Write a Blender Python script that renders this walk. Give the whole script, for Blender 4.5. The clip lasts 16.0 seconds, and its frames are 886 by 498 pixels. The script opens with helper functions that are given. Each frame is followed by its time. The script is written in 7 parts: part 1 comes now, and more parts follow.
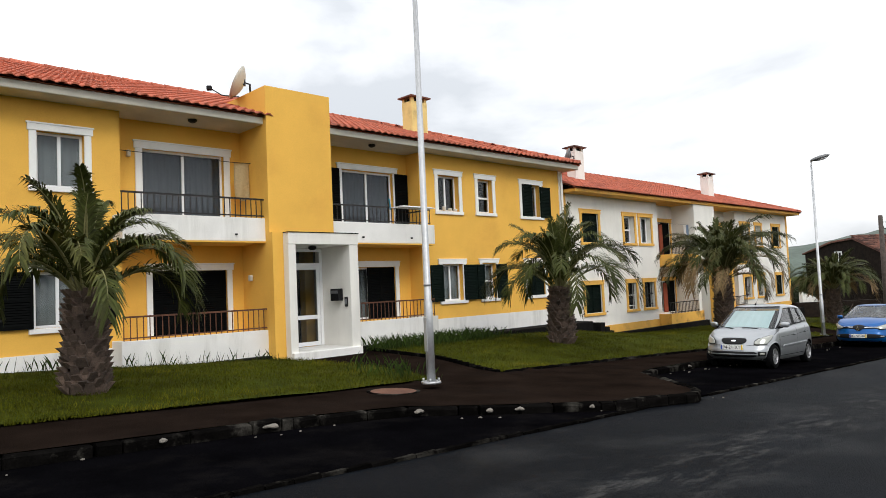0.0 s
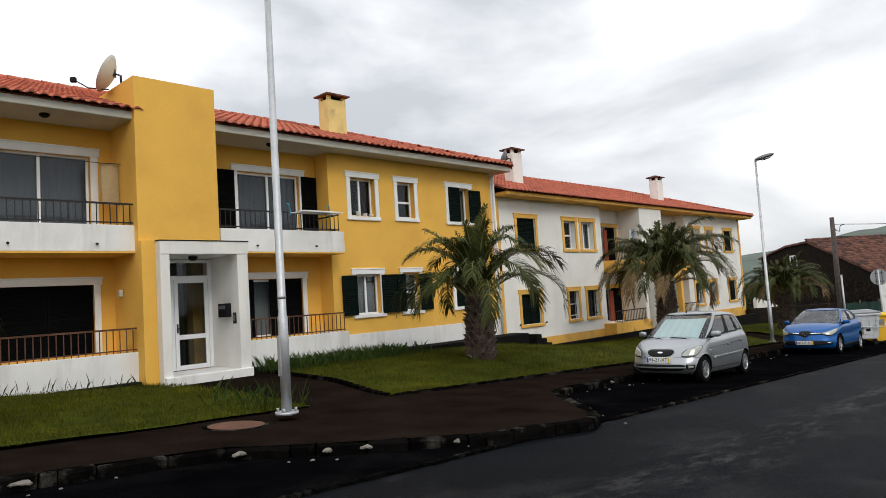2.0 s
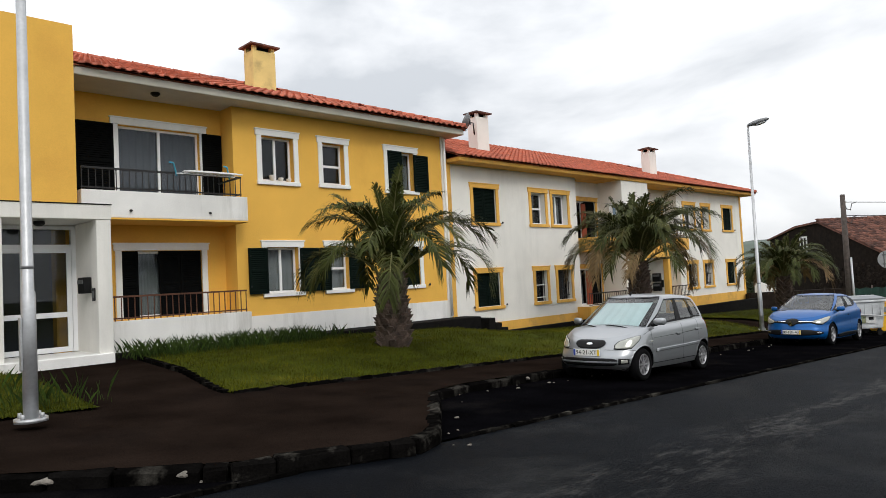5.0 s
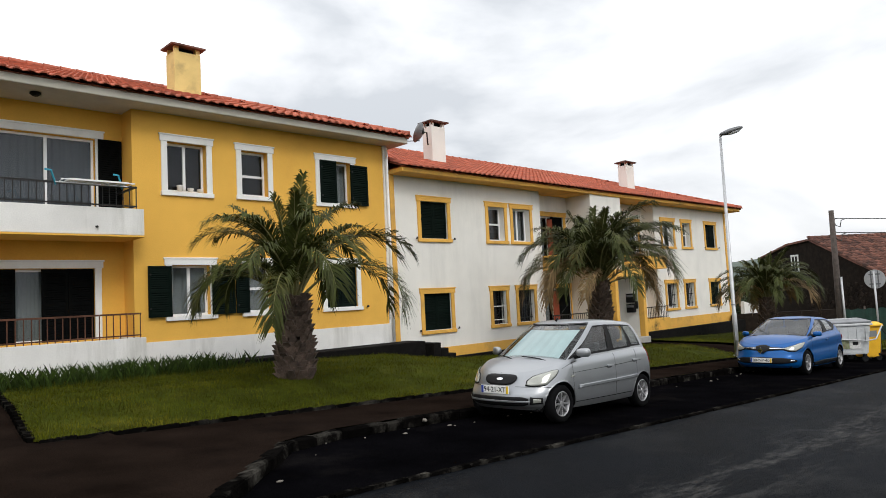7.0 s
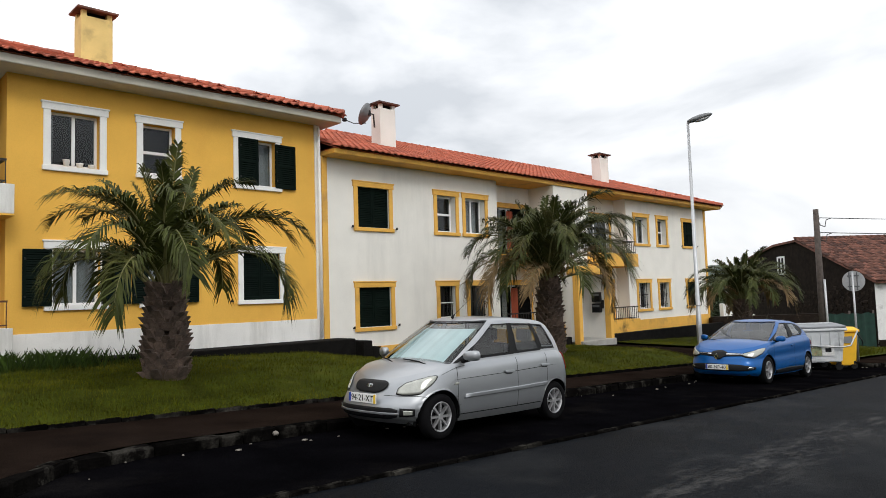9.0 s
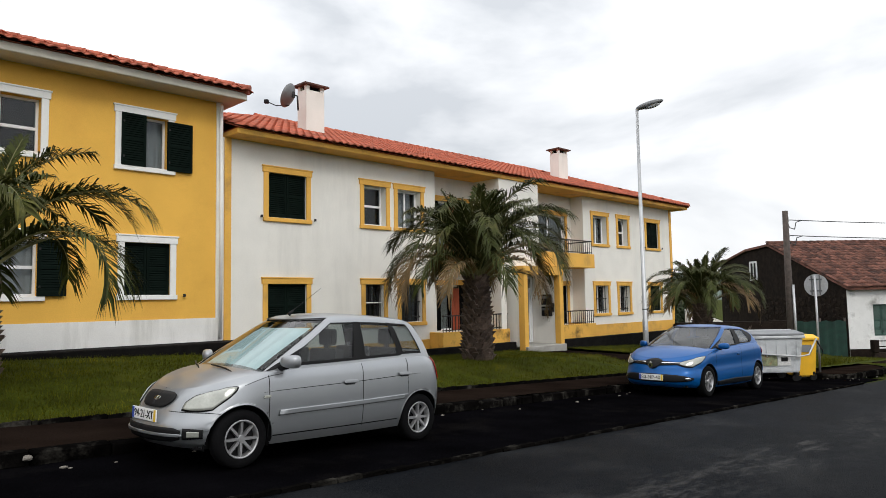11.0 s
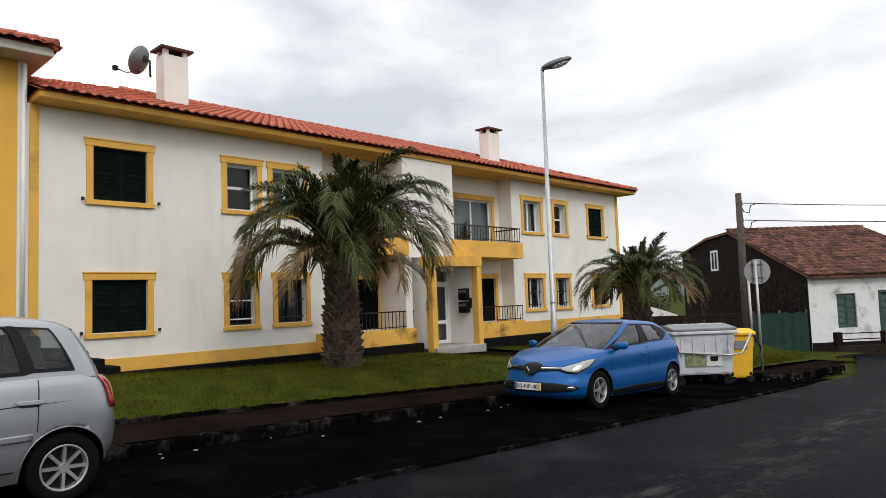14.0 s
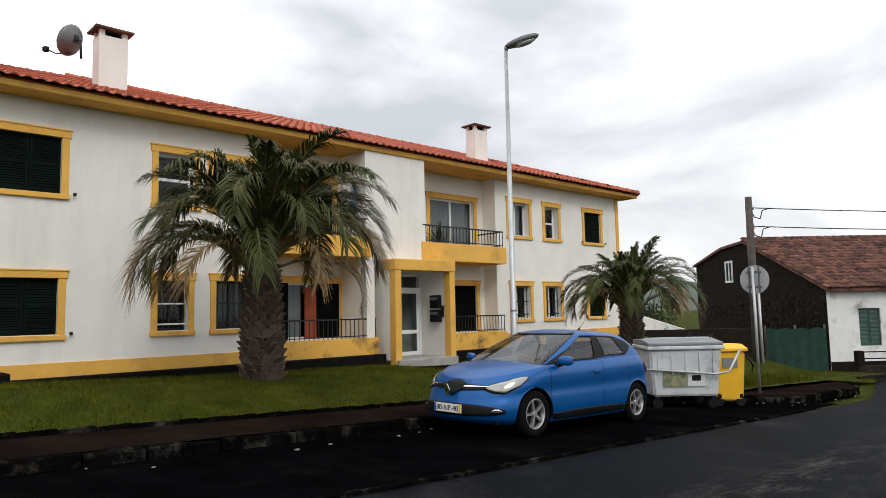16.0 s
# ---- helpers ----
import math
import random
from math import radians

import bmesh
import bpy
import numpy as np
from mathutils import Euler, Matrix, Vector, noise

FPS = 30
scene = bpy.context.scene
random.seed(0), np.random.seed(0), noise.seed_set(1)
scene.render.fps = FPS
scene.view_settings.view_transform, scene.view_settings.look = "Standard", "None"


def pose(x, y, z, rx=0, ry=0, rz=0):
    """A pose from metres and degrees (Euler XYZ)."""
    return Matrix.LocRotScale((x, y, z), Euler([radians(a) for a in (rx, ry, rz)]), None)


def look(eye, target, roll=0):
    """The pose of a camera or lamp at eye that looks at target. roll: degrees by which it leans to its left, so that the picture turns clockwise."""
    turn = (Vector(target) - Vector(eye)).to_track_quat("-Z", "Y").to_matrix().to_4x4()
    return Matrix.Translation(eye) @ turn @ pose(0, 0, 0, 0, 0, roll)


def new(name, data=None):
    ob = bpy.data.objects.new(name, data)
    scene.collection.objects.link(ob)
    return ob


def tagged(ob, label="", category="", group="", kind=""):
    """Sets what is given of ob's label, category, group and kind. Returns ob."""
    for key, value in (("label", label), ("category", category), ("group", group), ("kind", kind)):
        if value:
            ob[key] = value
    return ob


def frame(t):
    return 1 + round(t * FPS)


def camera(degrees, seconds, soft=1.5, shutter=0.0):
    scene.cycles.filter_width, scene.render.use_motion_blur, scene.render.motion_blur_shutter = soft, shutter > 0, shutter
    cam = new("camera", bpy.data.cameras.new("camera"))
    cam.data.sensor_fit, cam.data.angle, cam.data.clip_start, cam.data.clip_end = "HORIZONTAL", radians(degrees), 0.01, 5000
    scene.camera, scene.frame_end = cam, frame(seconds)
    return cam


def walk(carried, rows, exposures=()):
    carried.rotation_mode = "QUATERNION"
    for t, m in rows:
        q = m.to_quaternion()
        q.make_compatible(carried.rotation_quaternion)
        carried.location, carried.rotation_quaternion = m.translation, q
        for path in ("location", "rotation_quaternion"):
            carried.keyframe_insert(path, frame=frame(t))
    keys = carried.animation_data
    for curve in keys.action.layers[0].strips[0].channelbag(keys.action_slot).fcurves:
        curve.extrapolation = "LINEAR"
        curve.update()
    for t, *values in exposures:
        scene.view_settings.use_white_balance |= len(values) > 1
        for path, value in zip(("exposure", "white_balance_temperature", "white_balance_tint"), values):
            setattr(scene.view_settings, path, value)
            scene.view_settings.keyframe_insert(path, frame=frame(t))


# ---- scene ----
cam = camera(65.2, 16.0, soft=0.65)
METRES, EYE, TILT, LEAN, TURN = 19.0, 1.5, 0.0, 0.0, -44.0
ROWS = [
    (0.0, 0.0, 0.0, 0.0, 0.14, 3.12, 2.55),
    (0.5, 0.0238, 0.0205, -0.0016, 0.49, 1.05, 3.2),
    (1.0, 0.0441, 0.0411, -0.0025, -1.15, 2.47, 3.79),
    (1.5, 0.0661, 0.0673, -0.0071, -4.21, 1.03, 2.53),
    (2.0, 0.0837, 0.0871, -0.0054, -2.06, 4.0, 3.65),
    (2.5, 0.1065, 0.1098, -0.0098, -3.63, 2.13, 0.53),
    (3.0, 0.1255, 0.1273, -0.0094, -1.78, 2.67, 2.51),
    (3.5, 0.1453, 0.1502, -0.0119, -0.75, 1.04, 1.45),
    (4.0, 0.1647, 0.1699, -0.0127, 1.31, 3.24, 2.65),
    (4.5, 0.1866, 0.1929, -0.0159, -0.31, 2.31, 3.02),
    (7.0, 0.2988, 0.3026, -0.017, -0.02, 4.06, 2.84),
    (7.5, 0.3231, 0.3272, -0.019, -1.19, 2.96, 2.83),
    (8.0, 0.3447, 0.3443, -0.0217, 0.71, 3.79, 3.81),
    (8.5, 0.364, 0.3705, -0.0226, -0.92, 2.87, 1.26),
    (9.0, 0.3857, 0.3864, -0.025, -0.01, 3.91, 1.77),
    (9.5, 0.4066, 0.4131, -0.0237, -1.29, 2.44, 0.31),
    (10.0, 0.4307, 0.4312, -0.0281, -0.12, 4.69, 1.26),
    (12.5, 0.5425, 0.5484, -0.0358, -2.23, 3.49, 0.59),
    (13.0, 0.5642, 0.5699, -0.0362, 0.05, 5.49, 1.3),
    (13.5, 0.585, 0.597, -0.0373, -2.44, 3.25, 1.06),
    (14.0, 0.6103, 0.6149, -0.042, -1.71, 4.15, 2.04),
    (14.5, 0.6324, 0.6381, -0.0442, -2.97, 3.53, 1.25),
    (15.0, 0.6538, 0.659, -0.0428, -0.82, 4.94, 2.36),
    (15.5, 0.6741, 0.6832, -0.0438, -1.5, 4.1, 0.84),
    (16.0, 0.6958, 0.7038, -0.05, 0.6, 5.18, 1.19),
]
walk(cam, [(t, pose(0, 0, EYE, TILT, LEAN, TURN) @ pose(METRES * x, METRES * y, METRES * z, 90 + pitch, roll, yaw)) for t, x, y, z, yaw, pitch, roll in ROWS],
     exposures=[(0.0, 0.08), (0.5, -0.28), (1.0, -0.14), (1.5, -0.22), (2.5, -0.15), (3.5, 0.1), (4.0, 0.15), (4.5, -0.1), (7.0, -0.05), (10.0, -0.06), (12.5, -0.12), (16.0, -0.15)])

# ---- world and sun: bright overcast sky ----
SUN_EL, SUN_AZ = 40.0, 200.0
world = bpy.data.worlds.new("overcast_sky")
scene.world = world
world.use_nodes = True
wn, wl = world.node_tree.nodes, world.node_tree.links
wn.clear()
w_out = wn.new("ShaderNodeOutputWorld")
w_bg = wn.new("ShaderNodeBackground")
w_sky = wn.new("ShaderNodeTexSky")
w_sky.sky_type, w_sky.sun_disc = "NISHITA", False
w_sky.sun_elevation, w_sky.sun_rotation = radians(SUN_EL), radians(SUN_AZ)
w_co = wn.new("ShaderNodeTexCoord")
w_map = wn.new("ShaderNodeMapping")
w_map.inputs["Scale"].default_value = (1.0, 1.0, 2.6)
w_noise = wn.new("ShaderNodeTexNoise")
w_noise.inputs["Scale"].default_value, w_noise.inputs["Detail"].default_value = 2.2, 7.0
w_noise.inputs["Roughness"].default_value, w_noise.inputs["Distortion"].default_value = 0.5, 0.35
w_ramp = wn.new("ShaderNodeValToRGB")
w_ramp.color_ramp.elements[0].position, w_ramp.color_ramp.elements[0].color = 0.36, (6.6, 6.9, 7.3, 1)
w_ramp.color_ramp.elements[1].position, w_ramp.color_ramp.elements[1].color = 0.60, (12.6, 12.65, 12.8, 1)
w_sep = wn.new("ShaderNodeSeparateXYZ")
w_grad = wn.new("ShaderNodeMapRange")   # overcast vault: brighter towards the zenith
w_grad.inputs["From Min"].default_value, w_grad.inputs["From Max"].default_value = 0.0, 0.9
w_grad.inputs["To Min"].default_value, w_grad.inputs["To Max"].default_value = 0.85, 1.45
w_mul = wn.new("ShaderNodeMix")
w_mul.data_type, w_mul.blend_type = "RGBA", "MULTIPLY"
w_mul.inputs[0].default_value = 1.0
w_mix = wn.new("ShaderNodeMix")
w_mix.data_type = "RGBA"
w_mix.inputs[0].default_value = 0.93
wl.new(w_co.outputs["Generated"], w_map.inputs["Vector"])
wl.new(w_map.outputs[0], w_noise.inputs["Vector"])
wl.new(w_noise.outputs[0], w_ramp.inputs[0])
wl.new(w_co.outputs["Generated"], w_sep.inputs[0])
wl.new(w_sep.outputs[2], w_grad.inputs[0])
wl.new(w_ramp.outputs[0], w_mul.inputs[6])
wl.new(w_grad.outputs[0], w_mul.inputs[7])
wl.new(w_sky.outputs[0], w_mix.inputs[6])
wl.new(w_mul.outputs[2], w_mix.inputs[7])
wl.new(w_mix.outputs[2], w_bg.inputs[0])
w_bg.inputs[1].default_value = 0.112
wl.new(w_bg.outputs[0], w_out.inputs[0])

sun_data = bpy.data.lights.new("sun", "SUN")
sun_data.energy, sun_data.angle, sun_data.color = 1.05, radians(18), (1.0, 0.96, 0.9)
sun = new("sun", sun_data)
sun.matrix_world = look((0, -36, 32), (12, 0, 0))


# ---- materials ----
TRACK_Y = 3.0
def material(name, colour, rough=0.8, metal=0.0, var=0.15, scale=3.0, fine=60.0, bump=0.2, dark=None, stain=0.0, stain_scale=0.6, coat=0.0,
             island=0.0, spec=0.5, streak=False):
    """A surface with broad stains, fine grain, and fine relief, in metres."""
    m = bpy.data.materials.new(name)
    m.use_nodes = True
    nd, ln = m.node_tree.nodes, m.node_tree.links
    bs = nd["Principled BSDF"]
    co = nd.new("ShaderNodeTexCoord")
    geo = nd.new("ShaderNodeNewGeometry")
    n1, n2, n3 = (nd.new("ShaderNodeTexNoise") for _ in range(3))
    for n, s, d in ((n1, scale, 5), (n2, fine, 3), (n3, stain_scale, 8)):
        n.inputs["Scale"].default_value, n.inputs["Detail"].default_value = s, d
        ln.new(geo.outputs["Position"], n.inputs["Vector"])
    if streak:
        mp = nd.new("ShaderNodeMapping")
        mp.inputs["Scale"].default_value = (1.0, 1.0, 0.12)
        ln.new(geo.outputs["Position"], mp.inputs["Vector"])
        ln.new(mp.outputs[0], n3.inputs["Vector"])
    n3.inputs["Roughness"].default_value = 0.65
    c = np.array(colour)
    dk = np.array(dark) if dark is not None else c * 0.45
    mr = nd.new("ShaderNodeMapRange")
    mr.inputs["From Min"].default_value, mr.inputs["From Max"].default_value = 0.3, 0.7
    mr.inputs["To Min"].default_value, mr.inputs["To Max"].default_value = 1 - var, 1 + var
    ln.new(n1.outputs[0], mr.inputs[0])
    mr2 = nd.new("ShaderNodeMapRange")
    mr2.inputs["From Min"].default_value, mr2.inputs["From Max"].default_value = 0.25, 0.75
    mr2.inputs["To Min"].default_value, mr2.inputs["To Max"].default_value = 1 - var * 0.8, 1 + var * 0.8
    ln.new(n2.outputs[0], mr2.inputs[0])
    mm = nd.new("ShaderNodeMath")
    mm.operation = "MULTIPLY"
    ln.new(mr.outputs[0], mm.inputs[0]), ln.new(mr2.outputs[0], mm.inputs[1])
    last = mm
    if island:
        oi = nd.new("ShaderNodeObjectInfo")
        ad = nd.new("ShaderNodeMath")
        ad.operation = "ADD"
        fr = nd.new("ShaderNodeMath")
        fr.operation = "FRACT"
        ln.new(oi.outputs["Random"], ad.inputs[0]), ln.new(geo.outputs["Random Per Island"], ad.inputs[1]), ln.new(ad.outputs[0], fr.inputs[0])
        m3 = nd.new("ShaderNodeMapRange")
        m3.inputs["To Min"].default_value, m3.inputs["To Max"].default_value = 1 - island, 1 + island
        ln.new(fr.outputs[0], m3.inputs[0])
        m4 = nd.new("ShaderNodeMath")
        m4.operation = "MULTIPLY"
        ln.new(last.outputs[0], m4.inputs[0]), ln.new(m3.outputs[0], m4.inputs[1])
        last = m4
    rp = nd.new("ShaderNodeMapRange")
    rp.inputs["From Min"].default_value, rp.inputs["From Max"].default_value = 0.52, 0.72
    rp.inputs["To Max"].default_value = stain
    ln.new(n3.outputs[0], rp.inputs[0])
    mx = nd.new("ShaderNodeMix")
    mx.data_type = "RGBA"
    mx.inputs[6].default_value, mx.inputs[7].default_value = (*c, 1), (*dk, 1)
    ln.new(rp.outputs[0], mx.inputs[0])
    mu = nd.new("ShaderNodeVectorMath")
    mu.operation = "SCALE"
    ln.new(mx.outputs[2], mu.inputs[0]), ln.new(last.outputs[0], mu.inputs["Scale"])
    ln.new(mu.outputs[0], bs.inputs["Base Color"])
    bs.inputs["Roughness"].default_value, bs.inputs["Metallic"].default_value = rough, metal
    bs.inputs["Specular IOR Level"].default_value = spec
    bs.inputs["Coat Weight"].default_value, bs.inputs["Coat Roughness"].default_value = coat, 0.04
    if bump:
        bp = nd.new("ShaderNodeBump")
        bp.inputs["Strength"].default_value, bp.inputs["Distance"].default_value = bump, 0.01
        ln.new(n2.outputs[0], bp.inputs["Height"])
        ln.new(bp.outputs[0], bs.inputs["Normal"])
    return m


def glass_material(name, tint, gloss=0.9, ior=1.5):
    m = bpy.data.materials.new(name)
    m.use_nodes = True
    nd, ln = m.node_tree.nodes, m.node_tree.links
    nd.clear()
    out, mix = nd.new("ShaderNodeOutputMaterial"), nd.new("ShaderNodeMixShader")
    tr, gl, lw, fr = nd.new("ShaderNodeBsdfTransparent"), nd.new("ShaderNodeBsdfGlossy"), nd.new("ShaderNodeLayerWeight"), nd.new("ShaderNodeMath")
    tr.inputs[0].default_value, gl.inputs[0].default_value = (*tint, 1), (gloss, gloss, gloss, 1)
    gl.inputs["Roughness"].default_value, lw.inputs[0].default_value = 0.02, 0.5
    base = ((ior - 1) / (ior + 1)) ** 2       # reflection straight on, rising towards grazing
    fr.operation = "POWER"
    fr.inputs[1].default_value = 4.0
    ma = nd.new("ShaderNodeMath")
    ma.operation = "MULTIPLY_ADD"
    ma.inputs[1].default_value, ma.inputs[2].default_value = 1 - base, base
    ln.new(lw.outputs["Facing"], fr.inputs[0]), ln.new(fr.outputs[0], ma.inputs[0])
    ln.new(ma.outputs[0], mix.inputs[0]), ln.new(tr.outputs[0], mix.inputs[1]), ln.new(gl.outputs[0], mix.inputs[2])
    ln.new(mix.outputs[0], out.inputs[0])
    return m


M_YELLOW = material("yellow_render", (0.80, 0.45, 0.075), 0.85, var=0.05, scale=1.2, fine=45, bump=0.25, dark=(0.60, 0.28, 0.05), stain=0.45, stain_scale=0.5)
M_OCHRE = material("ochre_trim_paint", (0.76, 0.42, 0.075), 0.75, var=0.07, scale=2, fine=40, bump=0.2, dark=(0.33, 0.19, 0.07), stain=0.6, stain_scale=1.3)
M_DAMP = material("ochre_paint_with_black_damp", (0.76, 0.42, 0.075), 0.8, var=0.08, scale=2, fine=40, bump=0.25, dark=(0.03, 0.022, 0.014), stain=0.95, stain_scale=1.7)
M_STEP = material("grey_concrete_step", (0.36, 0.35, 0.32), 0.85, var=0.12, scale=4, bump=0.3, dark=(0.14, 0.13, 0.12), stain=0.6, stain_scale=2)
M_CHIM = material("pale_yellow_chimney_render", (0.75, 0.58, 0.22), 0.85, var=0.08, scale=3, bump=0.3, dark=(0.30, 0.22, 0.10), stain=0.6, stain_scale=2)
M_WHITE = material("white_render", (0.80, 0.78, 0.725), 0.85, var=0.04, scale=1.5, fine=45, bump=0.25, dark=(0.60, 0.59, 0.55), stain=0.7, stain_scale=0.7, streak=True)
M_PLINTH = material("white_plinth_paint", (0.78, 0.77, 0.74), 0.8, var=0.06, scale=2, fine=40, bump=0.25, dark=(0.42, 0.41, 0.37), stain=0.8, stain_scale=1.1, streak=True)
M_TRIM = material("white_trim_paint", (0.82, 0.82, 0.80), 0.6, var=0.03, scale=3, fine=30, bump=0.1, stain=0.15, stain_scale=2)
M_PVC = material("white_pvc", (0.80, 0.81, 0.82), 0.35, var=0.02, bump=0.0)
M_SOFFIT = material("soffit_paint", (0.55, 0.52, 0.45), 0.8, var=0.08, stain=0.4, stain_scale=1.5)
M_TILE = material("red_clay_tile", (0.42, 0.105, 0.055), 0.75, var=0.16, scale=6, fine=50, bump=0.3, dark=(0.17, 0.045, 0.03), stain=0.7, stain_scale=0.9, island=0.18)
M_OLDTILE = material("weathered_clay_tile", (0.115, 0.048, 0.033), 0.9, var=0.4, scale=4, fine=30, bump=0.5, dark=(0.014, 0.011, 0.010), stain=0.95, stain_scale=1.1, island=0.55)
M_SHUT = material("dark_green_shutter_paint", (0.004, 0.0085, 0.0065), 0.7, var=0.2, bump=0.05, spec=0.04)
M_SHUTB = material("black_shutter_paint", (0.0035, 0.004, 0.004), 0.7, var=0.2, bump=0.05, spec=0.03)
M_GREENW = material("worn_green_paint", (0.02, 0.06, 0.045), 0.6, var=0.3, bump=0.2)
M_IRON = material("black_iron", (0.015, 0.014, 0.014), 0.5, metal=0.3, var=0.2, bump=0.1)
M_RUST = material("rusty_iron", (0.11, 0.045, 0.025), 0.8, metal=0.2, var=0.3, bump=0.2)
M_GLASS = glass_material("window_glass", (0.56, 0.60, 0.62), 0.7, 1.5)
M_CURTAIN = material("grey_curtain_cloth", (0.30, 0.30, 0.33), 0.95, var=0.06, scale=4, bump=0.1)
M_LACE = material("pale_lace_curtain", (0.72, 0.71, 0.68), 0.95, var=0.06, scale=5, bump=0.1)
M_REDCLOTH = material("orange_cloth", (0.26, 0.06, 0.028), 0.95, var=0.15)
M_BLUECLOTH = material("blue_grey_laundry_cloth", (0.22, 0.30, 0.42), 0.95, var=0.15)
M_CREAM = material("cream_towel_cloth", (0.72, 0.58, 0.33), 0.95, var=0.08, scale=20, bump=0.4)
# near-black colour that carries the gloom of the rooms behind the windows
M_ROOM = material("unlit_room_dark", (0.035, 0.035, 0.035), 0.9, var=0.1)
M_ROAD = material("damp_road_asphalt", (0.0029, 0.0037, 0.0052), 0.6, var=0.30, scale=0.9, fine=60, bump=0.8, dark=(0.045, 0.046, 0.046), stain=0.30, stain_scale=0.7, spec=0.025)
M_BAY = material("black_bay_asphalt", (0.0022, 0.0021, 0.0026), 0.8, var=0.35, scale=1.3, fine=60, bump=0.8, dark=(0.010, 0.009, 0.0085), stain=0.5, stain_scale=0.8, spec=0.0)
M_PAVE = material("dark_brown_pavement", (0.012, 0.0082, 0.0064), 0.85, var=0.35, scale=1.2, fine=60, bump=0.8, dark=(0.007, 0.0052, 0.0045), stain=0.8, stain_scale=0.7, spec=0.0)
M_KERB = material("dark_basalt_kerb", (0.0035, 0.0032, 0.003), 0.95, spec=0.0, var=0.4, scale=6, fine=50, bump=0.7, dark=(0.15, 0.14, 0.12), stain=0.32, stain_scale=2.6, island=0.3)
M_PALESTONE = material("pale_broken_stone", (0.15, 0.135, 0.115), 0.9, var=0.3, scale=12, bump=0.5)
M_FOOT = material("black_basalt_footing", (0.007, 0.0065, 0.006), 0.95, var=0.4, scale=5, bump=0.5, spec=0.1)
M_SOIL = material("grassy_soil", (0.034, 0.043, 0.004), 0.95, spec=0.05, var=0.35, scale=2.5, fine=40, bump=1.0, dark=(0.075, 0.070, 0.010), stain=0.7, stain_scale=0.9)
M_BLADE = material("lawn_grass_blade", (0.056, 0.061, 0.002), 0.7, spec=0.1, var=0.3, scale=1.1, fine=9, bump=0.0, dark=(0.15, 0.135, 0.010), stain=0.9, stain_scale=0.8, island=0.35)
M_TALL = material("tall_weed_blade", (0.026, 0.045, 0.007), 0.7, spec=0.1, var=0.3, scale=2, fine=9, bump=0.0, island=0.4)
M_STEEL = material("galvanised_steel", (0.46, 0.47, 0.48), 0.45, metal=0.6, var=0.1, scale=4, fine=25, bump=0.05)
M_LAMPG = material("grey_lamp_housing", (0.16, 0.165, 0.17), 0.5, metal=0.3, var=0.1, bump=0.0)
M_LENS = material("frosted_lamp_lens", (0.55, 0.56, 0.57), 0.2, var=0.05, bump=0.0)
M_TRUNK = material("palm_trunk_bark", (0.090, 0.062, 0.047), 0.95, var=0.35, scale=12, fine=60, bump=0.8, dark=(0.035, 0.025, 0.02), stain=0.7, stain_scale=5, island=0.35)
M_FROND = material("palm_leaflet", (0.046, 0.055, 0.012), 0.6, spec=0.14, var=0.2, scale=1.4, fine=8, bump=0.0, dark=(0.16, 0.13, 0.035), stain=0.5, stain_scale=1.1, island=0.4)
M_FROND_DK = material("deep_green_palm_leaflet", (0.046, 0.055, 0.015), 0.6, spec=0.14, var=0.2, scale=1.4, fine=8, bump=0.0, dark=(0.13, 0.09, 0.035), stain=0.45, stain_scale=1.1, island=0.4)
M_DRYFROND = material("dry_palm_leaflet", (0.20, 0.13, 0.055), 0.8, var=0.25, scale=3, fine=9, bump=0.0, island=0.35)
M_STALK = material("palm_stalk", (0.17, 0.16, 0.06), 0.6, var=0.2, scale=5, bump=0.0)
M_STONE = material("rubble_stone_wall", (0.020, 0.0145, 0.011), 0.95, var=0.35, scale=5, fine=30, bump=0.8, dark=(0.012, 0.010, 0.009), stain=0.8, stain_scale=2, island=0.5, spec=0.1)
M_FLAKE = material("flaking_whitewash", (0.76, 0.76, 0.74), 0.9, var=0.05, scale=3, fine=30, bump=0.4, dark=(0.20, 0.19, 0.17), stain=0.75, stain_scale=1.4)
M_POLEWOOD = material("creosoted_wood_pole", (0.075, 0.06, 0.052), 0.9, var=0.3, scale=8, bump=0.5)
M_CABLE = material("black_cable", (0.012, 0.012, 0.013), 0.6, var=0.1, bump=0.0)
M_HILL = material("distant_green_hill", (0.085, 0.11, 0.09), 1.0, var=0.25, scale=0.03, fine=0.3, bump=0.0)
M_DARKPL = material("black_plastic", (0.006, 0.006, 0.0065), 0.55, var=0.1, bump=0.0, spec=0.2)
M_MESHN = material("green_windbreak_net", (0.006, 0.032, 0.022), 0.85, var=0.3, scale=4, bump=0.4)


# worn, gritty wheel track along the middle of the road
nd, ln = M_ROAD.node_tree.nodes, M_ROAD.node_tree.links
r_geo, r_sep, r_noise, r_map = nd.new("ShaderNodeNewGeometry"), nd.new("ShaderNodeSeparateXYZ"), nd.new("ShaderNodeTexNoise"), nd.new("ShaderNodeMapping")
r_band, r_grit, r_mul, r_mix = nd.new("ShaderNodeMapRange"), nd.new("ShaderNodeMapRange"), nd.new("ShaderNodeMath"), nd.new("ShaderNodeMix")
r_dist = nd.new("ShaderNodeMath")
ln.new(r_geo.outputs["Position"], r_sep.inputs[0]), ln.new(r_geo.outputs["Position"], r_map.inputs[0])
r_map.inputs["Scale"].default_value = (0.55, 1.6, 1.0)
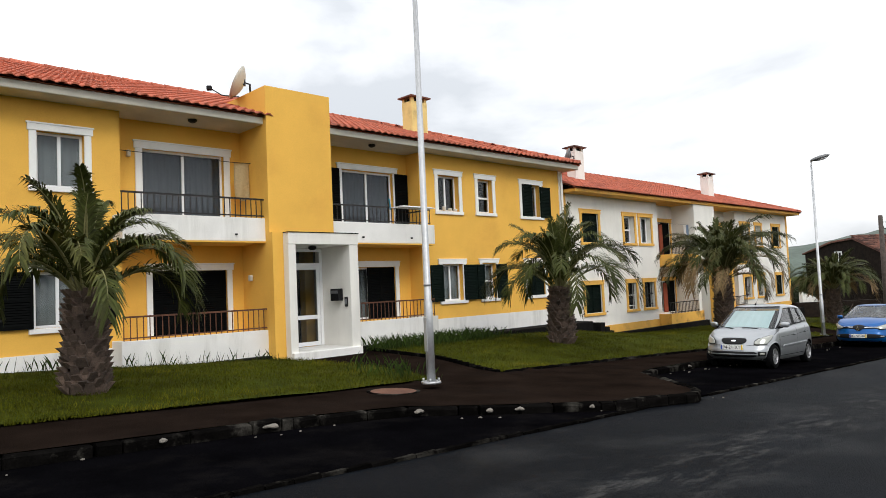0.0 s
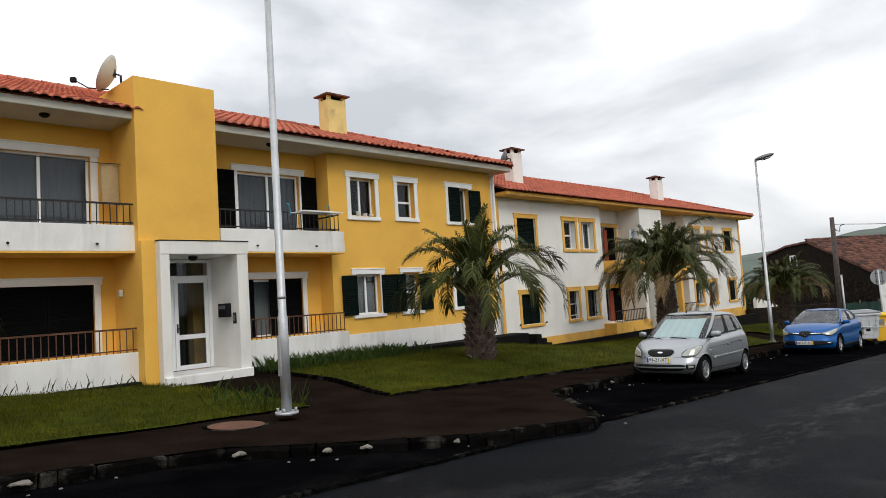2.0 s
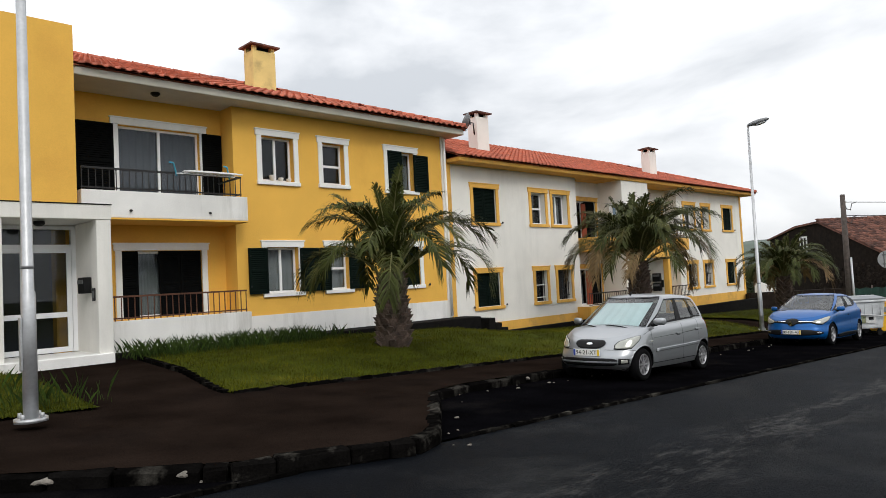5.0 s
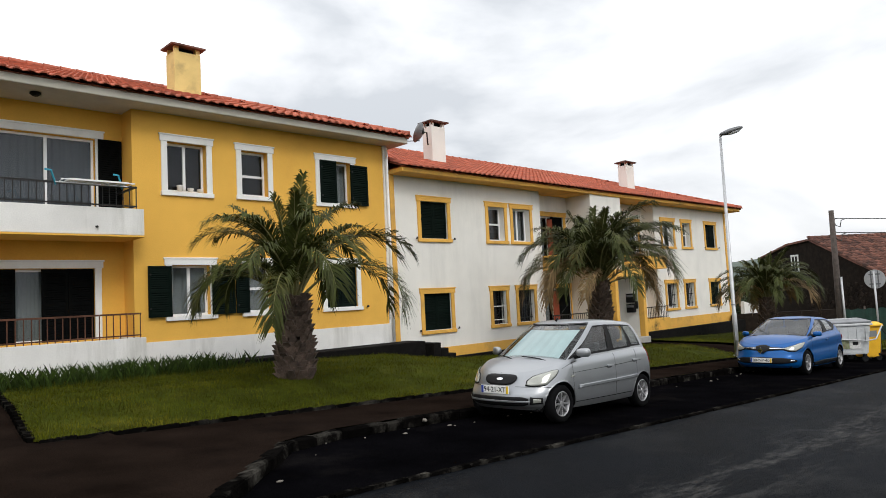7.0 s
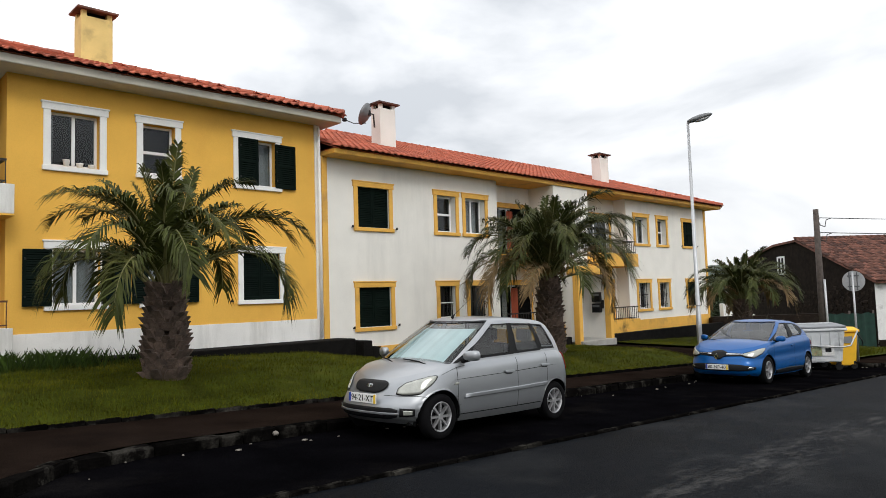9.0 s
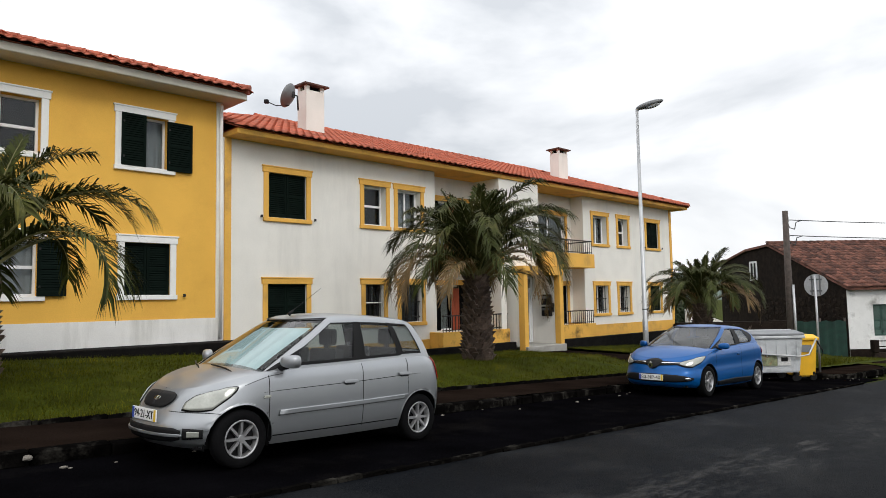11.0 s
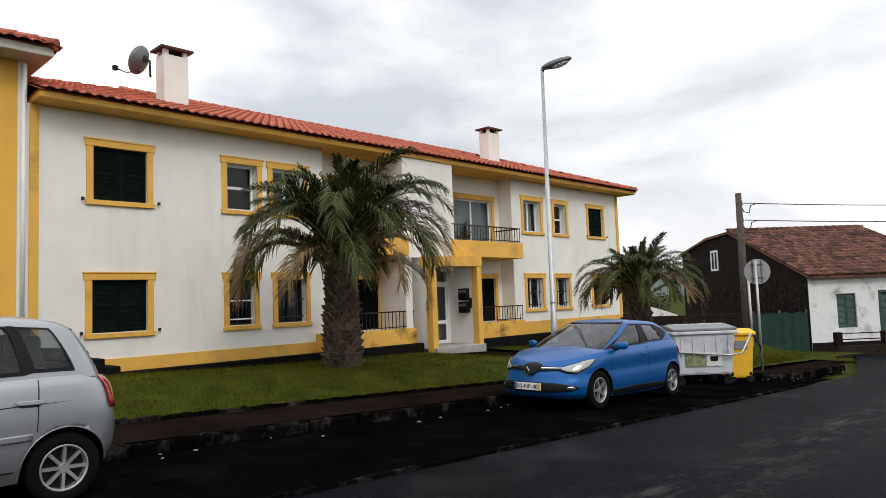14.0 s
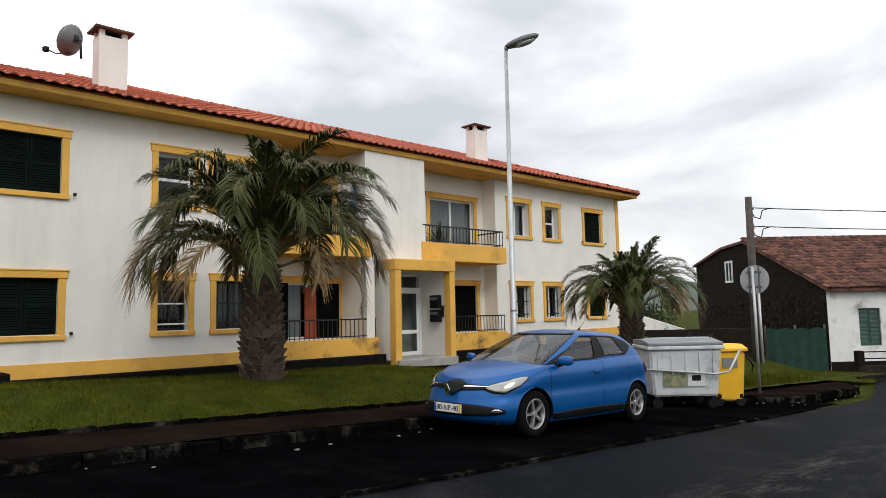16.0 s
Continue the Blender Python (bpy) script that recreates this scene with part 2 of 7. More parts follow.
r_noise.inputs["Scale"].default_value, r_noise.inputs["Detail"].default_value, r_noise.inputs["Roughness"].default_value = 2.4, 12.0, 0.82
ln.new(r_map.outputs[0], r_noise.inputs["Vector"])
r_dist.operation = "SUBTRACT"
r_dist.inputs[1].default_value = TRACK_Y
r_abs = nd.new("ShaderNodeMath")
r_abs.operation = "ABSOLUTE"
ln.new(r_sep.outputs[1], r_dist.inputs[0]), ln.new(r_dist.outputs[0], r_abs.inputs[0]), ln.new(r_abs.outputs[0], r_band.inputs[0])
r_band.inputs["From Min"].default_value, r_band.inputs["From Max"].default_value = 0.1, 0.75
r_band.inputs["To Min"].default_value, r_band.inputs["To Max"].default_value = 1.0, 0.0
r_grit.inputs["From Min"].default_value, r_grit.inputs["From Max"].default_value = 0.5, 0.66
ln.new(r_noise.outputs[0], r_grit.inputs[0])
r_mul.operation = "MULTIPLY"
ln.new(r_band.outputs[0], r_mul.inputs[0]), ln.new(r_grit.outputs[0], r_mul.inputs[1])
r_mix.data_type = "RGBA"
r_mix.inputs[7].default_value = (0.055, 0.054, 0.052, 1)
r_bs = nd["Principled BSDF"]
r_old = r_bs.inputs["Base Color"].links[0].from_socket
ln.new(r_mul.outputs[0], r_mix.inputs[0]), ln.new(r_old, r_mix.inputs[6]), ln.new(r_mix.outputs[2], r_bs.inputs["Base Color"])


# ---- mesh helpers ----
def box(bm, x0, x1, y0, y1, z0, z1):
    v = [bm.verts.new(p) for p in ((x0, y0, z0), (x1, y0, z0), (x1, y1, z0), (x0, y1, z0), (x0, y0, z1), (x1, y0, z1), (x1, y1, z1), (x0, y1, z1))]
    for f in ((3, 2, 1, 0), (4, 5, 6, 7), (0, 1, 5, 4), (1, 2, 6, 5), (2, 3, 7, 6), (3, 0, 4, 7)):
        bm.faces.new([v[i] for i in f])
    return v


def boxes(*specs):
    bm = bmesh.new()
    for s in specs:
        box(bm, *s)
    return bm


def tube(bm, pts, radii, n=8, cap=True):
    """A round bar along pts, with one radius a point."""
    pts = [Vector(p) for p in pts]
    if not hasattr(radii, "__len__"):
        radii = [radii] * len(pts)
    rings = []
    for i, p in enumerate(pts):
        d = (pts[min(i + 1, len(pts) - 1)] - pts[max(i - 1, 0)]).normalized()
        side = d.cross(Vector((0, 0, 1)))
        side = Vector((1, 0, 0)) if side.length < 0.05 else side.normalized()
        up = side.cross(d).normalized()
        rings.append([bm.verts.new(p + radii[i] * (math.cos(2 * math.pi * k / n) * side + math.sin(2 * math.pi * k / n) * up)) for k in range(n)])
    for a, b in zip(rings, rings[1:]):
        for k in range(n):
            f = bm.faces.new((a[k], a[(k + 1) % n], b[(k + 1) % n], b[k]))
            f.smooth = True
    if cap:
        bm.faces.new(rings[0][::-1]), bm.faces.new(rings[-1])
    return rings


def prism(bm, outline, axis, a, b):
    """Extrude a flat outline (pairs) along an axis from a to b."""
    def put(u, v, w):
        return {"x": (w, u, v), "y": (u, w, v), "z": (u, v, w)}[axis]
    lo = [bm.verts.new(put(u, v, a)) for u, v in outline]
    hi = [bm.verts.new(put(u, v, b)) for u, v in outline]
    n = len(outline)
    bm.faces.new(lo), bm.faces.new(hi[::-1])
    for i in range(n):
        bm.faces.new((lo[i], hi[i], hi[(i + 1) % n], lo[(i + 1) % n]))


def bevel(bm, w=0.01, seg=1):
    bmesh.ops.recalc_face_normals(bm, faces=bm.faces)
    bmesh.ops.bevel(bm, geom=list(bm.edges), offset=w, segments=seg, affect="EDGES", clamp_overlap=True)
    return bm


def mesh_of(name, bm, mat, fix=True):
    me = bpy.data.meshes.new(name)
    if fix:
        bmesh.ops.recalc_face_normals(bm, faces=bm.faces)
    bm.to_mesh(me)
    bm.free()
    for m in (mat if isinstance(mat, (list, tuple)) else [mat]):
        me.materials.append(m)
    return me


def part(name, bm, mat, parent=None, label="", fix=True):
    ob = new(name, mesh_of(name, bm, mat, fix))
    ob.parent = parent
    return tagged(ob, label)


def thing(name, label, category, group="", kind="", at=(0, 0, 0), turn=0):
    ob = new(name)
    ob.matrix_basis = pose(*at, 0, 0, turn)
    return tagged(ob, label, category, group, kind)


def wall_boxes(bm, x0, x1, z0, z1, y0, y1, holes):
    """A wall of thickness y0..y1 with rectangular holes (xa, xb, za, zb) going through."""
    xs = sorted({x0, x1, *[min(max(h[i], x0), x1) for h in holes for i in (0, 1)]})
    for a, b in zip(xs, xs[1:]):
        if b - a < 1e-4:
            continue
        mid = (a + b) / 2
        cuts = sorted((h[2], h[3]) for h in holes if h[0] < mid < h[1])
        z = z0
        for c, d in cuts:
            if c > z + 1e-4:
                box(bm, a, b, y0, y1, z, c)
            z = max(z, d)
        if z1 > z + 1e-4:
            box(bm, a, b, y0, y1, z, z1)


# ---- ground levels ----
def table(x, rows):
    if x <= rows[0][0]:
        return rows[0][1]
    for (a, va), (b, vb) in zip(rows, rows[1:]):
        if x <= b:
            return va + (vb - va) * (x - a) / (b - a)
    return rows[-1][1]


def road_z(x):
    return 0.06 - 0.044 * min(max(x, -40), 47)


def pave_z(x, y):
    return road_z(x) + 0.13 + 0.015 * max(0, min(y - 7, 3))


LAWN_MID = ((-20, 0.35), (3.2, 0.21), (8, -0.01), (14.75, -0.11), (24.6, -0.52), (30, -0.80), (42, -1.3), (60, -1.8))
LAWN_WALL = ((-20, 0.5), (3, 0.28), (8.3, 0.0), (13.4, 0.02), (19.2, -0.18), (20.7, -0.50), (24, -0.64), (30, -0.76), (42, -1.15), (60, -1.7))


def lawn_z(x, y):
    a, b, c = road_z(x) + 0.17, table(x, LAWN_MID), table(x, LAWN_WALL)
    if y < 9.1:
        return a
    if y < 11:
        s = (y - 9.1) / 1.9
        s = s * s * (3 - 2 * s) * 0.5 + s * 0.5
        return a + (b - a) * s
    return b + (c - b) * min(1, (y - 11) / 3)


def sheet(name, xs, ys_of, z_of, mat, kind="structure", label="", category=""):
    """A ground sheet: for each x a row of y places, with the height from z_of."""
    bm = bmesh.new()
    rows = [[bm.verts.new((x, y, z_of(x, y))) for y in ys_of(x)] for x in xs]
    for a, b in zip(rows, rows[1:]):
        for k in range(len(a) - 1):
            bm.faces.new((a[k], b[k], b[k + 1], a[k + 1])).smooth = True
    ob = part(name, bm, mat)
    return tagged(ob, label, category, "", kind)


def steps(a, b, n):
    return [a + (b - a) * i / n for i in range(n + 1)]


KERB = ((-30, 7.5), (1.5, 7.5), (4.5, 7.4), (6.1, 7.1), (6.8, 6.45), (8.3, 5.32), (9.9, 4.95), (10.35, 5.15), (12.3, 7.2), (13.2, 7.45), (22, 7.72), (28.5, 7.8),
        (32.2, 7.6), (33.0, 6.0), (33.6, 5.78), (37.5, 5.85), (39.0, 6.4), (40.5, 7.6))


def kerb_y(x):
    return table(x, KERB)


def ground_z(x, y):
    if y > 12:
        return min(lawn_z(x, 14), lawn_z(x, y)) - 0.15
    return road_z(x) - 0.10


far_x = [-900, -400, -150, -60] + steps(-40, 60, 50) + [90, 150, 300, 600, 1500, 3000]
far_y = [-1500, -500, -150, -60, -30, -15, -8] + steps(-4, 20, 24) + [30, 60, 150, 400, 1200, 3000]
sheet("ground", far_x, lambda x: far_y, ground_z, M_SOIL, label="rough green grassy ground around the street", category="ground")
road_x = steps(-60, 47, 90) + [60, 90, 140]
sheet("road", road_x, lambda x: steps(-4.5 if x < 40 else -30, 5.15 if x < 36 else min(5.15 + (x - 36) * 0.25, 8.3), 12), lambda x, y: road_z(x) + 0.006 * math.sin(y * 1.1), M_ROAD,
      label="damp dark grey asphalt road sloping downhill", category="road")
sheet("parking_bay", steps(-30, 34, 100), lambda x: steps(5.165, kerb_y(x) + 0.3 if kerb_y(x) > 5.3 else 5.3, 4), lambda x, y: road_z(x) + 0.012, M_BAY,
      label="black asphalt parking bay beside the road", category="parking bay")
sheet("pavement", steps(-30, 40.4, 240), lambda x: steps(kerb_y(x) + 0.1, 14.3 if (8.0 < x < 11.0 or 29.6 < x < 32.1) else 9.3, 8),
      lambda x, y: (pave_z(x, y) if y < 9.1 else min(lawn_z(x, y), 9) - 0.02), M_PAVE,
      label="dark brown worn asphalt pavement", category="pavement")


def lawn_sheet(label, x0, x1, edge0, edge1, y_front, n):
    """A lawn between two side edges, each a function of y, from the pavement up to the houses."""
    bm = bmesh.new()
    ny = 22
    rows = []
    for i in range(n + 1):
        s = i / n
        row = []
        for j in range(ny + 1):
            y0 = y_front(x0 + (x1 - x0) * s)
            y = y0 + (14.4 - y0) * j / ny
            x = edge0(y) + (edge1(y) - edge0(y)) * s
            row.append(bm.verts.new((x, y, lawn_z(x, y) + 0.03 + 0.02 * noise.noise((x * 1.5, y * 1.5, 0)))))
        rows.append(row)
    for a, b in zip(rows, rows[1:]):
        for k in range(ny):
            bm.faces.new((a[k], b[k], b[k + 1], a[k + 1])).smooth = True
    return tagged(part("lawn", bm, M_SOIL), label, "lawn", "", "structure")


LAWNS = (("short green lawn in front of the yellow house", -20, 8.4, lambda y: -20, lambda y: 8.55 - 0.05 * (y - 9), lambda x: 9.1 + 0.1 * math.sin(x * 0.9) - 0.1 * max(0, x - 7), 110),
         ("short green lawn with palms beside the houses", 10.3, 29.6, lambda y: 10.2 + 0.12 * (y - 9), lambda y: 29.6, lambda x: 9.08, 120),
         ("short green lawn past the white house porch", 32.2, 44, lambda y: 32.2, lambda y: 44, lambda x: 9.1 if x < 32.8 else max(6.9, 9.1 - (x - 32.8) * 3), 60))
for spec in LAWNS:
    lawn_sheet(*spec)


# ---- houses ----
WALL_Y, REC_Y, FRONT_Y = 14.75, 15.3, 14.2


def curtain(bm, x0, x1, z0, z1, y, depth=0.03, waves=6):
    n = waves * 6
    lo = [bm.verts.new((x0 + (x1 - x0) * i / n, y + depth * math.sin(i * math.pi / 3 + 0.4 * math.sin(i)), z0)) for i in range(n + 1)]
    hi = [bm.verts.new((x0 + (x1 - x0) * i / n, y + depth * 0.6 * math.sin(i * math.pi / 3 + 0.4 * math.sin(i)), z1)) for i in range(n + 1)]
    for i in range(n):
        bm.faces.new((lo[i], lo[i + 1], hi[i + 1], hi[i])).smooth = True


def shutter_mesh(bm, x0, x1, y0, y1, z0, z1):
    """A louvred leaf: a frame round two fields, each a folded sheet of slats."""
    w = 0.055
    zm = (z0 + z1) / 2
    xs, zs = (x0, x0 + w, x1 - w, x1), (z0, z0 + w * 1.4, zm - w / 2, zm + w / 2, z1 - w, z1)
    front = [[bm.verts.new((x, y0, z)) for z in zs] for x in xs]
    back = [[bm.verts.new((x, y1, z)) for z in zs] for x in xs]
    for i in range(3):
        for j in range(5):
            if i == 1 and j in (1, 3):
                n = max(4, int((zs[j + 1] - zs[j]) / 0.045))
                last = (front[1][j], front[2][j])
                for k in range(1, n + 1):
                    z = zs[j] + (zs[j + 1] - zs[j]) * k / n
                    deep = tuple(bm.verts.new((x, y0 + 0.02, z - 0.008)) for x in (xs[1], xs[2]))
                    edge = (front[1][j + 1], front[2][j + 1]) if k == n else tuple(bm.verts.new((x, y0 + 0.003, z)) for x in (xs[1], xs[2]))
                    bm.faces.new((last[0], last[1], deep[1], deep[0])), bm.faces.new((deep[0], deep[1], edge[1], edge[0]))
                    last = edge
            else:
                bm.faces.new((front[i][j], front[i + 1][j], front[i + 1][j + 1], front[i][j + 1]))
            bm.faces.new((back[i][j], back[i][j + 1], back[i + 1][j + 1], back[i + 1][j]))
    for j in range(5):
        for i in (0, 3):
            bm.faces.new((front[i][j], front[i][j + 1], back[i][j + 1], back[i][j]))
    for i in range(3):
        for j in (0, 5):
            bm.faces.new((front[i][j], front[i + 1][j], back[i + 1][j], back[i][j]))


def surround(win, x0, x1, z0, z1, y, mat, width=0.13, sill=True, proud=0.03, label=""):
    """Painted band round an opening, with a slightly wider head; x0..z1 are its outer edges."""
    bm = bmesh.new()
    box(bm, x0, x0 + width, y - proud, y + 0.01, z0 + (0.1 if sill else 0), z1 - width)
    box(bm, x1 - width, x1, y - proud, y + 0.01, z0 + (0.1 if sill else 0), z1 - width)
    box(bm, x0 - 0.03, x1 + 0.03, y - proud - 0.012, y + 0.01, z1 - width, z1)
    box(bm, x0 - 0.05, x1 + 0.05, y - proud - 0.025, y + 0.01, z1, z1 + 0.035)
    part("surround", bevel(bm, 0.006), mat, win, label)
    if sill:
        part("sill", bevel(boxes((x0 - 0.02, x1 + 0.02, y - proud - 0.03, y + 0.12, z0, z0 + 0.1)), 0.008), mat, win)


def glazing(win, x0, x1, z0, z1, y, leaves=2, bar=None, curtains=None, cover=(0, 1), frame_mat=None):
    """White frame with sliding leaves, panes, and what hangs behind them."""
    f = 0.05
    bm = boxes((x0, x0 + f, y, y + 0.06, z0, z1), (x1 - f, x1, y, y + 0.06, z0, z1), (x0 + f, x1 - f, y, y + 0.06, z0, z0 + f), (x0 + f, x1 - f, y, y + 0.06, z1 - f, z1))
    w = (x1 - x0 - 2 * f) / leaves
    for k in range(1, leaves):
        c = x0 + f + k * w
        box(bm, c - 0.03, c + 0.03, y - 0.008, y + 0.05, z0 + f, z1 - f)
    if bar:
        zb = z0 + (z1 - z0) * bar
        box(bm, x0 + f, x1 - f, y - 0.006, y + 0.05, zb - 0.03, zb + 0.03)
    part("frame", bevel(bm, 0.005), frame_mat or M_PVC, win)
    for k in range(leaves):
        a = x0 + f + k * w
        pane = part("pane", boxes((a + 0.005, a + w - 0.005, y + 0.024, y + 0.03, z0 + f, z1 - f)), M_GLASS, win)
        pane.visible_shadow = False
    if curtains:
        bm = bmesh.new()
        curtain(bm, x0 + (x1 - x0) * cover[0], x0 + (x1 - x0) * cover[1], z0 + 0.02, z1, y + 0.14, waves=max(3, int((x1 - x0) * 7)))
        part("curtain", bm, curtains, win)


def shutter(win, x0, x1, z0, z1, y, mat, split=True):
    """Shut or open louvred leaves, each a mesh of its own."""
    n = 2 if split else 1
    for k in range(n):
        a, b = x0 + (x1 - x0) * k / n, x0 + (x1 - x0) * (k + 1) / n
        bm = bmesh.new()
        shutter_mesh(bm, a + 0.004, b - 0.004, y, y + 0.035, z0, z1)
        part("shutter", bm, mat, win)
        if y < WALL_Y:
            bm = boxes((a + 0.03, a + 0.06, y - 0.012, y, z0 + 0.16, z0 + 0.2), (a + 0.03, a + 0.06, y - 0.012, y, z1 - 0.2, z1 - 0.16))
            part("hinge", bm, M_IRON, win)


def window(house, name="window", label=""):
    ob = new(name)
    ob.parent = house
    return tagged(ob, label)


def catch(house, x, z):
    """A shutter catch on the wall."""
    bm = boxes((x - 0.012, x + 0.012, WALL_Y - 0.06, WALL_Y, z - 0.012, z + 0.012), (x - 0.03, x + 0.03, WALL_Y - 0.075, WALL_Y - 0.05, z - 0.012, z + 0.05))
    part("shutter_catch", bevel(bm, 0.006), M_IRON, house)


def railing(house, x0, x1, z0, z1, y, mat, back=None, gap=0.125, label=""):
    """A railing as one part with its bars under it; returns along the ends to the wall where back is given."""
    rail = part("railing", boxes((x0, x1, y - 0.025, y + 0.025, z1 - 0.035, z1)), mat, house, label)
    part("lower_rail", boxes((x0, x1, y - 0.015, y + 0.015, z0 + 0.04, z0 + 0.065)), mat, rail)
    n = max(2, int((x1 - x0) / gap))
    bar = mesh_of("bar", boxes((-0.008, 0.008, -0.008, 0.008, z0, z1 - 0.036)), mat)
    for i in range(n + 1):
        ob = new("bar", bar)
        ob.parent, ob.location = rail, (x0 + 0.012 + (x1 - x0 - 0.024) * i / n, y, 0)
    if back:
        for x in back:
            part("end_rail", boxes((x - 0.02, x + 0.02, y + 0.03, REC_Y, z1 - 0.035, z1), (x - 0.012, x + 0.012, y + 0.03, REC_Y, z0 + 0.04, z0 + 0.065)), mat, rail)
    return rail


TILE_W, TILE_L = 0.215, 0.36


def tile_mesh(bm, base, along, up, w, length, n, h=0.055):
    """One barrel tile: a pan and a cover, lifted at the lower end; base is its lower left corner."""
    lift = n * 0.03
    prof = [(0.0, 0.0), (0.14, 0.35), (0.28, 0.85), (0.44, 1.0), (0.60, 0.82), (0.74, 0.35), (0.86, 0.03), (1.0, 0.0)]
    lo = [bm.verts.new(base + along * (w * u) + n * (h * v) + lift) for u, v in prof]
    hi = [bm.verts.new(base + along * (w * u) + n * (h * v) + up * length) for u, v in prof]
    bt = [bm.verts.new(base + along * (w * u) + n * (h * v * 0.55 - 0.012) + lift) for u, v in prof]
    for i in range(len(prof) - 1):
        bm.faces.new((lo[i], lo[i + 1], hi[i + 1], hi[i])).smooth = True
        bm.faces.new((bt[i], bt[i + 1], lo[i + 1], lo[i]))


def slope_tiles(roof, p0, p1, inward, pitch, run, left_cut, right_cut, mat, ends=True, n_parts=150, jitter=0.004, clip=-1e9, gap=None):
    """Tiles a slope whose eave runs from p0 to p1; the cuts take plan metres off each side for each metre of run."""
    p0, p1 = Vector(p0), Vector(p1)
    along = (p1 - p0).normalized()
    inward = Vector(inward).normalized()
    up = (inward + Vector((0, 0, 1)) * math.tan(pitch)).normalized()
    n = along.cross(up)
    n = n if n.z > 0 else -n
    total = (p1 - p0).length
    rng = random.Random(7)
    bulk = bmesh.new()
    made = 0
    rows = int(run / math.cos(pitch) / TILE_L) + 1
    first = bmesh.new()
    tile_mesh(first, Vector((0, 0, 0)), along, up, TILE_W, TILE_L + 0.05, n)
    shared = mesh_of("roof_tile", first, mat)
    cols = int(total / TILE_W)
    wid = total / cols
    for r in range(rows):
        d = r * TILE_L * math.cos(pitch)
        for c in range(cols):
            s = c * wid
            if s < d * left_cut - 0.1 or s + wid > total - d * right_cut + 0.1:
                continue
            if p0.x + along.x * s < clip - 0.05 or (gap and r < 7 and gap[0] < p0.x + along.x * (s + wid / 2) < gap[1]):
                continue
            at = p0 + along * (s + rng.uniform(-jitter, jitter)) + up * (r * TILE_L + rng.uniform(-jitter, jitter) * 2) + n * (0.025 + rng.uniform(0, jitter))
            if r == 0 and ends and made < n_parts:
                ob = new("roof_tile", shared)
                ob.parent, ob.location = roof, at
                made += 1
            else:
                tile_mesh(bulk, at, along, up, wid, TILE_L + 0.05, n)
    me = bpy.data.meshes.new("roof_tiles")
    bulk.to_mesh(me)
    bulk.free()
    me.materials.append(mat)
    ob = new("roof_tiles", me)
    ob.parent = roof
    tagged(ob, "", "", "", "stuff")


def ridge_caps(roof, a, b, mat):
    a, b = Vector(a), Vector(b)
    n = max(1, int((b - a).length / 0.38))
    bm = bmesh.new()
    for i in range(n):
        p, q = a.lerp(b, i / n), a.lerp(b, (i + 1.12) / n)
        tube(bm, [p, q], [0.115, 0.095], 8)
    tagged(part("ridge_cap", bm, mat, roof), "", "", "", "stuff")


def hip_roof(house, x0, x1, eave_y, eave_z, pitch, half, mat, hip0=True, hip1=True, under=M_SOFFIT, band=0.16, band_mat=None, clip=None, gap=None):
    """Hipped roof: deck under the tiles, fascia band, tiles on the front and the sides in view."""
    t = math.tan(pitch)
    rz, ry, by = eave_z + half * t, eave_y + half, eave_y + 2 * half
    a, b = (x0 + half if hip0 else x0), (x1 - half if hip1 else x1)
    bm = bmesh.new()
    c0 = x0 if clip is None else clip      # where a neighbouring wall cuts the roof off
    cut = c0 - x0
    v = [bm.verts.new(p) for p in ((c0, eave_y, eave_z), (x1, eave_y, eave_z), (x1, by, eave_z), (c0, by, eave_z), (a, ry, rz), (b, ry, rz),
                                   (c0, eave_y + cut, eave_z + cut * t), (c0, by - cut, eave_z + cut * t))]
    for f in ((0, 1, 5, 4, 6), (2, 3, 7, 4, 5), (1, 2, 5), (7, 6, 4), (3, 2, 1, 0)):
        bm.faces.new([v[i] for i in f])
    roof = part("roof", bm, mat, house)
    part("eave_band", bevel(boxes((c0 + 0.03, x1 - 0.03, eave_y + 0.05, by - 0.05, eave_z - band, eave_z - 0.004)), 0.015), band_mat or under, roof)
    slope_tiles(roof, (x0, eave_y - 0.08, eave_z - 0.03), (x1, eave_y - 0.08, eave_z - 0.03), (0, 1, 0), pitch, half, 1 if hip0 else 0, 1 if hip1 else 0, mat, clip=c0, gap=gap)
    if hip1:
        slope_tiles(roof, (x1 + 0.08, eave_y, eave_z - 0.03), (x1 + 0.08, by, eave_z - 0.03), (-1, 0, 0), pitch, half, 1, 1, mat, n_parts=50)
        ridge_caps(roof, (x1, eave_y, eave_z + 0.06), (b, ry, rz + 0.06), mat)
    if hip0 and clip is None:
        slope_tiles(roof, (x0 - 0.08, by, eave_z - 0.03), (x0 - 0.08, eave_y, eave_z - 0.03), (1, 0, 0), pitch, half, 1, 1, mat, n_parts=0)
        ridge_caps(roof, (x0, eave_y, eave_z + 0.06), (a, ry, rz + 0.06), mat)
    ridge_caps(roof, (a, ry, rz + 0.05), (b, ry, rz + 0.05), mat)
    return roof


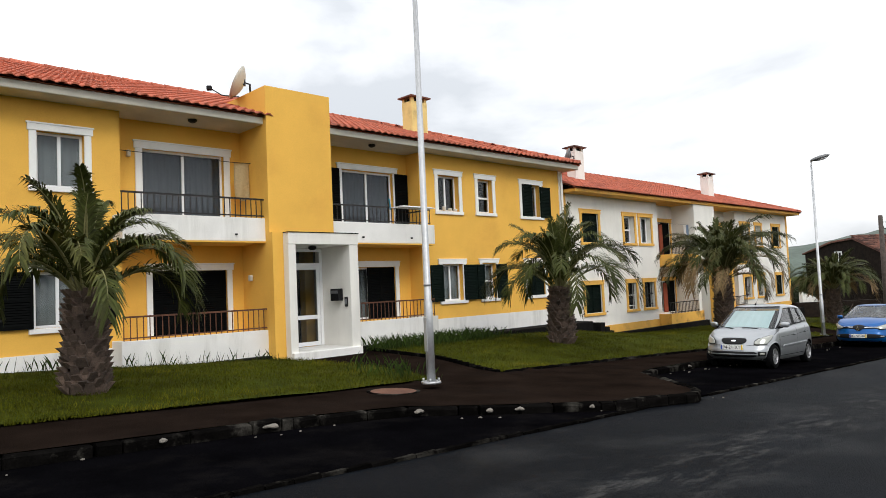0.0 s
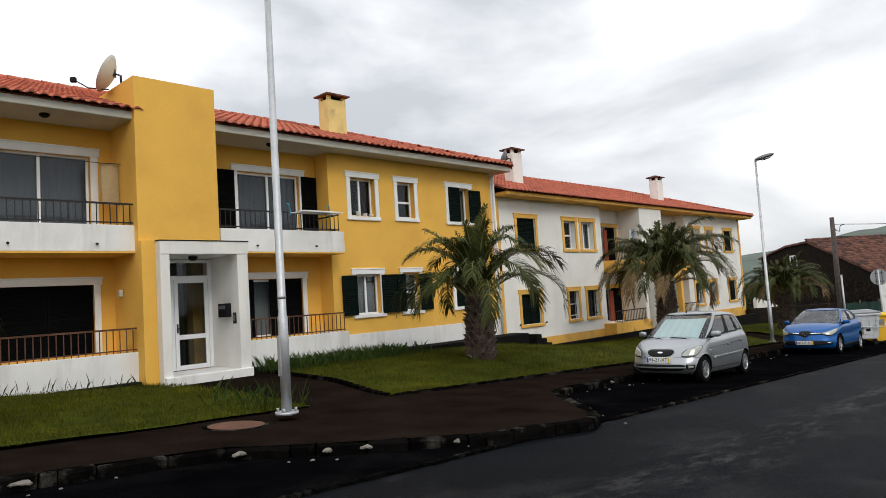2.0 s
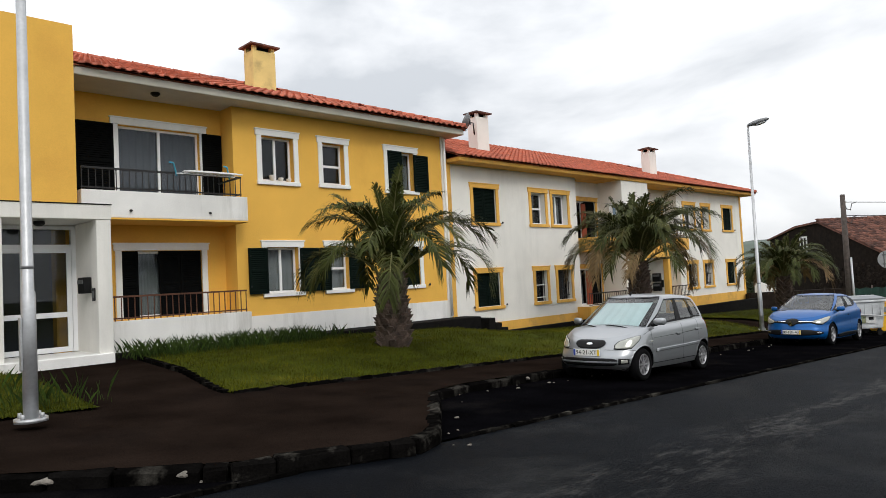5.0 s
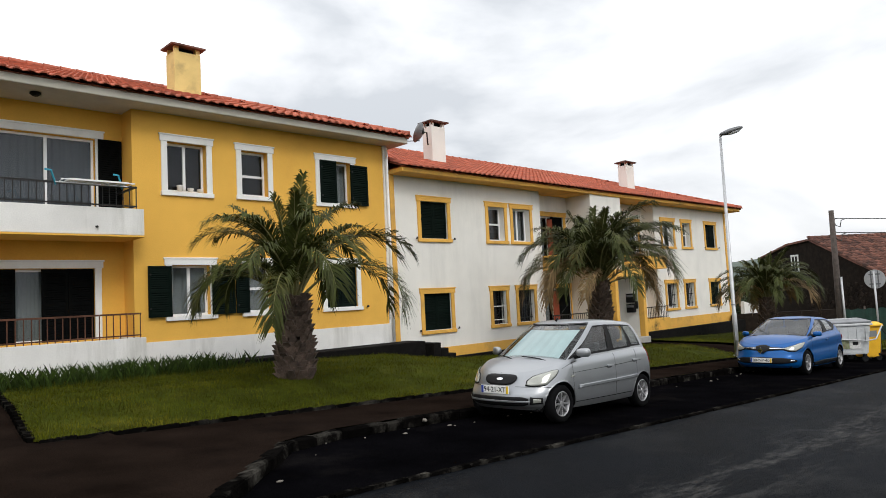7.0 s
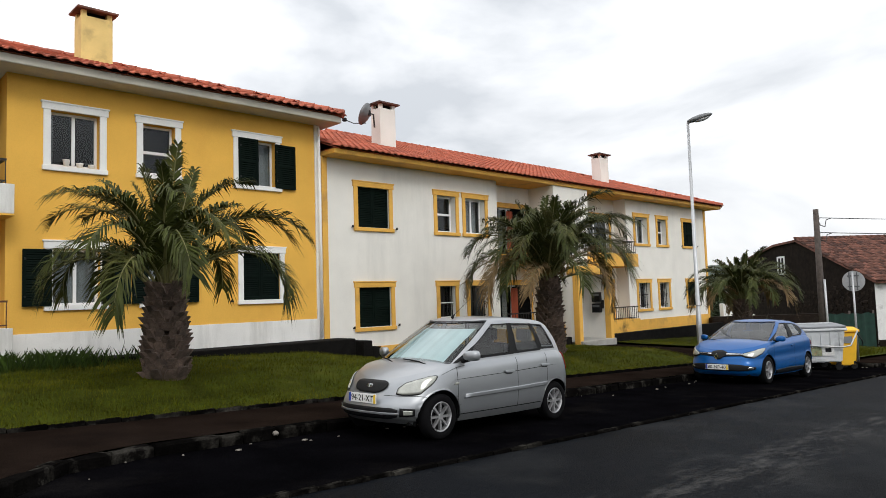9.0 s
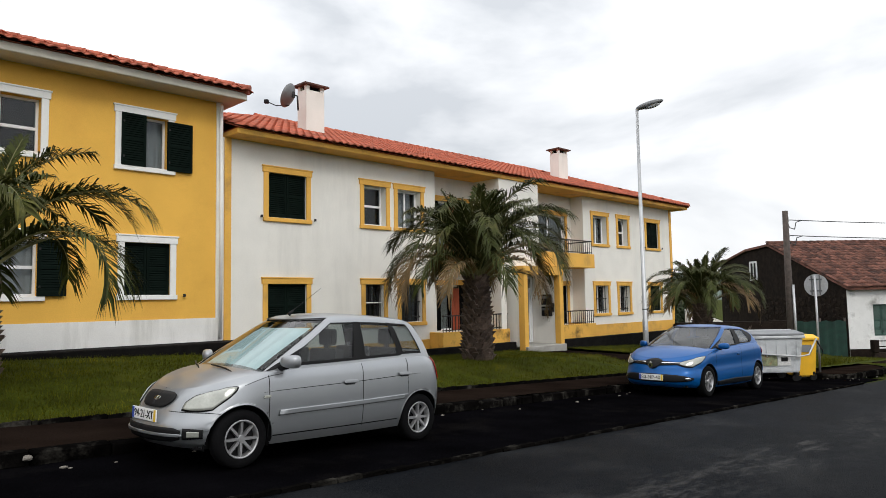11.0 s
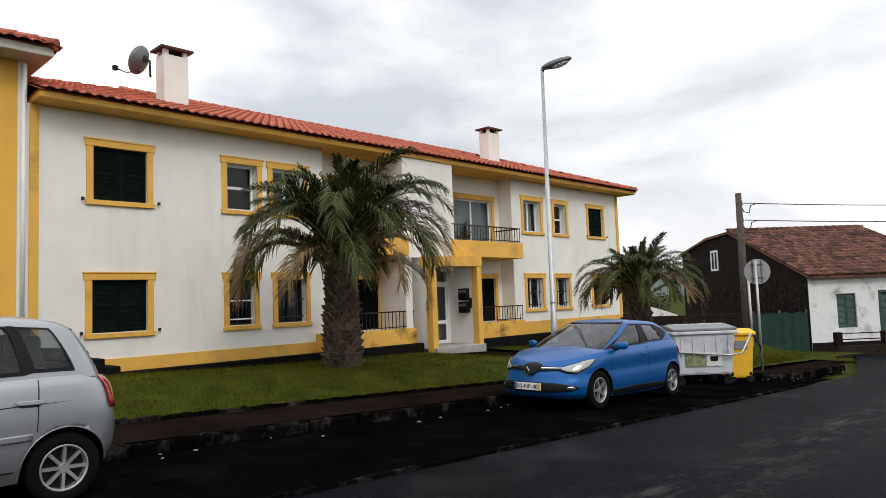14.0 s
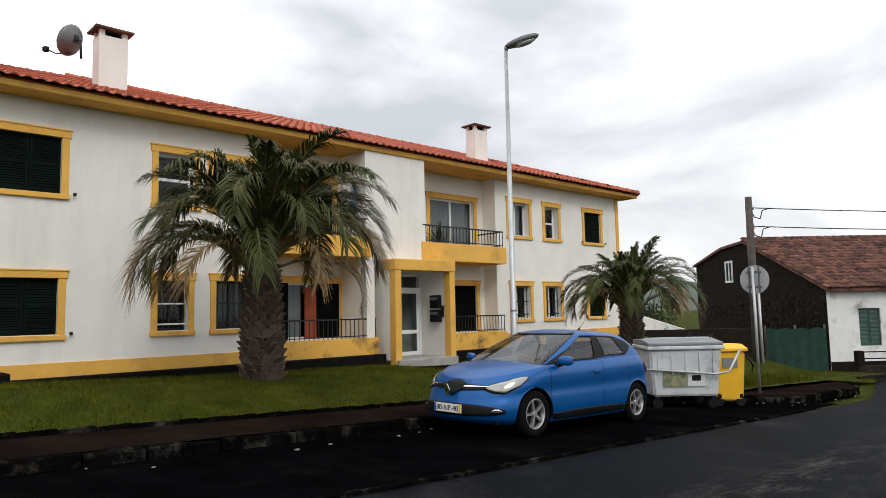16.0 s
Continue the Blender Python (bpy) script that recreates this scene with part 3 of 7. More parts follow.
def chimney(house, x, y, z0, z1, w, mat):
    c = part("chimney", bevel(boxes((x - w / 2, x + w / 2, y - w * 0.36, y + w * 0.36, z0, z1)), 0.012), mat, house, "rendered chimney stack with stained edges")
    d = w * 0.36
    for sx in (-1, 1):
        for sy in (-1, 1):
            px, py = x + sx * (w / 2 - 0.07), y + sy * (d - 0.06)
            part("cap_post", boxes((px - 0.055, px + 0.055, py - 0.05, py + 0.05, z1, z1 + 0.13)), mat, c)
    bm = bmesh.new()
    e = 0.10
    lo = [bm.verts.new((x + sx * (w / 2 + e), y + sy * (d + e), z1 + 0.13 + k)) for k in (0, 0.045) for sx, sy in ((-1, -1), (1, -1), (1, 1), (-1, 1))]
    hi = [bm.verts.new((x + sx * w * 0.16, y + sy * d * 0.3, z1 + 0.27)) for sx, sy in ((-1, -1), (1, -1), (1, 1), (-1, 1))]
    bm.faces.new(lo[:4]), bm.faces.new(hi)
    for i in range(4):
        j = (i + 1) % 4
        bm.faces.new((lo[i], lo[j], lo[j + 4], lo[i + 4])), bm.faces.new((lo[i + 4], lo[j + 4], hi[j], hi[i]))
    part("cap", bm, M_OLDTILE, c, "dark weathered tile cap")
    part("flue", boxes((x - w * 0.3, x + w * 0.3, y - d * 0.5, y + d * 0.5, z1 - 0.02, z1 + 0.12)), M_FOOT, c)


def hull(house, x0, x1, z0, z1, back, mat):
    """Back and end walls, and floors, that close the house round the front."""
    for spec in ((x0, x1, back - 0.25, back, z0, z1), (x0, x0 + 0.25, WALL_Y + 0.3, back - 0.25, z0, z1), (x1 - 0.25, x1, WALL_Y + 0.3, back - 0.25, z0, z1)):
        part("wall", boxes(spec), mat, house)
    # added dark wall behind the panes; the rooms' shade is in its colour
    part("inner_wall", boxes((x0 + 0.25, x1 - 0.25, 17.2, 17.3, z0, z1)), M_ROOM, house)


def dish(name, label, at, turn, r=0.42, tilt=-25, mat=M_SOFFIT):
    d = thing(name, label, "satellite dish", at=at, turn=turn)
    bm = bmesh.new()
    rings = []
    for i in range(7):
        s = i / 6
        rings.append([bm.verts.new((r * s * math.cos(k * math.pi / 10) * 0.92, -0.16 + 0.16 * s * s, r * s * math.sin(k * math.pi / 10))) for k in range(20)])
    for a, b in zip(rings, rings[1:]):
        for k in range(20):
            bm.faces.new((a[k], a[(k + 1) % 20], b[(k + 1) % 20], b[k])).smooth = True
    bmesh.ops.remove_doubles(bm, verts=bm.verts, dist=1e-5)
    bmesh.ops.solidify(bm, geom=list(bm.faces), thickness=0.012)
    bmesh.ops.rotate(bm, cent=(0, 0, 0), matrix=Matrix.Rotation(radians(-tilt), 3, "X"), verts=bm.verts)
    bmesh.ops.scale(bm, vec=(1, -1, 1), verts=bm.verts)
    part("reflector", bm, mat, d)
    bm = bmesh.new()
    tube(bm, [(0, 0.05, -r * 0.85), (0, -0.35, -r * 0.75), (0, -0.62, -r * 0.35)], 0.014, 6)
    part("feed_arm", bm, M_IRON, d)
    bm = boxes((-0.05, 0.05, -0.70, -0.58, -r * 0.35 - 0.05, -r * 0.35 + 0.06))
    part("feed_horn", bevel(bm, 0.015), M_DARKPL, d)
    bm = bmesh.new()
    tube(bm, [(0, 0.14, 0.0), (0, 0.3, -0.05), (0, 0.32, -0.45)], 0.025, 8)
    box(bm, -0.06, 0.06, 0.1, 0.2, -0.08, 0.08)
    part("bracket", bm, M_IRON, d)
    return d


# ---- yellow house ----
ye = thing("yellow_apartment_house", "two-storey yellow rendered apartment house with white trim", "house")
A_UP, A_LOW = (3.57, 4.42, 3.76, 4.83), (3.5, 4.36, 1.05, 2.12)
B_UP = ((14.13, 15.01, 3.76, 4.83), (15.86, 16.54, 3.78, 4.83), (18.02, 18.98, 3.74, 4.83))
B_LOW = ((14.18, 15.03, 1.07, 2.16), (15.9, 16.55, 1.07, 2.16), (18.1, 19.06, 1.07, 2.16))
TOP_Y = 5.46


def solid_wall(house, label, mat, *args):
    bm = bmesh.new()
    wall_boxes(bm, *args)
    bmesh.ops.remove_doubles(bm, verts=bm.verts, dist=1e-4)
    part("wall", bm, mat, house, label)


solid_wall(ye, "warm yellow rendered wall with faint stains", M_YELLOW, -9, 5.1, 0.0, TOP_Y, WALL_Y, WALL_Y + 0.28, [A_UP, A_LOW, (0.2, 1.05, 3.76, 4.83), (0.2, 1.05, 1.05, 2.12)])
solid_wall(ye, "warm yellow rendered wall with faint stains", M_YELLOW, 13.4, 20.2, 0.0, TOP_Y, WALL_Y, WALL_Y + 0.28, [*B_UP, *B_LOW])
RA_UP, RA_LOW, RB_UP, RB_LOW = (5.75, 7.65, 3.0, 4.82), (5.92, 7.66, 0.7, 2.12), (11.06, 12.86, 3.0, 4.82), (11.06, 12.82, 0.7, 2.13)
solid_wall(ye, "", M_YELLOW, 4.9, 8.4, 0.0, TOP_Y, REC_Y, REC_Y + 0.25, [RA_UP, RA_LOW])
solid_wall(ye, "", M_YELLOW, 9.8, 13.6, 0.0, TOP_Y, REC_Y, REC_Y + 0.25, [RB_UP, RB_LOW])
part("return_wall", boxes((4.85, 5.1, WALL_Y + 0.28, REC_Y, 0, TOP_Y)), M_YELLOW, ye)
part("return_wall", boxes((13.4, 13.65, WALL_Y + 0.28, REC_Y, 0, TOP_Y)), M_YELLOW, ye)
hull(ye, -9, 20.2, -0.3, TOP_Y, 24.2, M_YELLOW)
# stair tower over the porch
for spec in ((8.08, 9.85, 14.03, 14.5, 2.91, 6.31), (8.08, 8.45, 14.5, 16.6, 0.0, 6.31), (9.6, 9.85, 14.5, 16.6, 2.91, 6.31), (8.45, 9.6, 16.3, 16.6, 5.0, 6.31),
             (8.45, 9.6, 14.5, 16.3, 6.0, 6.31), (8.08, 8.355, 13.9, 14.5, 0.02, 2.91)):
    part("tower_wall", boxes(spec), M_YELLOW, ye)
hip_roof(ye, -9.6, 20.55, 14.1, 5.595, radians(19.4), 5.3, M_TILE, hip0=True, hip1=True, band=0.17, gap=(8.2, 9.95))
# white plinths
for xa, xb in ((-9, 4.88), (13.43, 20.2)):
    part("plinth", boxes((xa, xb, WALL_Y - 0.025, WALL_Y, 0.0, 0.57)), M_PLINTH, ye, "stained white painted plinth")
part("corner_band", boxes((20.08, 20.23, WALL_Y - 0.035, WALL_Y, 0.57, TOP_Y - 0.02)), M_TRIM, ye)
bm = bmesh.new()
tube(bm, [(20.16, WALL_Y - 0.09, 0.1), (20.16, WALL_Y - 0.09, 5.35)], 0.04, 8)
part("downpipe", bm, M_TRIM, ye)
# balconies and terraces
for x0, x1, t0 in ((4.93, 8.25, 4.88), (9.97, 13.42, 10.3)):
    balcony = part("balcony", bevel(boxes((x0, x1, FRONT_Y, FRONT_Y + 0.12, 2.72, 3.25), (x0, x0 + 0.12, FRONT_Y + 0.12, REC_Y, 2.72, 3.25), (x1 - 0.12, x1, FRONT_Y + 0.12, REC_Y, 2.72, 3.25),
                                           (x0 + 0.12, x1 - 0.12, FRONT_Y + 0.12, REC_Y, 2.74, 2.95)), 0.008), M_PLINTH, ye, "weathered white balcony parapet")
    part("drip_edge", boxes((x0 - 0.01, x1 + 0.01, FRONT_Y - 0.01, REC_Y, 2.685, 2.717)), M_YELLOW, balcony)
    part("terrace", bevel(boxes((t0, x1, FRONT_Y, FRONT_Y + 0.15, -0.1, 0.70), (x1 - 0.15, x1, FRONT_Y + 0.15, REC_Y, -0.1, 0.70), (t0, t0 + 0.15, FRONT_Y + 0.15, REC_Y, -0.1, 0.70),
                                (t0 + 0.15, x1 - 0.15, FRONT_Y + 0.15, REC_Y, -0.1, 0.5)), 0.008), M_PLINTH, ye, "low white terrace wall with dirt streaks")
    for k, x in enumerate((x0 + 0.9, x1 - 0.9)):
        bm = bmesh.new()
        tube(bm, [(x, FRONT_Y - 0.06, 2.86), (x, FRONT_Y + 0.02, 2.87)], 0.022, 8)
        part("drain_spout", bm, M_IRON, balcony)
railing(ye, 4.93, 8.16, 3.25, 3.70, FRONT_Y + 0.05, M_IRON, back=(8.13,), label="black iron balcony railing")
railing(ye, 9.99, 13.30, 3.25, 3.70, FRONT_Y + 0.05, M_IRON, back=(13.27,), label="black iron balcony railing")
railing(ye, 4.93, 8.15, 0.70, 1.19, FRONT_Y + 0.06, M_RUST, label="rusty iron terrace railing")
railing(ye, 10.4, 13.34, 0.70, 1.19, FRONT_Y + 0.06, M_RUST, label="rusty iron terrace railing")
# windows of the main walls
for ox in (0, -3.37):
    w = window(ye, label="white framed window with pale curtains")
    surround(w, 3.44 + ox, 4.55 + ox, 3.66, 4.96, WALL_Y, M_TRIM)
    glazing(w, 3.57 + ox, 4.42 + ox, 3.76, 4.83, WALL_Y + 0.12, 2, curtains=M_LACE)
    w = window(ye, label="white framed window with open black shutters")
    surround(w, 3.42 + ox, 4.44 + ox, 0.95, 2.25, WALL_Y, M_TRIM, 0.1)
    glazing(w, 3.5 + ox, 4.36 + ox, 1.05, 2.12, WALL_Y + 0.12, 2, curtains=M_LACE)
    shutter(w, 2.9 + ox, 3.48 + ox, 1.05, 2.12, WALL_Y - 0.075, M_SHUTB, False), shutter(w, 4.38 + ox, 4.95 + ox, 1.05, 2.12, WALL_Y - 0.075, M_SHUTB, False)
w1 = window(ye, label="white framed sliding window, curtain drawn aside")
surround(w1, 14.0, 15.14, 3.65, 4.96, WALL_Y, M_TRIM)
glazing(w1, *B_UP[0], WALL_Y + 0.16, 2, curtains=M_LACE, cover=(0.0, 0.12))
w2 = window(ye, label="small white framed sash window")
surround(w2, 15.73, 16.67, 3.67, 4.96, WALL_Y, M_TRIM)
glazing(w2, *B_UP[1], WALL_Y + 0.16, 1, bar=0.45)
w3 = window(ye, label="white framed window with one shutter swung open")
surround(w3, 17.89, 19.11, 3.64, 4.96, WALL_Y, M_TRIM)
glazing(w3, *B_UP[2], WALL_Y + 0.16, 2, curtains=M_LACE)
shutter(w3, 18.0, 18.5, 3.74, 4.83, WALL_Y - 0.07, M_SHUT, False), shutter(w3, 18.94, 19.5, 3.72, 4.78, WALL_Y - 0.075, M_SHUT, False)
w4 = window(ye, label="white framed window with open black shutters")
surround(w4, 14.05, 15.16, 0.98, 2.29, WALL_Y, M_TRIM)
glazing(w4, *B_LOW[0], WALL_Y + 0.14, 2, curtains=M_LACE)
shutter(w4, 13.66, 14.16, 1.07, 2.14, WALL_Y - 0.075, M_SHUT, False), shutter(w4, 15.05, 15.6, 1.07, 2.14, WALL_Y - 0.075, M_SHUT, False)
w5 = window(ye, label="small white framed window with open shutters")
surround(w5, 15.8, 16.65, 0.98, 2.29, WALL_Y, M_TRIM, 0.1)
glazing(w5, *B_LOW[1], WALL_Y + 0.14, 1, bar=0.5, curtains=M_LACE, cover=(0.0, 1.0))
shutter(w5, 15.62, 15.95, 1.07, 2.14, WALL_Y - 0.075, M_SHUT, False), shutter(w5, 16.52, 17.03, 1.07, 2.14, WALL_Y - 0.075, M_SHUT, False)
w6 = window(ye, label="white framed window with shut green shutters")
surround(w6, 17.98, 19.18, 0.98, 2.29, WALL_Y, M_TRIM)
shutter(w6, *B_LOW[2], WALL_Y + 0.05, M_SHUT)
catch(ye, 19.35, 1.05), catch(ye, 17.8, 1.05)
# recess doors
d1 = window(ye, "balcony_door", "white framed sliding balcony door with grey curtains")
surround(d1, 5.6, 7.8, 3.2, 4.96, REC_Y, M_TRIM, 0.15, sill=False)
glazing(d1, *RA_UP, REC_Y + 0.1, 2, curtains=M_CURTAIN)
d2 = window(ye, "terrace_door", "terrace door shut behind black louvred shutters")
surround(d2, 5.79, 7.79, 0.7, 2.25, REC_Y, M_TRIM, 0.13, sill=False)
shutter(d2, *RA_LOW, REC_Y + 0.05, M_SHUTB)
d3 = window(ye, "balcony_door", "white framed sliding balcony door with open shutters")
surround(d3, 10.93, 12.99, 3.2, 4.96, REC_Y, M_TRIM, 0.13, sill=False)
glazing(d3, *RB_UP, REC_Y + 0.1, 2, curtains=M_CURTAIN)
shutter(d3, 10.2, 10.95, 3.2, 4.82, REC_Y - 0.075, M_SHUTB, False), shutter(d3, 12.9, 13.37, 3.2, 4.82, REC_Y - 0.075, M_SHUTB, False)
d4 = window(ye, "terrace_door", "terrace door with black shutters pushed half open")
surround(d4, 10.93, 12.95, 0.7, 2.27, REC_Y, M_TRIM, 0.13, sill=False)
glazing(d4, *RB_LOW, REC_Y + 0.12, 2, curtains=M_LACE, cover=(0.15, 0.6))
shutter(d4, 11.06, 11.42, 0.7, 2.13, REC_Y + 0.04, M_SHUTB, False), shutter(d4, 11.86, 12.82, 0.7, 2.13, REC_Y + 0.04, M_SHUTB)
# porch
porch = window(ye, "porch", "white rendered entrance porch with a stained head")
for spec in ((8.36, 8.56, 13.7, 14.2, 0.0, 2.62), (10.06, 10.32, 13.7, 15.3, 0.0, 2.62), (8.36, 10.33, 13.69, 15.3, 2.62, 2.9), (8.5, 8.55, 14.2, 14.9, 0.0, 2.62)):
    part("porch_wall", bevel(boxes(spec), 0.01), M_WHITE, porch)
part("porch_step", bevel(boxes((8.37, 10.3, 13.60, 14.9, -0.1, 0.16)), 0.015), M_PLINTH, porch)
part("moss_line", boxes((8.35, 10.34, 13.678, 14.2, 2.892, 2.912)), M_FOOT, porch, "dark mossy edge")


def entrance_door(house, x0, x1, z0, z1, y, zt):
    d = part("entrance_door", boxes((x0, x0 + 0.08, y, y + 0.07, z0, z1), (x1 - 0.08, x1, y, y + 0.07, z0, z1), (x0 + 0.08, x1 - 0.08, y, y + 0.07, z1 - 0.07, z1), (x0 + 0.08, x1 - 0.08, y, y + 0.07, zt, zt + 0.08)),
             M_PVC, house, "white metal and glass entrance door")
    mid = x0 + (x1 - x0) * 0.44
    zm = z0 + (zt - z0) * 0.36
    for a, b in ((x0 + 0.08, mid), (mid, x1 - 0.08)):
        part("leaf", bevel(boxes((a + 0.004, a + 0.09, y + 0.01, y + 0.06, z0, zt), (b - 0.09, b - 0.004, y + 0.01, y + 0.06, z0, zt), (a + 0.09, b - 0.09, y + 0.01, y + 0.06, z0, z0 + 0.1),
                                 (a + 0.09, b - 0.09, y + 0.01, y + 0.06, zt - 0.08, zt), (a + 0.09, b - 0.09, y + 0.01, y + 0.06, zm - 0.05, zm + 0.05)), 0.005), M_PVC, d)
        for za, zb in ((z0 + 0.1, zm - 0.05), (zm + 0.05, zt - 0.08), (zt + 0.08, z1 - 0.07)):
            p = part("pane", boxes((a + 0.09, b - 0.09, y + 0.03, y + 0.037, za, zb)), M_GLASS, d)
            p.visible_shadow = False
    bm = bmesh.new()
    tube(bm, [(mid + 0.05, y - 0.05, zm + 0.2), (mid + 0.15, y - 0.05, zm + 0.2)], 0.012, 6)
    box(bm, mid + 0.035, mid + 0.065, y - 0.01, y + 0.01, zm + 0.1, zm + 0.3)
    part("handle", bm, M_IRON, d)
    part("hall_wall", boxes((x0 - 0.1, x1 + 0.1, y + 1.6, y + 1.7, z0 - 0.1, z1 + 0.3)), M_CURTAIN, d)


entrance_door(ye, 8.5, 10.06, 0.17, 2.6, 14.9, 2.16)


def mailbox(x, y, z, h=0.3):
    m = thing("mailbox", "dark metal mailbox fixed to the white porch wall", "mailbox")
    part("box_body", bevel(boxes((x - 0.14, x, y - 0.17, y + 0.17, z, z + h)), 0.01), M_DARKPL, m)
    part("flap", bevel(boxes((x - 0.155, x - 0.141, y - 0.15, y + 0.15, z + h * 0.6, z + h * 0.85)), 0.004), M_LAMPG, m)


mailbox(10.06, 14.2, 1.27)
b = thing("doorbell_panel", "small dark doorbell panel on the porch", "doorbell")
part("panel", bevel(boxes((10.03, 10.057, 13.82, 13.94, 1.12, 1.36)), 0.006), M_IRON, b)
part("button_plate", boxes((10.02, 10.031, 13.84, 13.92, 1.18, 1.31)), M_LAMPG, b)
chimney(ye, 15.70, 17.35, 6.0, 7.80, 0.70, M_CHIM)
for x, y, z in ((6.6, 14.6, 5.44), (11.6, 14.6, 5.44), (9.2, 14.0, 2.6)):
    l = thing("ceiling_lamp", "small dark round lamp under the eave", "lamp", "eave lamps")
    bm = bmesh.new()
    tube(bm, [(x, y, z), (x, y, z - 0.05), (x, y, z - 0.09)], [0.09, 0.1, 0.05], 12)
    part("body", bm, M_DARKPL, l)

# ---- white house ----
wh = thing("white_apartment_house", "two-storey white rendered apartment house with ochre trim", "house")
TOP_W = 4.66
WUP = [(21.28, 22.6), (24.16, 25.19), (25.35, 26.49), (35.16, 36.39), (36.96, 37.95), (39.21, 40.47)]
WLO = [(21.26, 22.6), (24.18, 25.08), (25.44, 26.5), (35.21, 36.36), (36.89, 37.96), (39.34, 40.5)]
ups = [(a + 0.13, b - 0.13, 2.92, 3.99) for a, b in WUP]
los = [(a + 0.13, b - 0.13, 0.28, 1.32) for a, b in WLO]
solid_wall(wh, "white rendered wall with patches and streaks", M_WHITE, 20.2, 26.95, -0.6, TOP_W, WALL_Y, WALL_Y + 0.3, ups[:3] + los[:3])
solid_wall(wh, "white rendered wall with patches and streaks", M_WHITE, 34.65, 41.5, -1.2, TOP_W, WALL_Y, WALL_Y + 0.3, ups[3:] + los[3:])
RL_UP, RL_LO, RR_UP, RR_LO = (27.33, 29.0, 2.2, 3.92), (27.33, 29.2, -0.05, 1.33), (32.4, 34.25, 2.2, 3.92), (32.6, 34.3, -0.05, 1.33)
solid_wall(wh, "", M_WHITE, 26.7, 29.6, -0.8, TOP_W, REC_Y, REC_Y + 0.25, [RL_UP, RL_LO])
solid_wall(wh, "", M_WHITE, 31.2, 34.9, -1.0, TOP_W, REC_Y, REC_Y + 0.25, [RR_UP, RR_LO])
part("return_wall", boxes((26.7, 26.95, WALL_Y + 0.3, REC_Y, -0.6, TOP_W)), M_WHITE, wh)
part("return_wall", boxes((34.65, 34.9, WALL_Y + 0.3, REC_Y, -1.0, TOP_W)), M_WHITE, wh)
hull(wh, 20.2, 41.5, -1.3, TOP_W, 24.2, M_WHITE)
BLOCK_Y = FRONT_Y + 0.03
for spec in ((29.25, 31.25, BLOCK_Y, 14.5, 1.88, TOP_W), (29.25, 29.5, 14.5, REC_Y, -0.8, TOP_W), (31.0, 31.25, 14.5, REC_Y, 1.88, TOP_W), (29.25, 29.5, BLOCK_Y, 14.5, -0.8, 1.88)):
    part("stair_wall", boxes(spec), M_WHITE, wh)
hip_roof(wh, 18.4, 42.05, 14.12, 4.79, radians(19.4), 5.3, M_TILE, band=0.13, band_mat=M_OCHRE, clip=20.26)
for xa, xb, za, zb in ((20.2, 26.64, -0.6, -0.24), (34.65, 41.5, -1.2, -0.15)):
    part("plinth", boxes((xa, xb, WALL_Y - 0.03, WALL_Y, za, zb)), M_OCHRE, wh, "ochre painted plinth band with black damp stains")
for xa, xb, za in ((20.28, 20.44, -0.24), (41.36, 41.53, -0.15)):
    part("corner_band", boxes((xa, xb, WALL_Y - 0.03, WALL_Y, za, TOP_W)), M_OCHRE, wh)
for k, ((a, b), u) in enumerate(zip(WUP, ups)):
    shut = k in (0, 5)
    w = window(wh, label="ochre framed window with shut dark green shutters" if shut else "ochre framed white sash window")
    surround(w, a, b, 2.81, 4.12, WALL_Y, M_OCHRE)
    if shut:
        shutter(w, *u, WALL_Y + 0.05, M_SHUT)
        catch(wh, a - 0.08, 2.9), catch(wh, b + 0.1, 2.9)
    else:
        glazing(w, *u, WALL_Y + 0.2, 1 if k in (1, 4) else 2, bar=0.5 if k in (1, 4) else None, curtains=M_LACE if k in (2, 3) else None, cover=(0.1, 0.9))
for k, ((a, b), u) in enumerate(zip(WLO, los)):
    shut = k in (0, 5)
    w = window(wh, label="ochre framed window with shut dark green shutters" if shut else "ochre framed window behind iron bars")
    surround(w, a, b, 0.17, 1.45, WALL_Y, M_OCHRE)
    if shut:
        shutter(w, *u, WALL_Y + 0.05, M_SHUT)
        catch(wh, a - 0.08, 0.27), catch(wh, b + 0.1, 0.27)
    else:
        glazing(w, *u, WALL_Y + 0.2, 2, curtains=M_CURTAIN if k == 2 else None, frame_mat=M_IRON if k in (1, 2) else None)
        n = 6
        for i in range(n):
            x = u[0] + (u[1] - u[0]) * (i + 0.5) / n
            part("window_bar", boxes((x - 0.009, x + 0.009, WALL_Y + 0.09, WALL_Y + 0.108, u[2], u[3])), M_IRON, w)
        part("bar_rail", boxes((u[0], u[1], WALL_Y + 0.085, WALL_Y + 0.113, u[2] + 0.12, u[2] + 0.15), (u[0], u[1], WALL_Y + 0.085, WALL_Y + 0.113, u[3] - 0.5, u[3] - 0.47)), M_TRIM if k == 1 else M_IRON, w)
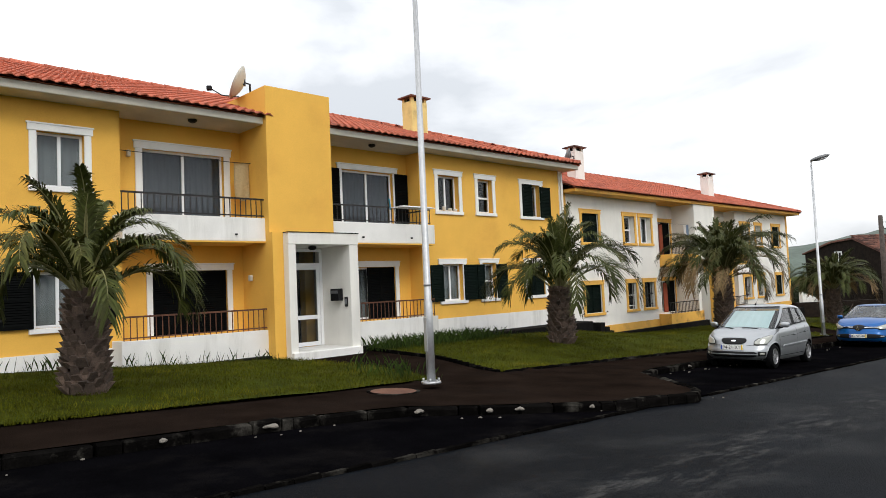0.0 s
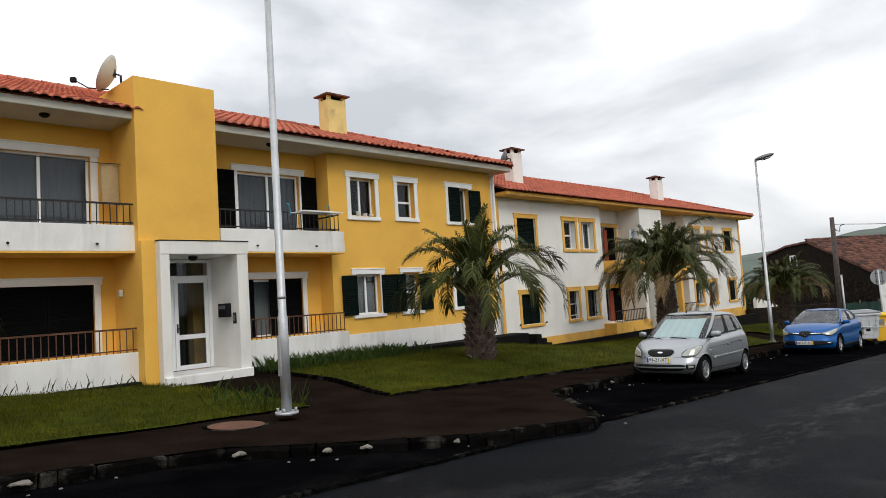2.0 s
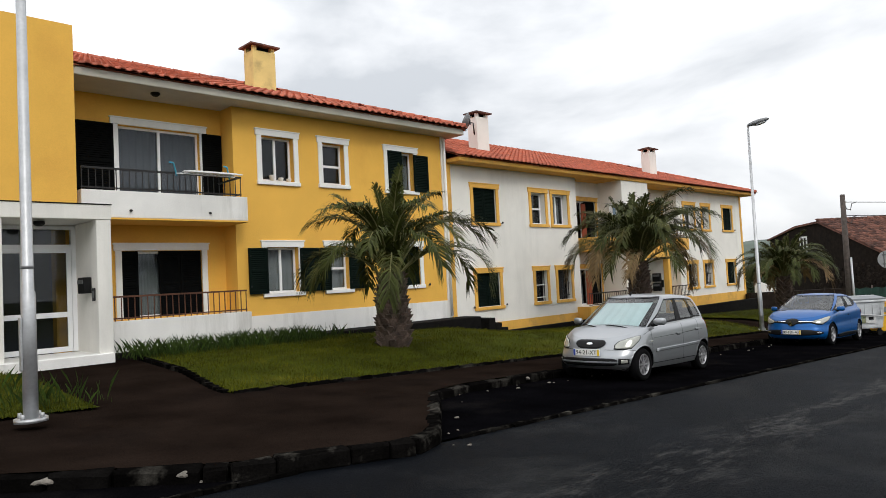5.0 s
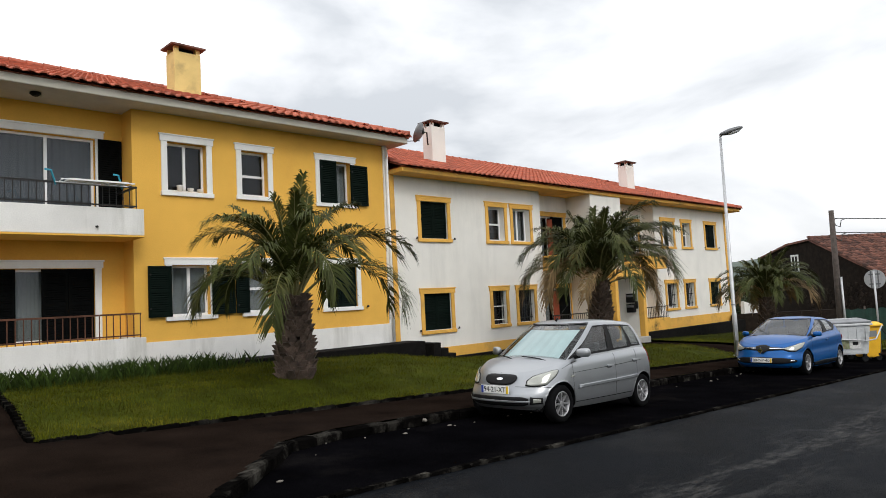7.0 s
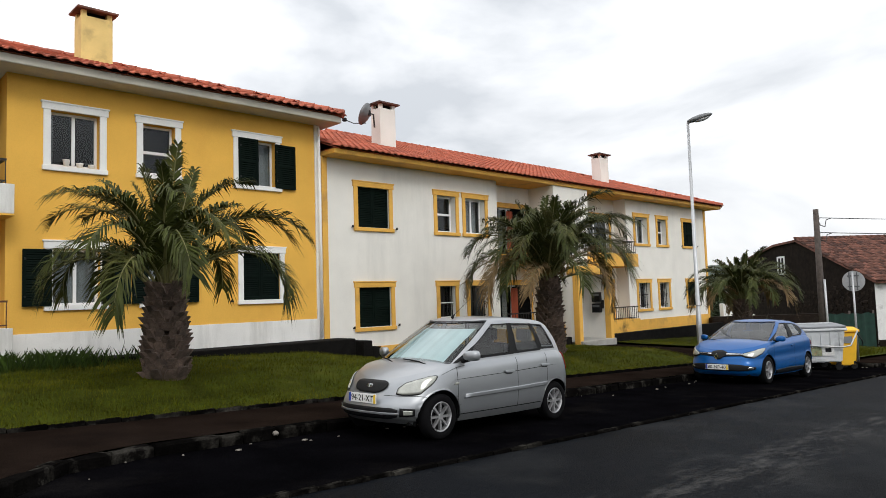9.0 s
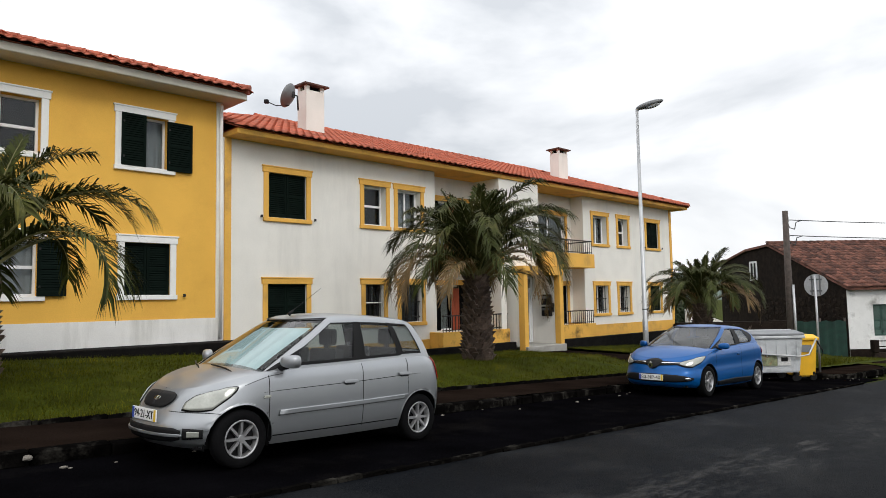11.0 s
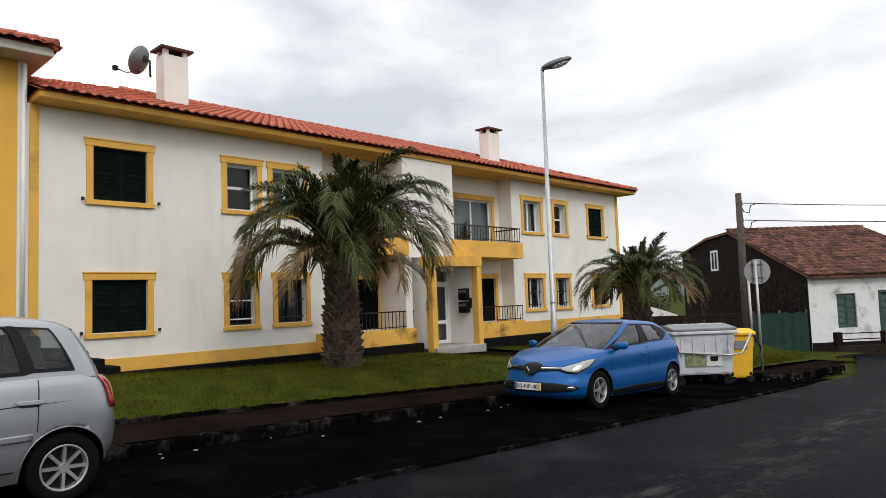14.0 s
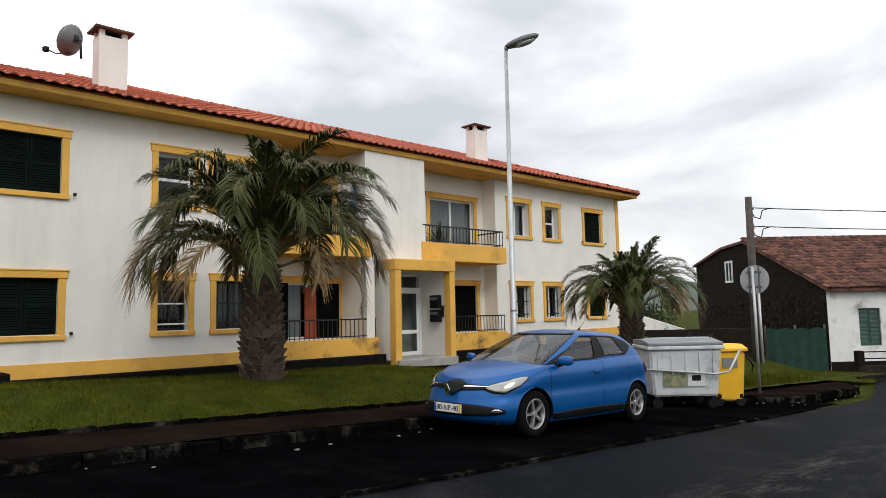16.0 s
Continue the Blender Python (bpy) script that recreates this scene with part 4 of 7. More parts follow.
for x0, x1 in ((26.97, 29.4), (31.1, 34.5)):
    part("balcony", bevel(boxes((x0, x1, FRONT_Y, FRONT_Y + 0.12, 1.94, 2.44), (x0, x0 + 0.12, FRONT_Y + 0.12, REC_Y, 1.94, 2.44), (x1 - 0.12, x1, FRONT_Y + 0.12, REC_Y, 1.94, 2.44),
                                (x0 + 0.12, x1 - 0.12, FRONT_Y + 0.12, REC_Y, 1.95, 2.15)), 0.008), M_OCHRE, wh, "ochre painted balcony parapet")
    railing(wh, x0 + 0.05, x1 - 0.1, 2.44, 2.92, FRONT_Y + 0.05, M_IRON, back=(x1 - 0.13,), label="black iron balcony railing")
for x0, x1, z in ((26.65, 29.6, -0.8), (31.9, 34.45, -1.1)):
    part("terrace", bevel(boxes((x0, x1, FRONT_Y, FRONT_Y + 0.15, z, -0.05), (x1 - 0.15, x1, FRONT_Y + 0.15, REC_Y, z, -0.05), (x0, x0 + 0.15, FRONT_Y + 0.15, REC_Y, z, -0.05),
                                (x0 + 0.15, x1 - 0.15, FRONT_Y + 0.15, REC_Y, z, -0.15)), 0.008), M_DAMP, wh, "low ochre terrace wall with black damp stains")
    railing(wh, x0 + 0.05, x1 - 0.05, -0.05, 0.43, FRONT_Y + 0.06, M_IRON, label="black iron terrace railing")
for spec, top, label, mode in ((RL_UP, 4.05, "balcony door with dark shutters and orange curtain", 0), (RL_LO, 1.46, "terrace door with dark shutters and orange cloth", 0),
                               (RR_UP, 4.05, "white sliding balcony door with pale blinds", 1), (RR_LO, 1.46, "terrace door with shut black shutters", 2)):
    w = window(wh, "terrace_door", label)
    surround(w, spec[0] - 0.13, spec[1] + 0.13, spec[2], top, REC_Y, M_OCHRE, 0.13, sill=False)
    x0, x1, z0, z1 = spec
    if mode == 1:
        glazing(w, *spec, REC_Y + 0.1, 2, curtains=M_LACE)
    elif mode == 2:
        shutter(w, *spec, REC_Y + 0.05, M_SHUTB)
    else:
        glazing(w, *spec, REC_Y + 0.1, 2, curtains=M_LACE, cover=(0.2, 0.45))
        shutter(w, x0 + (x1 - x0) * 0.6, x1, z0, z1, REC_Y + 0.04, M_SHUTB, False)
        shutter(w, x0, x0 + (x1 - x0) * 0.2, z0, z1, REC_Y + 0.04, M_SHUTB, False)
        bm = bmesh.new()
        curtain(bm, x0 + (x1 - x0) * 0.44, x0 + (x1 - x0) * 0.62, z0, z1 - 0.1, REC_Y + 0.02, 0.025, 4)
        part("cloth", bm, M_REDCLOTH, w)
wp = part("porch", bevel(boxes((29.78, 29.98, 13.75, 13.98, -1.0, 1.62), (31.66, 31.86, 13.75, 13.98, -1.0, 1.62), (29.76, 31.88, 13.74, 14.2, 1.62, 1.9)), 0.01), M_OCHRE, wh, "ochre porch frame with peeling paint")
part("porch_side", boxes((31.68, 31.84, 13.98, REC_Y, -1.0, 1.75), (29.8, 29.96, 13.98, 14.9, -1.0, 1.75), (29.78, 31.86, 14.2, REC_Y, 1.63, 1.87)), M_WHITE, wp)
part("porch_step", bevel(boxes((29.8, 31.84, 13.65, 14.95, -1.1, -0.62)), 0.015), M_STEP, wp)
entrance_door(wh, 29.98, 31.66, -0.61, 1.6, 14.9, 1.15)
mailbox(31.66, 14.25, 0.28, 0.32), mailbox(31.66, 14.25, 0.66, 0.34)
b = thing("doorbell_panel", "framed doorbell panel on the porch wall", "doorbell")
part("panel", bevel(boxes((31.63, 31.668, 14.0, 14.1, 0.42, 0.72)), 0.006), M_IRON, b)
chimney(wh, 23.88, 16.6, 5.2, 6.85, 0.62, M_WHITE), chimney(wh, 35.85, 16.6, 5.2, 6.72, 0.62, M_WHITE)
# basalt footing along the houses, and the stepped end between them
foot = thing("basalt_footing", "black basalt footing strip along the house bases", "footing", kind="structure")
part("strip", bevel(boxes((-9, 8.05, 13.98, WALL_Y, -0.3, 0.12), (10.35, 13.5, 13.95, FRONT_Y, -0.4, 0.10), (13.5, 20.7, 14.0, WALL_Y, -0.6, 0.06), (21.0, 29.7, 14.02, 14.19, -1.2, -0.46), (31.9, 41.5, 14.02, 14.19, -1.6, -0.52)), 0.02), M_FOOT, foot)
for k in range(3):
    part("step", bevel(boxes((20.7 + 0.28 * k, 20.98 + 0.28 * k, 13.7, WALL_Y - 0.04, -0.8, 0.0 - 0.16 * k)), 0.015), M_FOOT, foot)
dish("satellite_dish", "pale grey satellite dish fixed behind the stair tower", (7.95, 15.1, 6.62), -125)
dish("satellite_dish", "grey satellite dish on an arm beside the chimney", (22.98, 16.4, 6.55), -150, r=0.34, mat=M_LAMPG)


# ---- street furniture ----
def street_lamp(label, x, y, z, h, head=True, turn=0):
    l = thing("street_lamp", label, "street lamp", "street lamps", at=(x, y, z), turn=turn)
    bm = bmesh.new()
    tube(bm, [(0, 0, 0.02), (0, 0, 1.3), (0, 0, 1.32), (0, 0, h)], [0.072, 0.070, 0.058, 0.036], 16)
    part("pole", bm, M_STEEL, l)
    bm = bmesh.new()
    tube(bm, [(0, 0, -0.02), (0, 0, 0.02)], 0.16, 16)
    for k in range(4):
        a = k * math.pi / 2 + 0.7
        tube(bm, [(0.125 * math.cos(a), 0.125 * math.sin(a), 0.02), (0.125 * math.cos(a), 0.125 * math.sin(a), 0.07)], 0.02, 6)
    part("base_plate", bm, M_STEEL, l)
    part("service_hatch", bevel(boxes((-0.036, 0.036, -0.088, -0.066, 0.5, 1.05)), 0.006), M_STEEL, l)
    bm = bmesh.new()
    tube(bm, [(0, 0, 1.55), (0, 0, 1.58)], 0.064, 12)
    part("band", bm, M_LAMPG, l)
    bm = bmesh.new()
    tube(bm, [(0, 0, h), (0.05, 0, h + 0.08), (0.3, 0, h + 0.14)], [0.045, 0.04, 0.035], 10)
    part("arm", bm, M_STEEL, l)
    bm = bmesh.new()
    bmesh.ops.create_uvsphere(bm, u_segments=16, v_segments=10, radius=1.0, matrix=Matrix.LocRotScale((0.32, 0, h + 0.14), Euler((0, radians(-14), 0)), (0.36, 0.13, 0.085)))
    for f in bm.faces:
        f.smooth = True
    hd = part("lamp_head", bm, M_LAMPG, l, "grey oval lamp head")
    bm = bmesh.new()
    bmesh.ops.create_uvsphere(bm, u_segments=14, v_segments=8, radius=1.0, matrix=Matrix.LocRotScale((0.37, 0, h + 0.11), Euler((0, radians(-14), 0)), (0.24, 0.1, 0.075)))
    part("lens", bm, M_LENS, hd)
    return l


street_lamp("tall galvanised steel street lamp on the pavement", 7.64, 8.32, -0.03, 8.6, turn=-90)
street_lamp("tall galvanised street lamp with an oval head", 28.95, 9.2, -1.02, 6.72, turn=-60)

# utility pole and its wires
up = thing("utility_pole", "old dark wooden utility pole with two cables", "utility pole", at=(42.9, 10.4, -1.95))
bm = bmesh.new()
tube(bm, [(0, 0, 0), (0.02, 0, 3), (0.03, 0, 6.25)], [0.16, 0.14, 0.11], 12)
part("pole", bm, M_POLEWOOD, up)
bm = bmesh.new()
tube(bm, [(-0.1, -0.22, 0), (-0.08, -0.2, 3.2)], 0.05, 8)
part("conduit", bm, M_STEEL, up)
bm = boxes((0.1, 0.35, -0.03, 0.03, 5.85, 5.9), (0.1, 0.35, -0.03, 0.03, 5.2, 5.25))
part("bracket", bm, M_IRON, up)
bm = bmesh.new()
for z in (5.88, 5.22):
    tube(bm, [(0.33, 0, z - 0.05), (0.33, 0, z + 0.12)], [0.05, 0.035], 8)
part("insulator", bm, M_LENS, up)
for z0, z1 in ((5.9, 6.2), (5.25, 5.6)):
    bm = bmesh.new()
    pts = []
    for i in range(25):
        s = i / 24
        pts.append((0.35 + 20 * s, -17 * s, z0 + (z1 - z0) * s - 0.8 * 4 * s * (1 - s) * 0.5))
    tube(bm, pts, 0.018, 6)
    tube(bm, [(0.1, 0, z0 - 0.02), (0.2, -0.1, z0 - 0.35), (0.45, -0.2, z0 - 0.4), (0.6, -0.22, z0 - 0.1), (0.8, -0.4, z0 - 0.02)], 0.02, 6)
    part("cable", bm, M_CABLE, up)

# round sign seen from behind
sg = thing("road_sign", "round road sign seen from its grey back", "road sign", at=(33.85, 6.65, -1.28))
bm = bmesh.new()
tube(bm, [(0, 0, -0.05), (0, 0, 2.65)], 0.03, 10)
part("post", bm, M_STEEL, sg)
bm = bmesh.new()
tube(bm, [(0.06, 0.0, 2.38), (0.072, 0.0, 2.38)], 0.31, 32)
part("disc", bm, M_STEEL, sg)
part("bracket", boxes((0.03, 0.06, -0.16, 0.16, 2.52, 2.56), (0.03, 0.06, -0.16, 0.16, 2.2, 2.24), (0.03, 0.06, -0.12, -0.09, 2.1, 2.66), (0.03, 0.06, 0.09, 0.12, 2.1, 2.66)), M_LAMPG, sg)


# ---- palms ----
def frond_mesh(rng, length, droop, lift, mats_dry=False):
    """An arching feather frond in the xz plane, going out along +x: stalk and drooping leaflets."""
    st, lf = bmesh.new(), bmesh.new()
    n = 16
    pts = []
    ang = lift
    p = Vector((0.05, 0, 0))
    for i in range(n + 1):
        pts.append(p.copy())
        ang -= droop / n * (0.25 + 1.6 * (i / n) ** 1.15)
        p = p + Vector((math.cos(ang), 0, math.sin(ang))) * (length / n)
    tube(st, pts, [0.030 * (1 - 0.88 * i / n) for i in range(n + 1)], 5, cap=False)
    m = 92
    for i in range(m):
        s = 0.2 + 0.8 * i / (m - 1)
        f = s * n
        k = min(int(f), n - 1)
        base = pts[k].lerp(pts[k + 1], f - k)
        d = (pts[k + 1] - pts[k]).normalized()
        upv = Vector((-d.z, 0, d.x))
        ll = length * 0.185 * (0.35 + 0.75 * math.sin(math.pi * min(1.0, (s - 0.2) * 1.0 + 0.14)) ** 0.7) * rng.uniform(0.75, 1.15)
        for side in (-1, 1):
            if rng.random() < 0.07:
                continue
            out = (d * rng.uniform(0.8, 1.2) + Vector((0, side, 0)) * rng.uniform(0.55, 0.9) + upv * rng.uniform(0.2, 0.75)).normalized()
            w = 0.0135 * rng.uniform(0.75, 1.25)
            sag = rng.uniform(0.25, 0.7) + 0.5 * max(0.0, s - 0.3)
            q1 = base + out * (ll * 0.52) + Vector((0, 0, -sag * ll * 0.12))
            q2 = base + out * (ll * 0.95) + Vector((0, 0, -sag * ll * 0.72))
            across = out.cross(upv)
            across = across.normalized() * w if across.length > 1e-4 else d * w
            v = [lf.verts.new(base - across * 0.6), lf.verts.new(base + across * 0.6), lf.verts.new(q1 + across), lf.verts.new(q1 - across), lf.verts.new(q2)]
            lf.faces.new((v[0], v[1], v[2], v[3])), lf.faces.new((v[3], v[2], v[4]))
    return st, lf


def palm(label, x, y, z, h, r0, r1, size, seed, fronds, dark=False):
    rng = random.Random(seed)
    p = thing("palm_tree", label, "palm tree", "palms on the lawn", at=(x, y, z))
    bm = bmesh.new()
    rings = 14
    tube(bm, [(0.02 * math.sin(i), 0.02 * math.cos(i * 1.3), -0.1 + (h + 0.1) * i / rings) for i in range(rings + 1)],
         [(r0 + (r1 - r0) * (i / rings) ** 1.5) * (1.12 if i == 0 else 1) * 0.9 for i in range(rings + 1)], 18)
    trunk = part("trunk", bm, M_TRUNK, p, "stout brown palm trunk with cut leaf bases")
    bm = bmesh.new()
    rows = int(h / 0.085)
    for i in range(rows):     # old leaf bases in a spiral
        zz = 0.04 + h * i / rows
        rr = (r0 + (r1 - r0) * (i / rows) ** 1.5) * 0.88
        for k in range(11):
            a = (k + 0.5 * (i % 2)) * 2 * math.pi / 11 + rng.uniform(-0.08, 0.08) + i * 0.05
            c, s = math.cos(a), math.sin(a)
            w, o, hh = 0.07 * rng.uniform(0.8, 1.2) * r0 / 0.3, 0.07 * rng.uniform(0.4, 1.7), 0.11 * rng.uniform(0.8, 1.4)
            t = Vector((-s, c, 0))
            o_ = Vector((c, s, 0))
            b0 = o_ * rr + Vector((0, 0, zz))
            v = [bm.verts.new(b0 - t * w), bm.verts.new(b0 + t * w), bm.verts.new(b0 + o_ * o + t * w * 0.6 + Vector((0, 0, hh))), bm.verts.new(b0 + o_ * o - t * w * 0.6 + Vector((0, 0, hh))),
                 bm.verts.new(b0 - o_ * 0.02 + t * w * 0.6 + Vector((0, 0, hh * 1.05))), bm.verts.new(b0 - o_ * 0.02 - t * w * 0.6 + Vector((0, 0, hh * 1.05)))]
            bm.faces.new((v[0], v[1], v[2], v[3])), bm.faces.new((v[3], v[2], v[4], v[5])), bm.faces.new((v[1], v[4], v[2])), bm.faces.new((v[0], v[3], v[5]))
    part("leaf_base", bm, M_TRUNK, trunk)
    crown = new("crown")
    crown.parent, crown.location = p, (0, 0, h)
    kinds = []
    for k in range(9):
        st, lf = frond_mesh(rng, size * rng.uniform(0.92, 1.08) * (0.70, 0.76, 0.84, 0.92, 0.98, 1, 1, 0.95, 0.8)[k], (0.45, 0.9, 1.4, 1.85, 2.2, 2.45, 2.65, 2.7, 2.5)[k], (1.5, 1.43, 1.37, 1.31, 1.24, 1.15, 1.05, 0.92, 0.55)[k])
        kinds.append((mesh_of("stalk", st, M_STALK), mesh_of("frond", lf, M_DRYFROND if k >= 8 - (1 if dark else 0) else (M_FROND_DK if dark else M_FROND), fix=False)))
    for i in range(fronds):
        s = i / fronds
        k = min(8, int(s * 8.15))
        a = i * 2.39996 + rng.uniform(-0.25, 0.25)
        m = Matrix.Translation((0, 0, rng.uniform(-0.12, 0.1) - 0.12 * s)) @ Euler((rng.uniform(-0.18, 0.18), rng.uniform(-0.12, 0.12), a)).to_matrix().to_4x4()
        sc = rng.uniform(0.86, 1.1)
        m = m @ Matrix.Diagonal((sc, sc, sc, 1))
        fr = new("frond", kinds[k][1])
        fr.parent, fr.matrix_basis = crown, m
        so = new("stalk", kinds[k][0])
        so.parent, so.matrix_basis = crown, m
    return p


palm("palm with grey-green arching fronds on the lawn", 3.2, 10.75, 0.2, 1.42, 0.33, 0.24, 2.15, 3, 30)
palm("palm with grey-green arching fronds before yellow house", 14.78, 10.98, -0.12, 1.42, 0.36, 0.27, 2.75, 5, 36)
palm("tall full palm with drooping fronds before white house", 24.65, 11.07, -0.55, 1.9, 0.37, 0.27, 2.95, 8, 74, dark=True)
palm("dark palm at the far end of the white house", 35.8, 10.85, -1.15, 1.65, 0.36, 0.27, 2.4, 11, 54, dark=True)


# ---- cars ----
M_SILVER = material("silver_car_paint", (0.33, 0.345, 0.36), 0.34, metal=0.7, var=0.02, bump=0.0, coat=0.6)
M_BLUE = material("blue_car_paint", (0.0008, 0.085, 0.30), 0.34, metal=0.3, var=0.02, bump=0.0, coat=0.3, spec=0.3)
M_TYRE = material("black_tyre_rubber", (0.006, 0.006, 0.0065), 0.9, var=0.2, bump=0.1, spec=0.05)
M_ALLOY = material("grey_alloy_rim", (0.42, 0.42, 0.43), 0.35, metal=0.7, var=0.05, bump=0.0)
M_CHROME = material("bright_chrome", (0.75, 0.76, 0.78), 0.12, metal=1.0, var=0.02, bump=0.0)
M_HEAD = material("clear_headlamp_plastic", (0.36, 0.37, 0.33), 0.12, metal=0.2, var=0.10, scale=9, bump=0.0, coat=1.0)
M_TAIL = material("red_tail_lamp_plastic", (0.35, 0.01, 0.01), 0.2, var=0.1, bump=0.0, coat=1.0)
M_PLATE = material("white_number_plate", (0.80, 0.80, 0.78), 0.4, var=0.02, bump=0.0)
M_PLATEY = material("yellow_plate_edge", (0.75, 0.50, 0.03), 0.4, var=0.02, bump=0.0)
M_PLATEB = material("blue_plate_edge", (0.02, 0.06, 0.35), 0.4, var=0.02, bump=0.0)
M_CARGLASS = glass_material("car_glass", (0.55, 0.60, 0.60), 0.9, 1.55)
M_SEAT = material("dark_seat_cloth", (0.035, 0.036, 0.04), 0.9, var=0.1)
M_SHADE = material("silver_foil_sunshade", (0.78, 0.95, 0.97), 0.5, metal=0.0, var=0.06, scale=4, bump=0.2)


class Layers:
    """A car skin as plan outlines stacked from t = 0 to 1: a rounded nose, straight flanks split at xb, a rounded tail.
    Along an outline, u runs 0..1 round the nose, 1..2 along the flank, 2..3 round the tail."""

    def __init__(self, rows, low, high, nose, tail, xb, nf, nr):
        self.rows, self.low, self.high, self.nose, self.tail, self.xb, self.nf, self.nr = rows, low, high, nose, tail, xb, nf, nr

    @staticmethod
    def curve(rows, x):
        """Smooth curve through (place, value) rows."""
        xs = [r[0] for r in rows]
        x = min(max(x, xs[0]), xs[-1])
        i = max(0, min(len(rows) - 2, sum(1 for a in xs if a <= x) - 1))
        x0, x1 = xs[i], xs[i + 1]
        y0, y1 = rows[i][1], rows[i + 1][1]
        m0 = (y1 - rows[i - 1][1]) / (x1 - xs[i - 1]) if i > 0 else (y1 - y0) / (x1 - x0)
        m1 = (rows[i + 2][1] - y0) / (xs[i + 2] - x0) if i + 2 < len(rows) else (y1 - y0) / (x1 - x0)
        h = x1 - x0
        s = (x - x0) / h
        return (2 * s ** 3 - 3 * s * s + 1) * y0 + (s ** 3 - 2 * s * s + s) * h * m0 + (3 * s * s - 2 * s ** 3) * y1 + (s ** 3 - s * s) * h * m1

    def level(self, t):
        return tuple(self.curve([(r[0], r[k]) for r in self.rows], t) for k in (1, 2, 3))

    def plan(self, u, t):
        xf, xr, w = self.level(t)
        a, b = xf - self.nose, xr + self.tail
        if u <= 1:
            q = u * math.pi / 2
            return a + self.nose * max(0, math.cos(q)) ** (2 / self.nf), w * 0.985 * math.sin(q) ** (2 / self.nf)
        if u <= 2:
            x = a + (self.xb - a) * (u - 1) * 2 if u < 1.5 else self.xb + (b - self.xb) * (u - 1.5) * 2
            return x, w * (0.985 + 0.015 * math.sin(math.pi * (u - 1)))
        q = (3 - u) * math.pi / 2
        return b - self.tail * max(0, math.cos(q)) ** (2 / self.nr), w * 0.985 * math.sin(q) ** (2 / self.nr)

    def point(self, u, t):
        x, y = self.plan(u, t)
        lo, hi = self.curve(self.low, x), self.curve(self.high, x)
        return Vector((x, y, lo + (hi - lo) * t))

    def level_at(self, u, z):
        t = 0.5
        for _ in range(4):
            x, _y = self.plan(u, t)
            lo, hi = self.curve(self.low, x), self.curve(self.high, x)
            t = min(1.0, max(0.0, (z - lo) / (hi - lo)))
        return t

    def u_of(self, key, val, t=0.5):
        """Where on the outline a width (y, on the nose) or a length (x) lies."""
        xf, xr, w = self.level(t)
        a, b = xf - self.nose, xr + self.tail
        if key == "y":
            return math.asin(min(1, (val / (w * 0.985))) ** (self.nf / 2)) * 2 / math.pi
        if val > a:
            return math.acos(min(1, (val - a) / self.nose) ** (self.nf / 2)) * 2 / math.pi
        if val > self.xb:
            return 1 + 0.5 * (val - a) / (self.xb - a)
        if val > b:
            return 1.5 + 0.5 * (val - self.xb) / (b - self.xb)
        return 3 - math.acos(min(1, (b - val) / self.tail) ** (self.nr / 2)) * 2 / math.pi

    def lifted(self, u, t, off):
        e = 0.012
        p = self.point(u, t)
        a = self.point(min(3, u + e), t) - self.point(max(0, u - e), t)
        b = self.point(u, min(1, t + e)) - self.point(u, max(0, t - e))
        n = a.cross(b)
        if n.length < 1e-9:
            return p
        n.normalize()
        away = Vector((p.x * 0.4, p.y, 0.15))
        return p + n * (off if n.dot(away) > 0 else -off)

    def panel(self, rows, off, thick=0.0, nu=18, nt=5, levels=False, side=1):
        """A piece lying on the skin; rows of (key, place, low, high), in heights, or in levels 0..1."""
        us = [r[1] if r[0] == "u" else self.u_of(r[0], r[1], 0.5) for r in rows]
        bm = bmesh.new()
        grid = []
        for i in range(nu + 1):
            u = us[0] + (us[-1] - us[0]) * i / nu
            lo, hi = float(np.interp(u, us, [r[2] for r in rows])), float(np.interp(u, us, [r[3] for r in rows]))
            if not levels:
                lo, hi = self.level_at(u, lo), self.level_at(u, hi)
            grid.append([bm.verts.new(self.lifted(u, lo + (hi - lo) * j / nt, off)) for j in range(nt + 1)])
        for a, b in zip(grid, grid[1:]):
            for k in range(nt):
                bm.faces.new((a[k], b[k], b[k + 1], a[k + 1])).smooth = True
        if thick:
            bmesh.ops.recalc_face_normals(bm, faces=bm.faces)
            bmesh.ops.solidify(bm, geom=list(bm.faces), thickness=thick)
        return bm if side > 0 else flip(bm)


def mirrored(bm):
    geo = bmesh.ops.duplicate(bm, geom=list(bm.verts) + list(bm.edges) + list(bm.faces))["geom"]
    for v in (g for g in geo if isinstance(g, bmesh.types.BMVert)):
        v.co.y = -v.co.y
    bmesh.ops.remove_doubles(bm, verts=bm.verts, dist=0.002)
    return bm


def flip(bm):
    for v in bm.verts:
        v.co.y = -v.co.y
    return bm


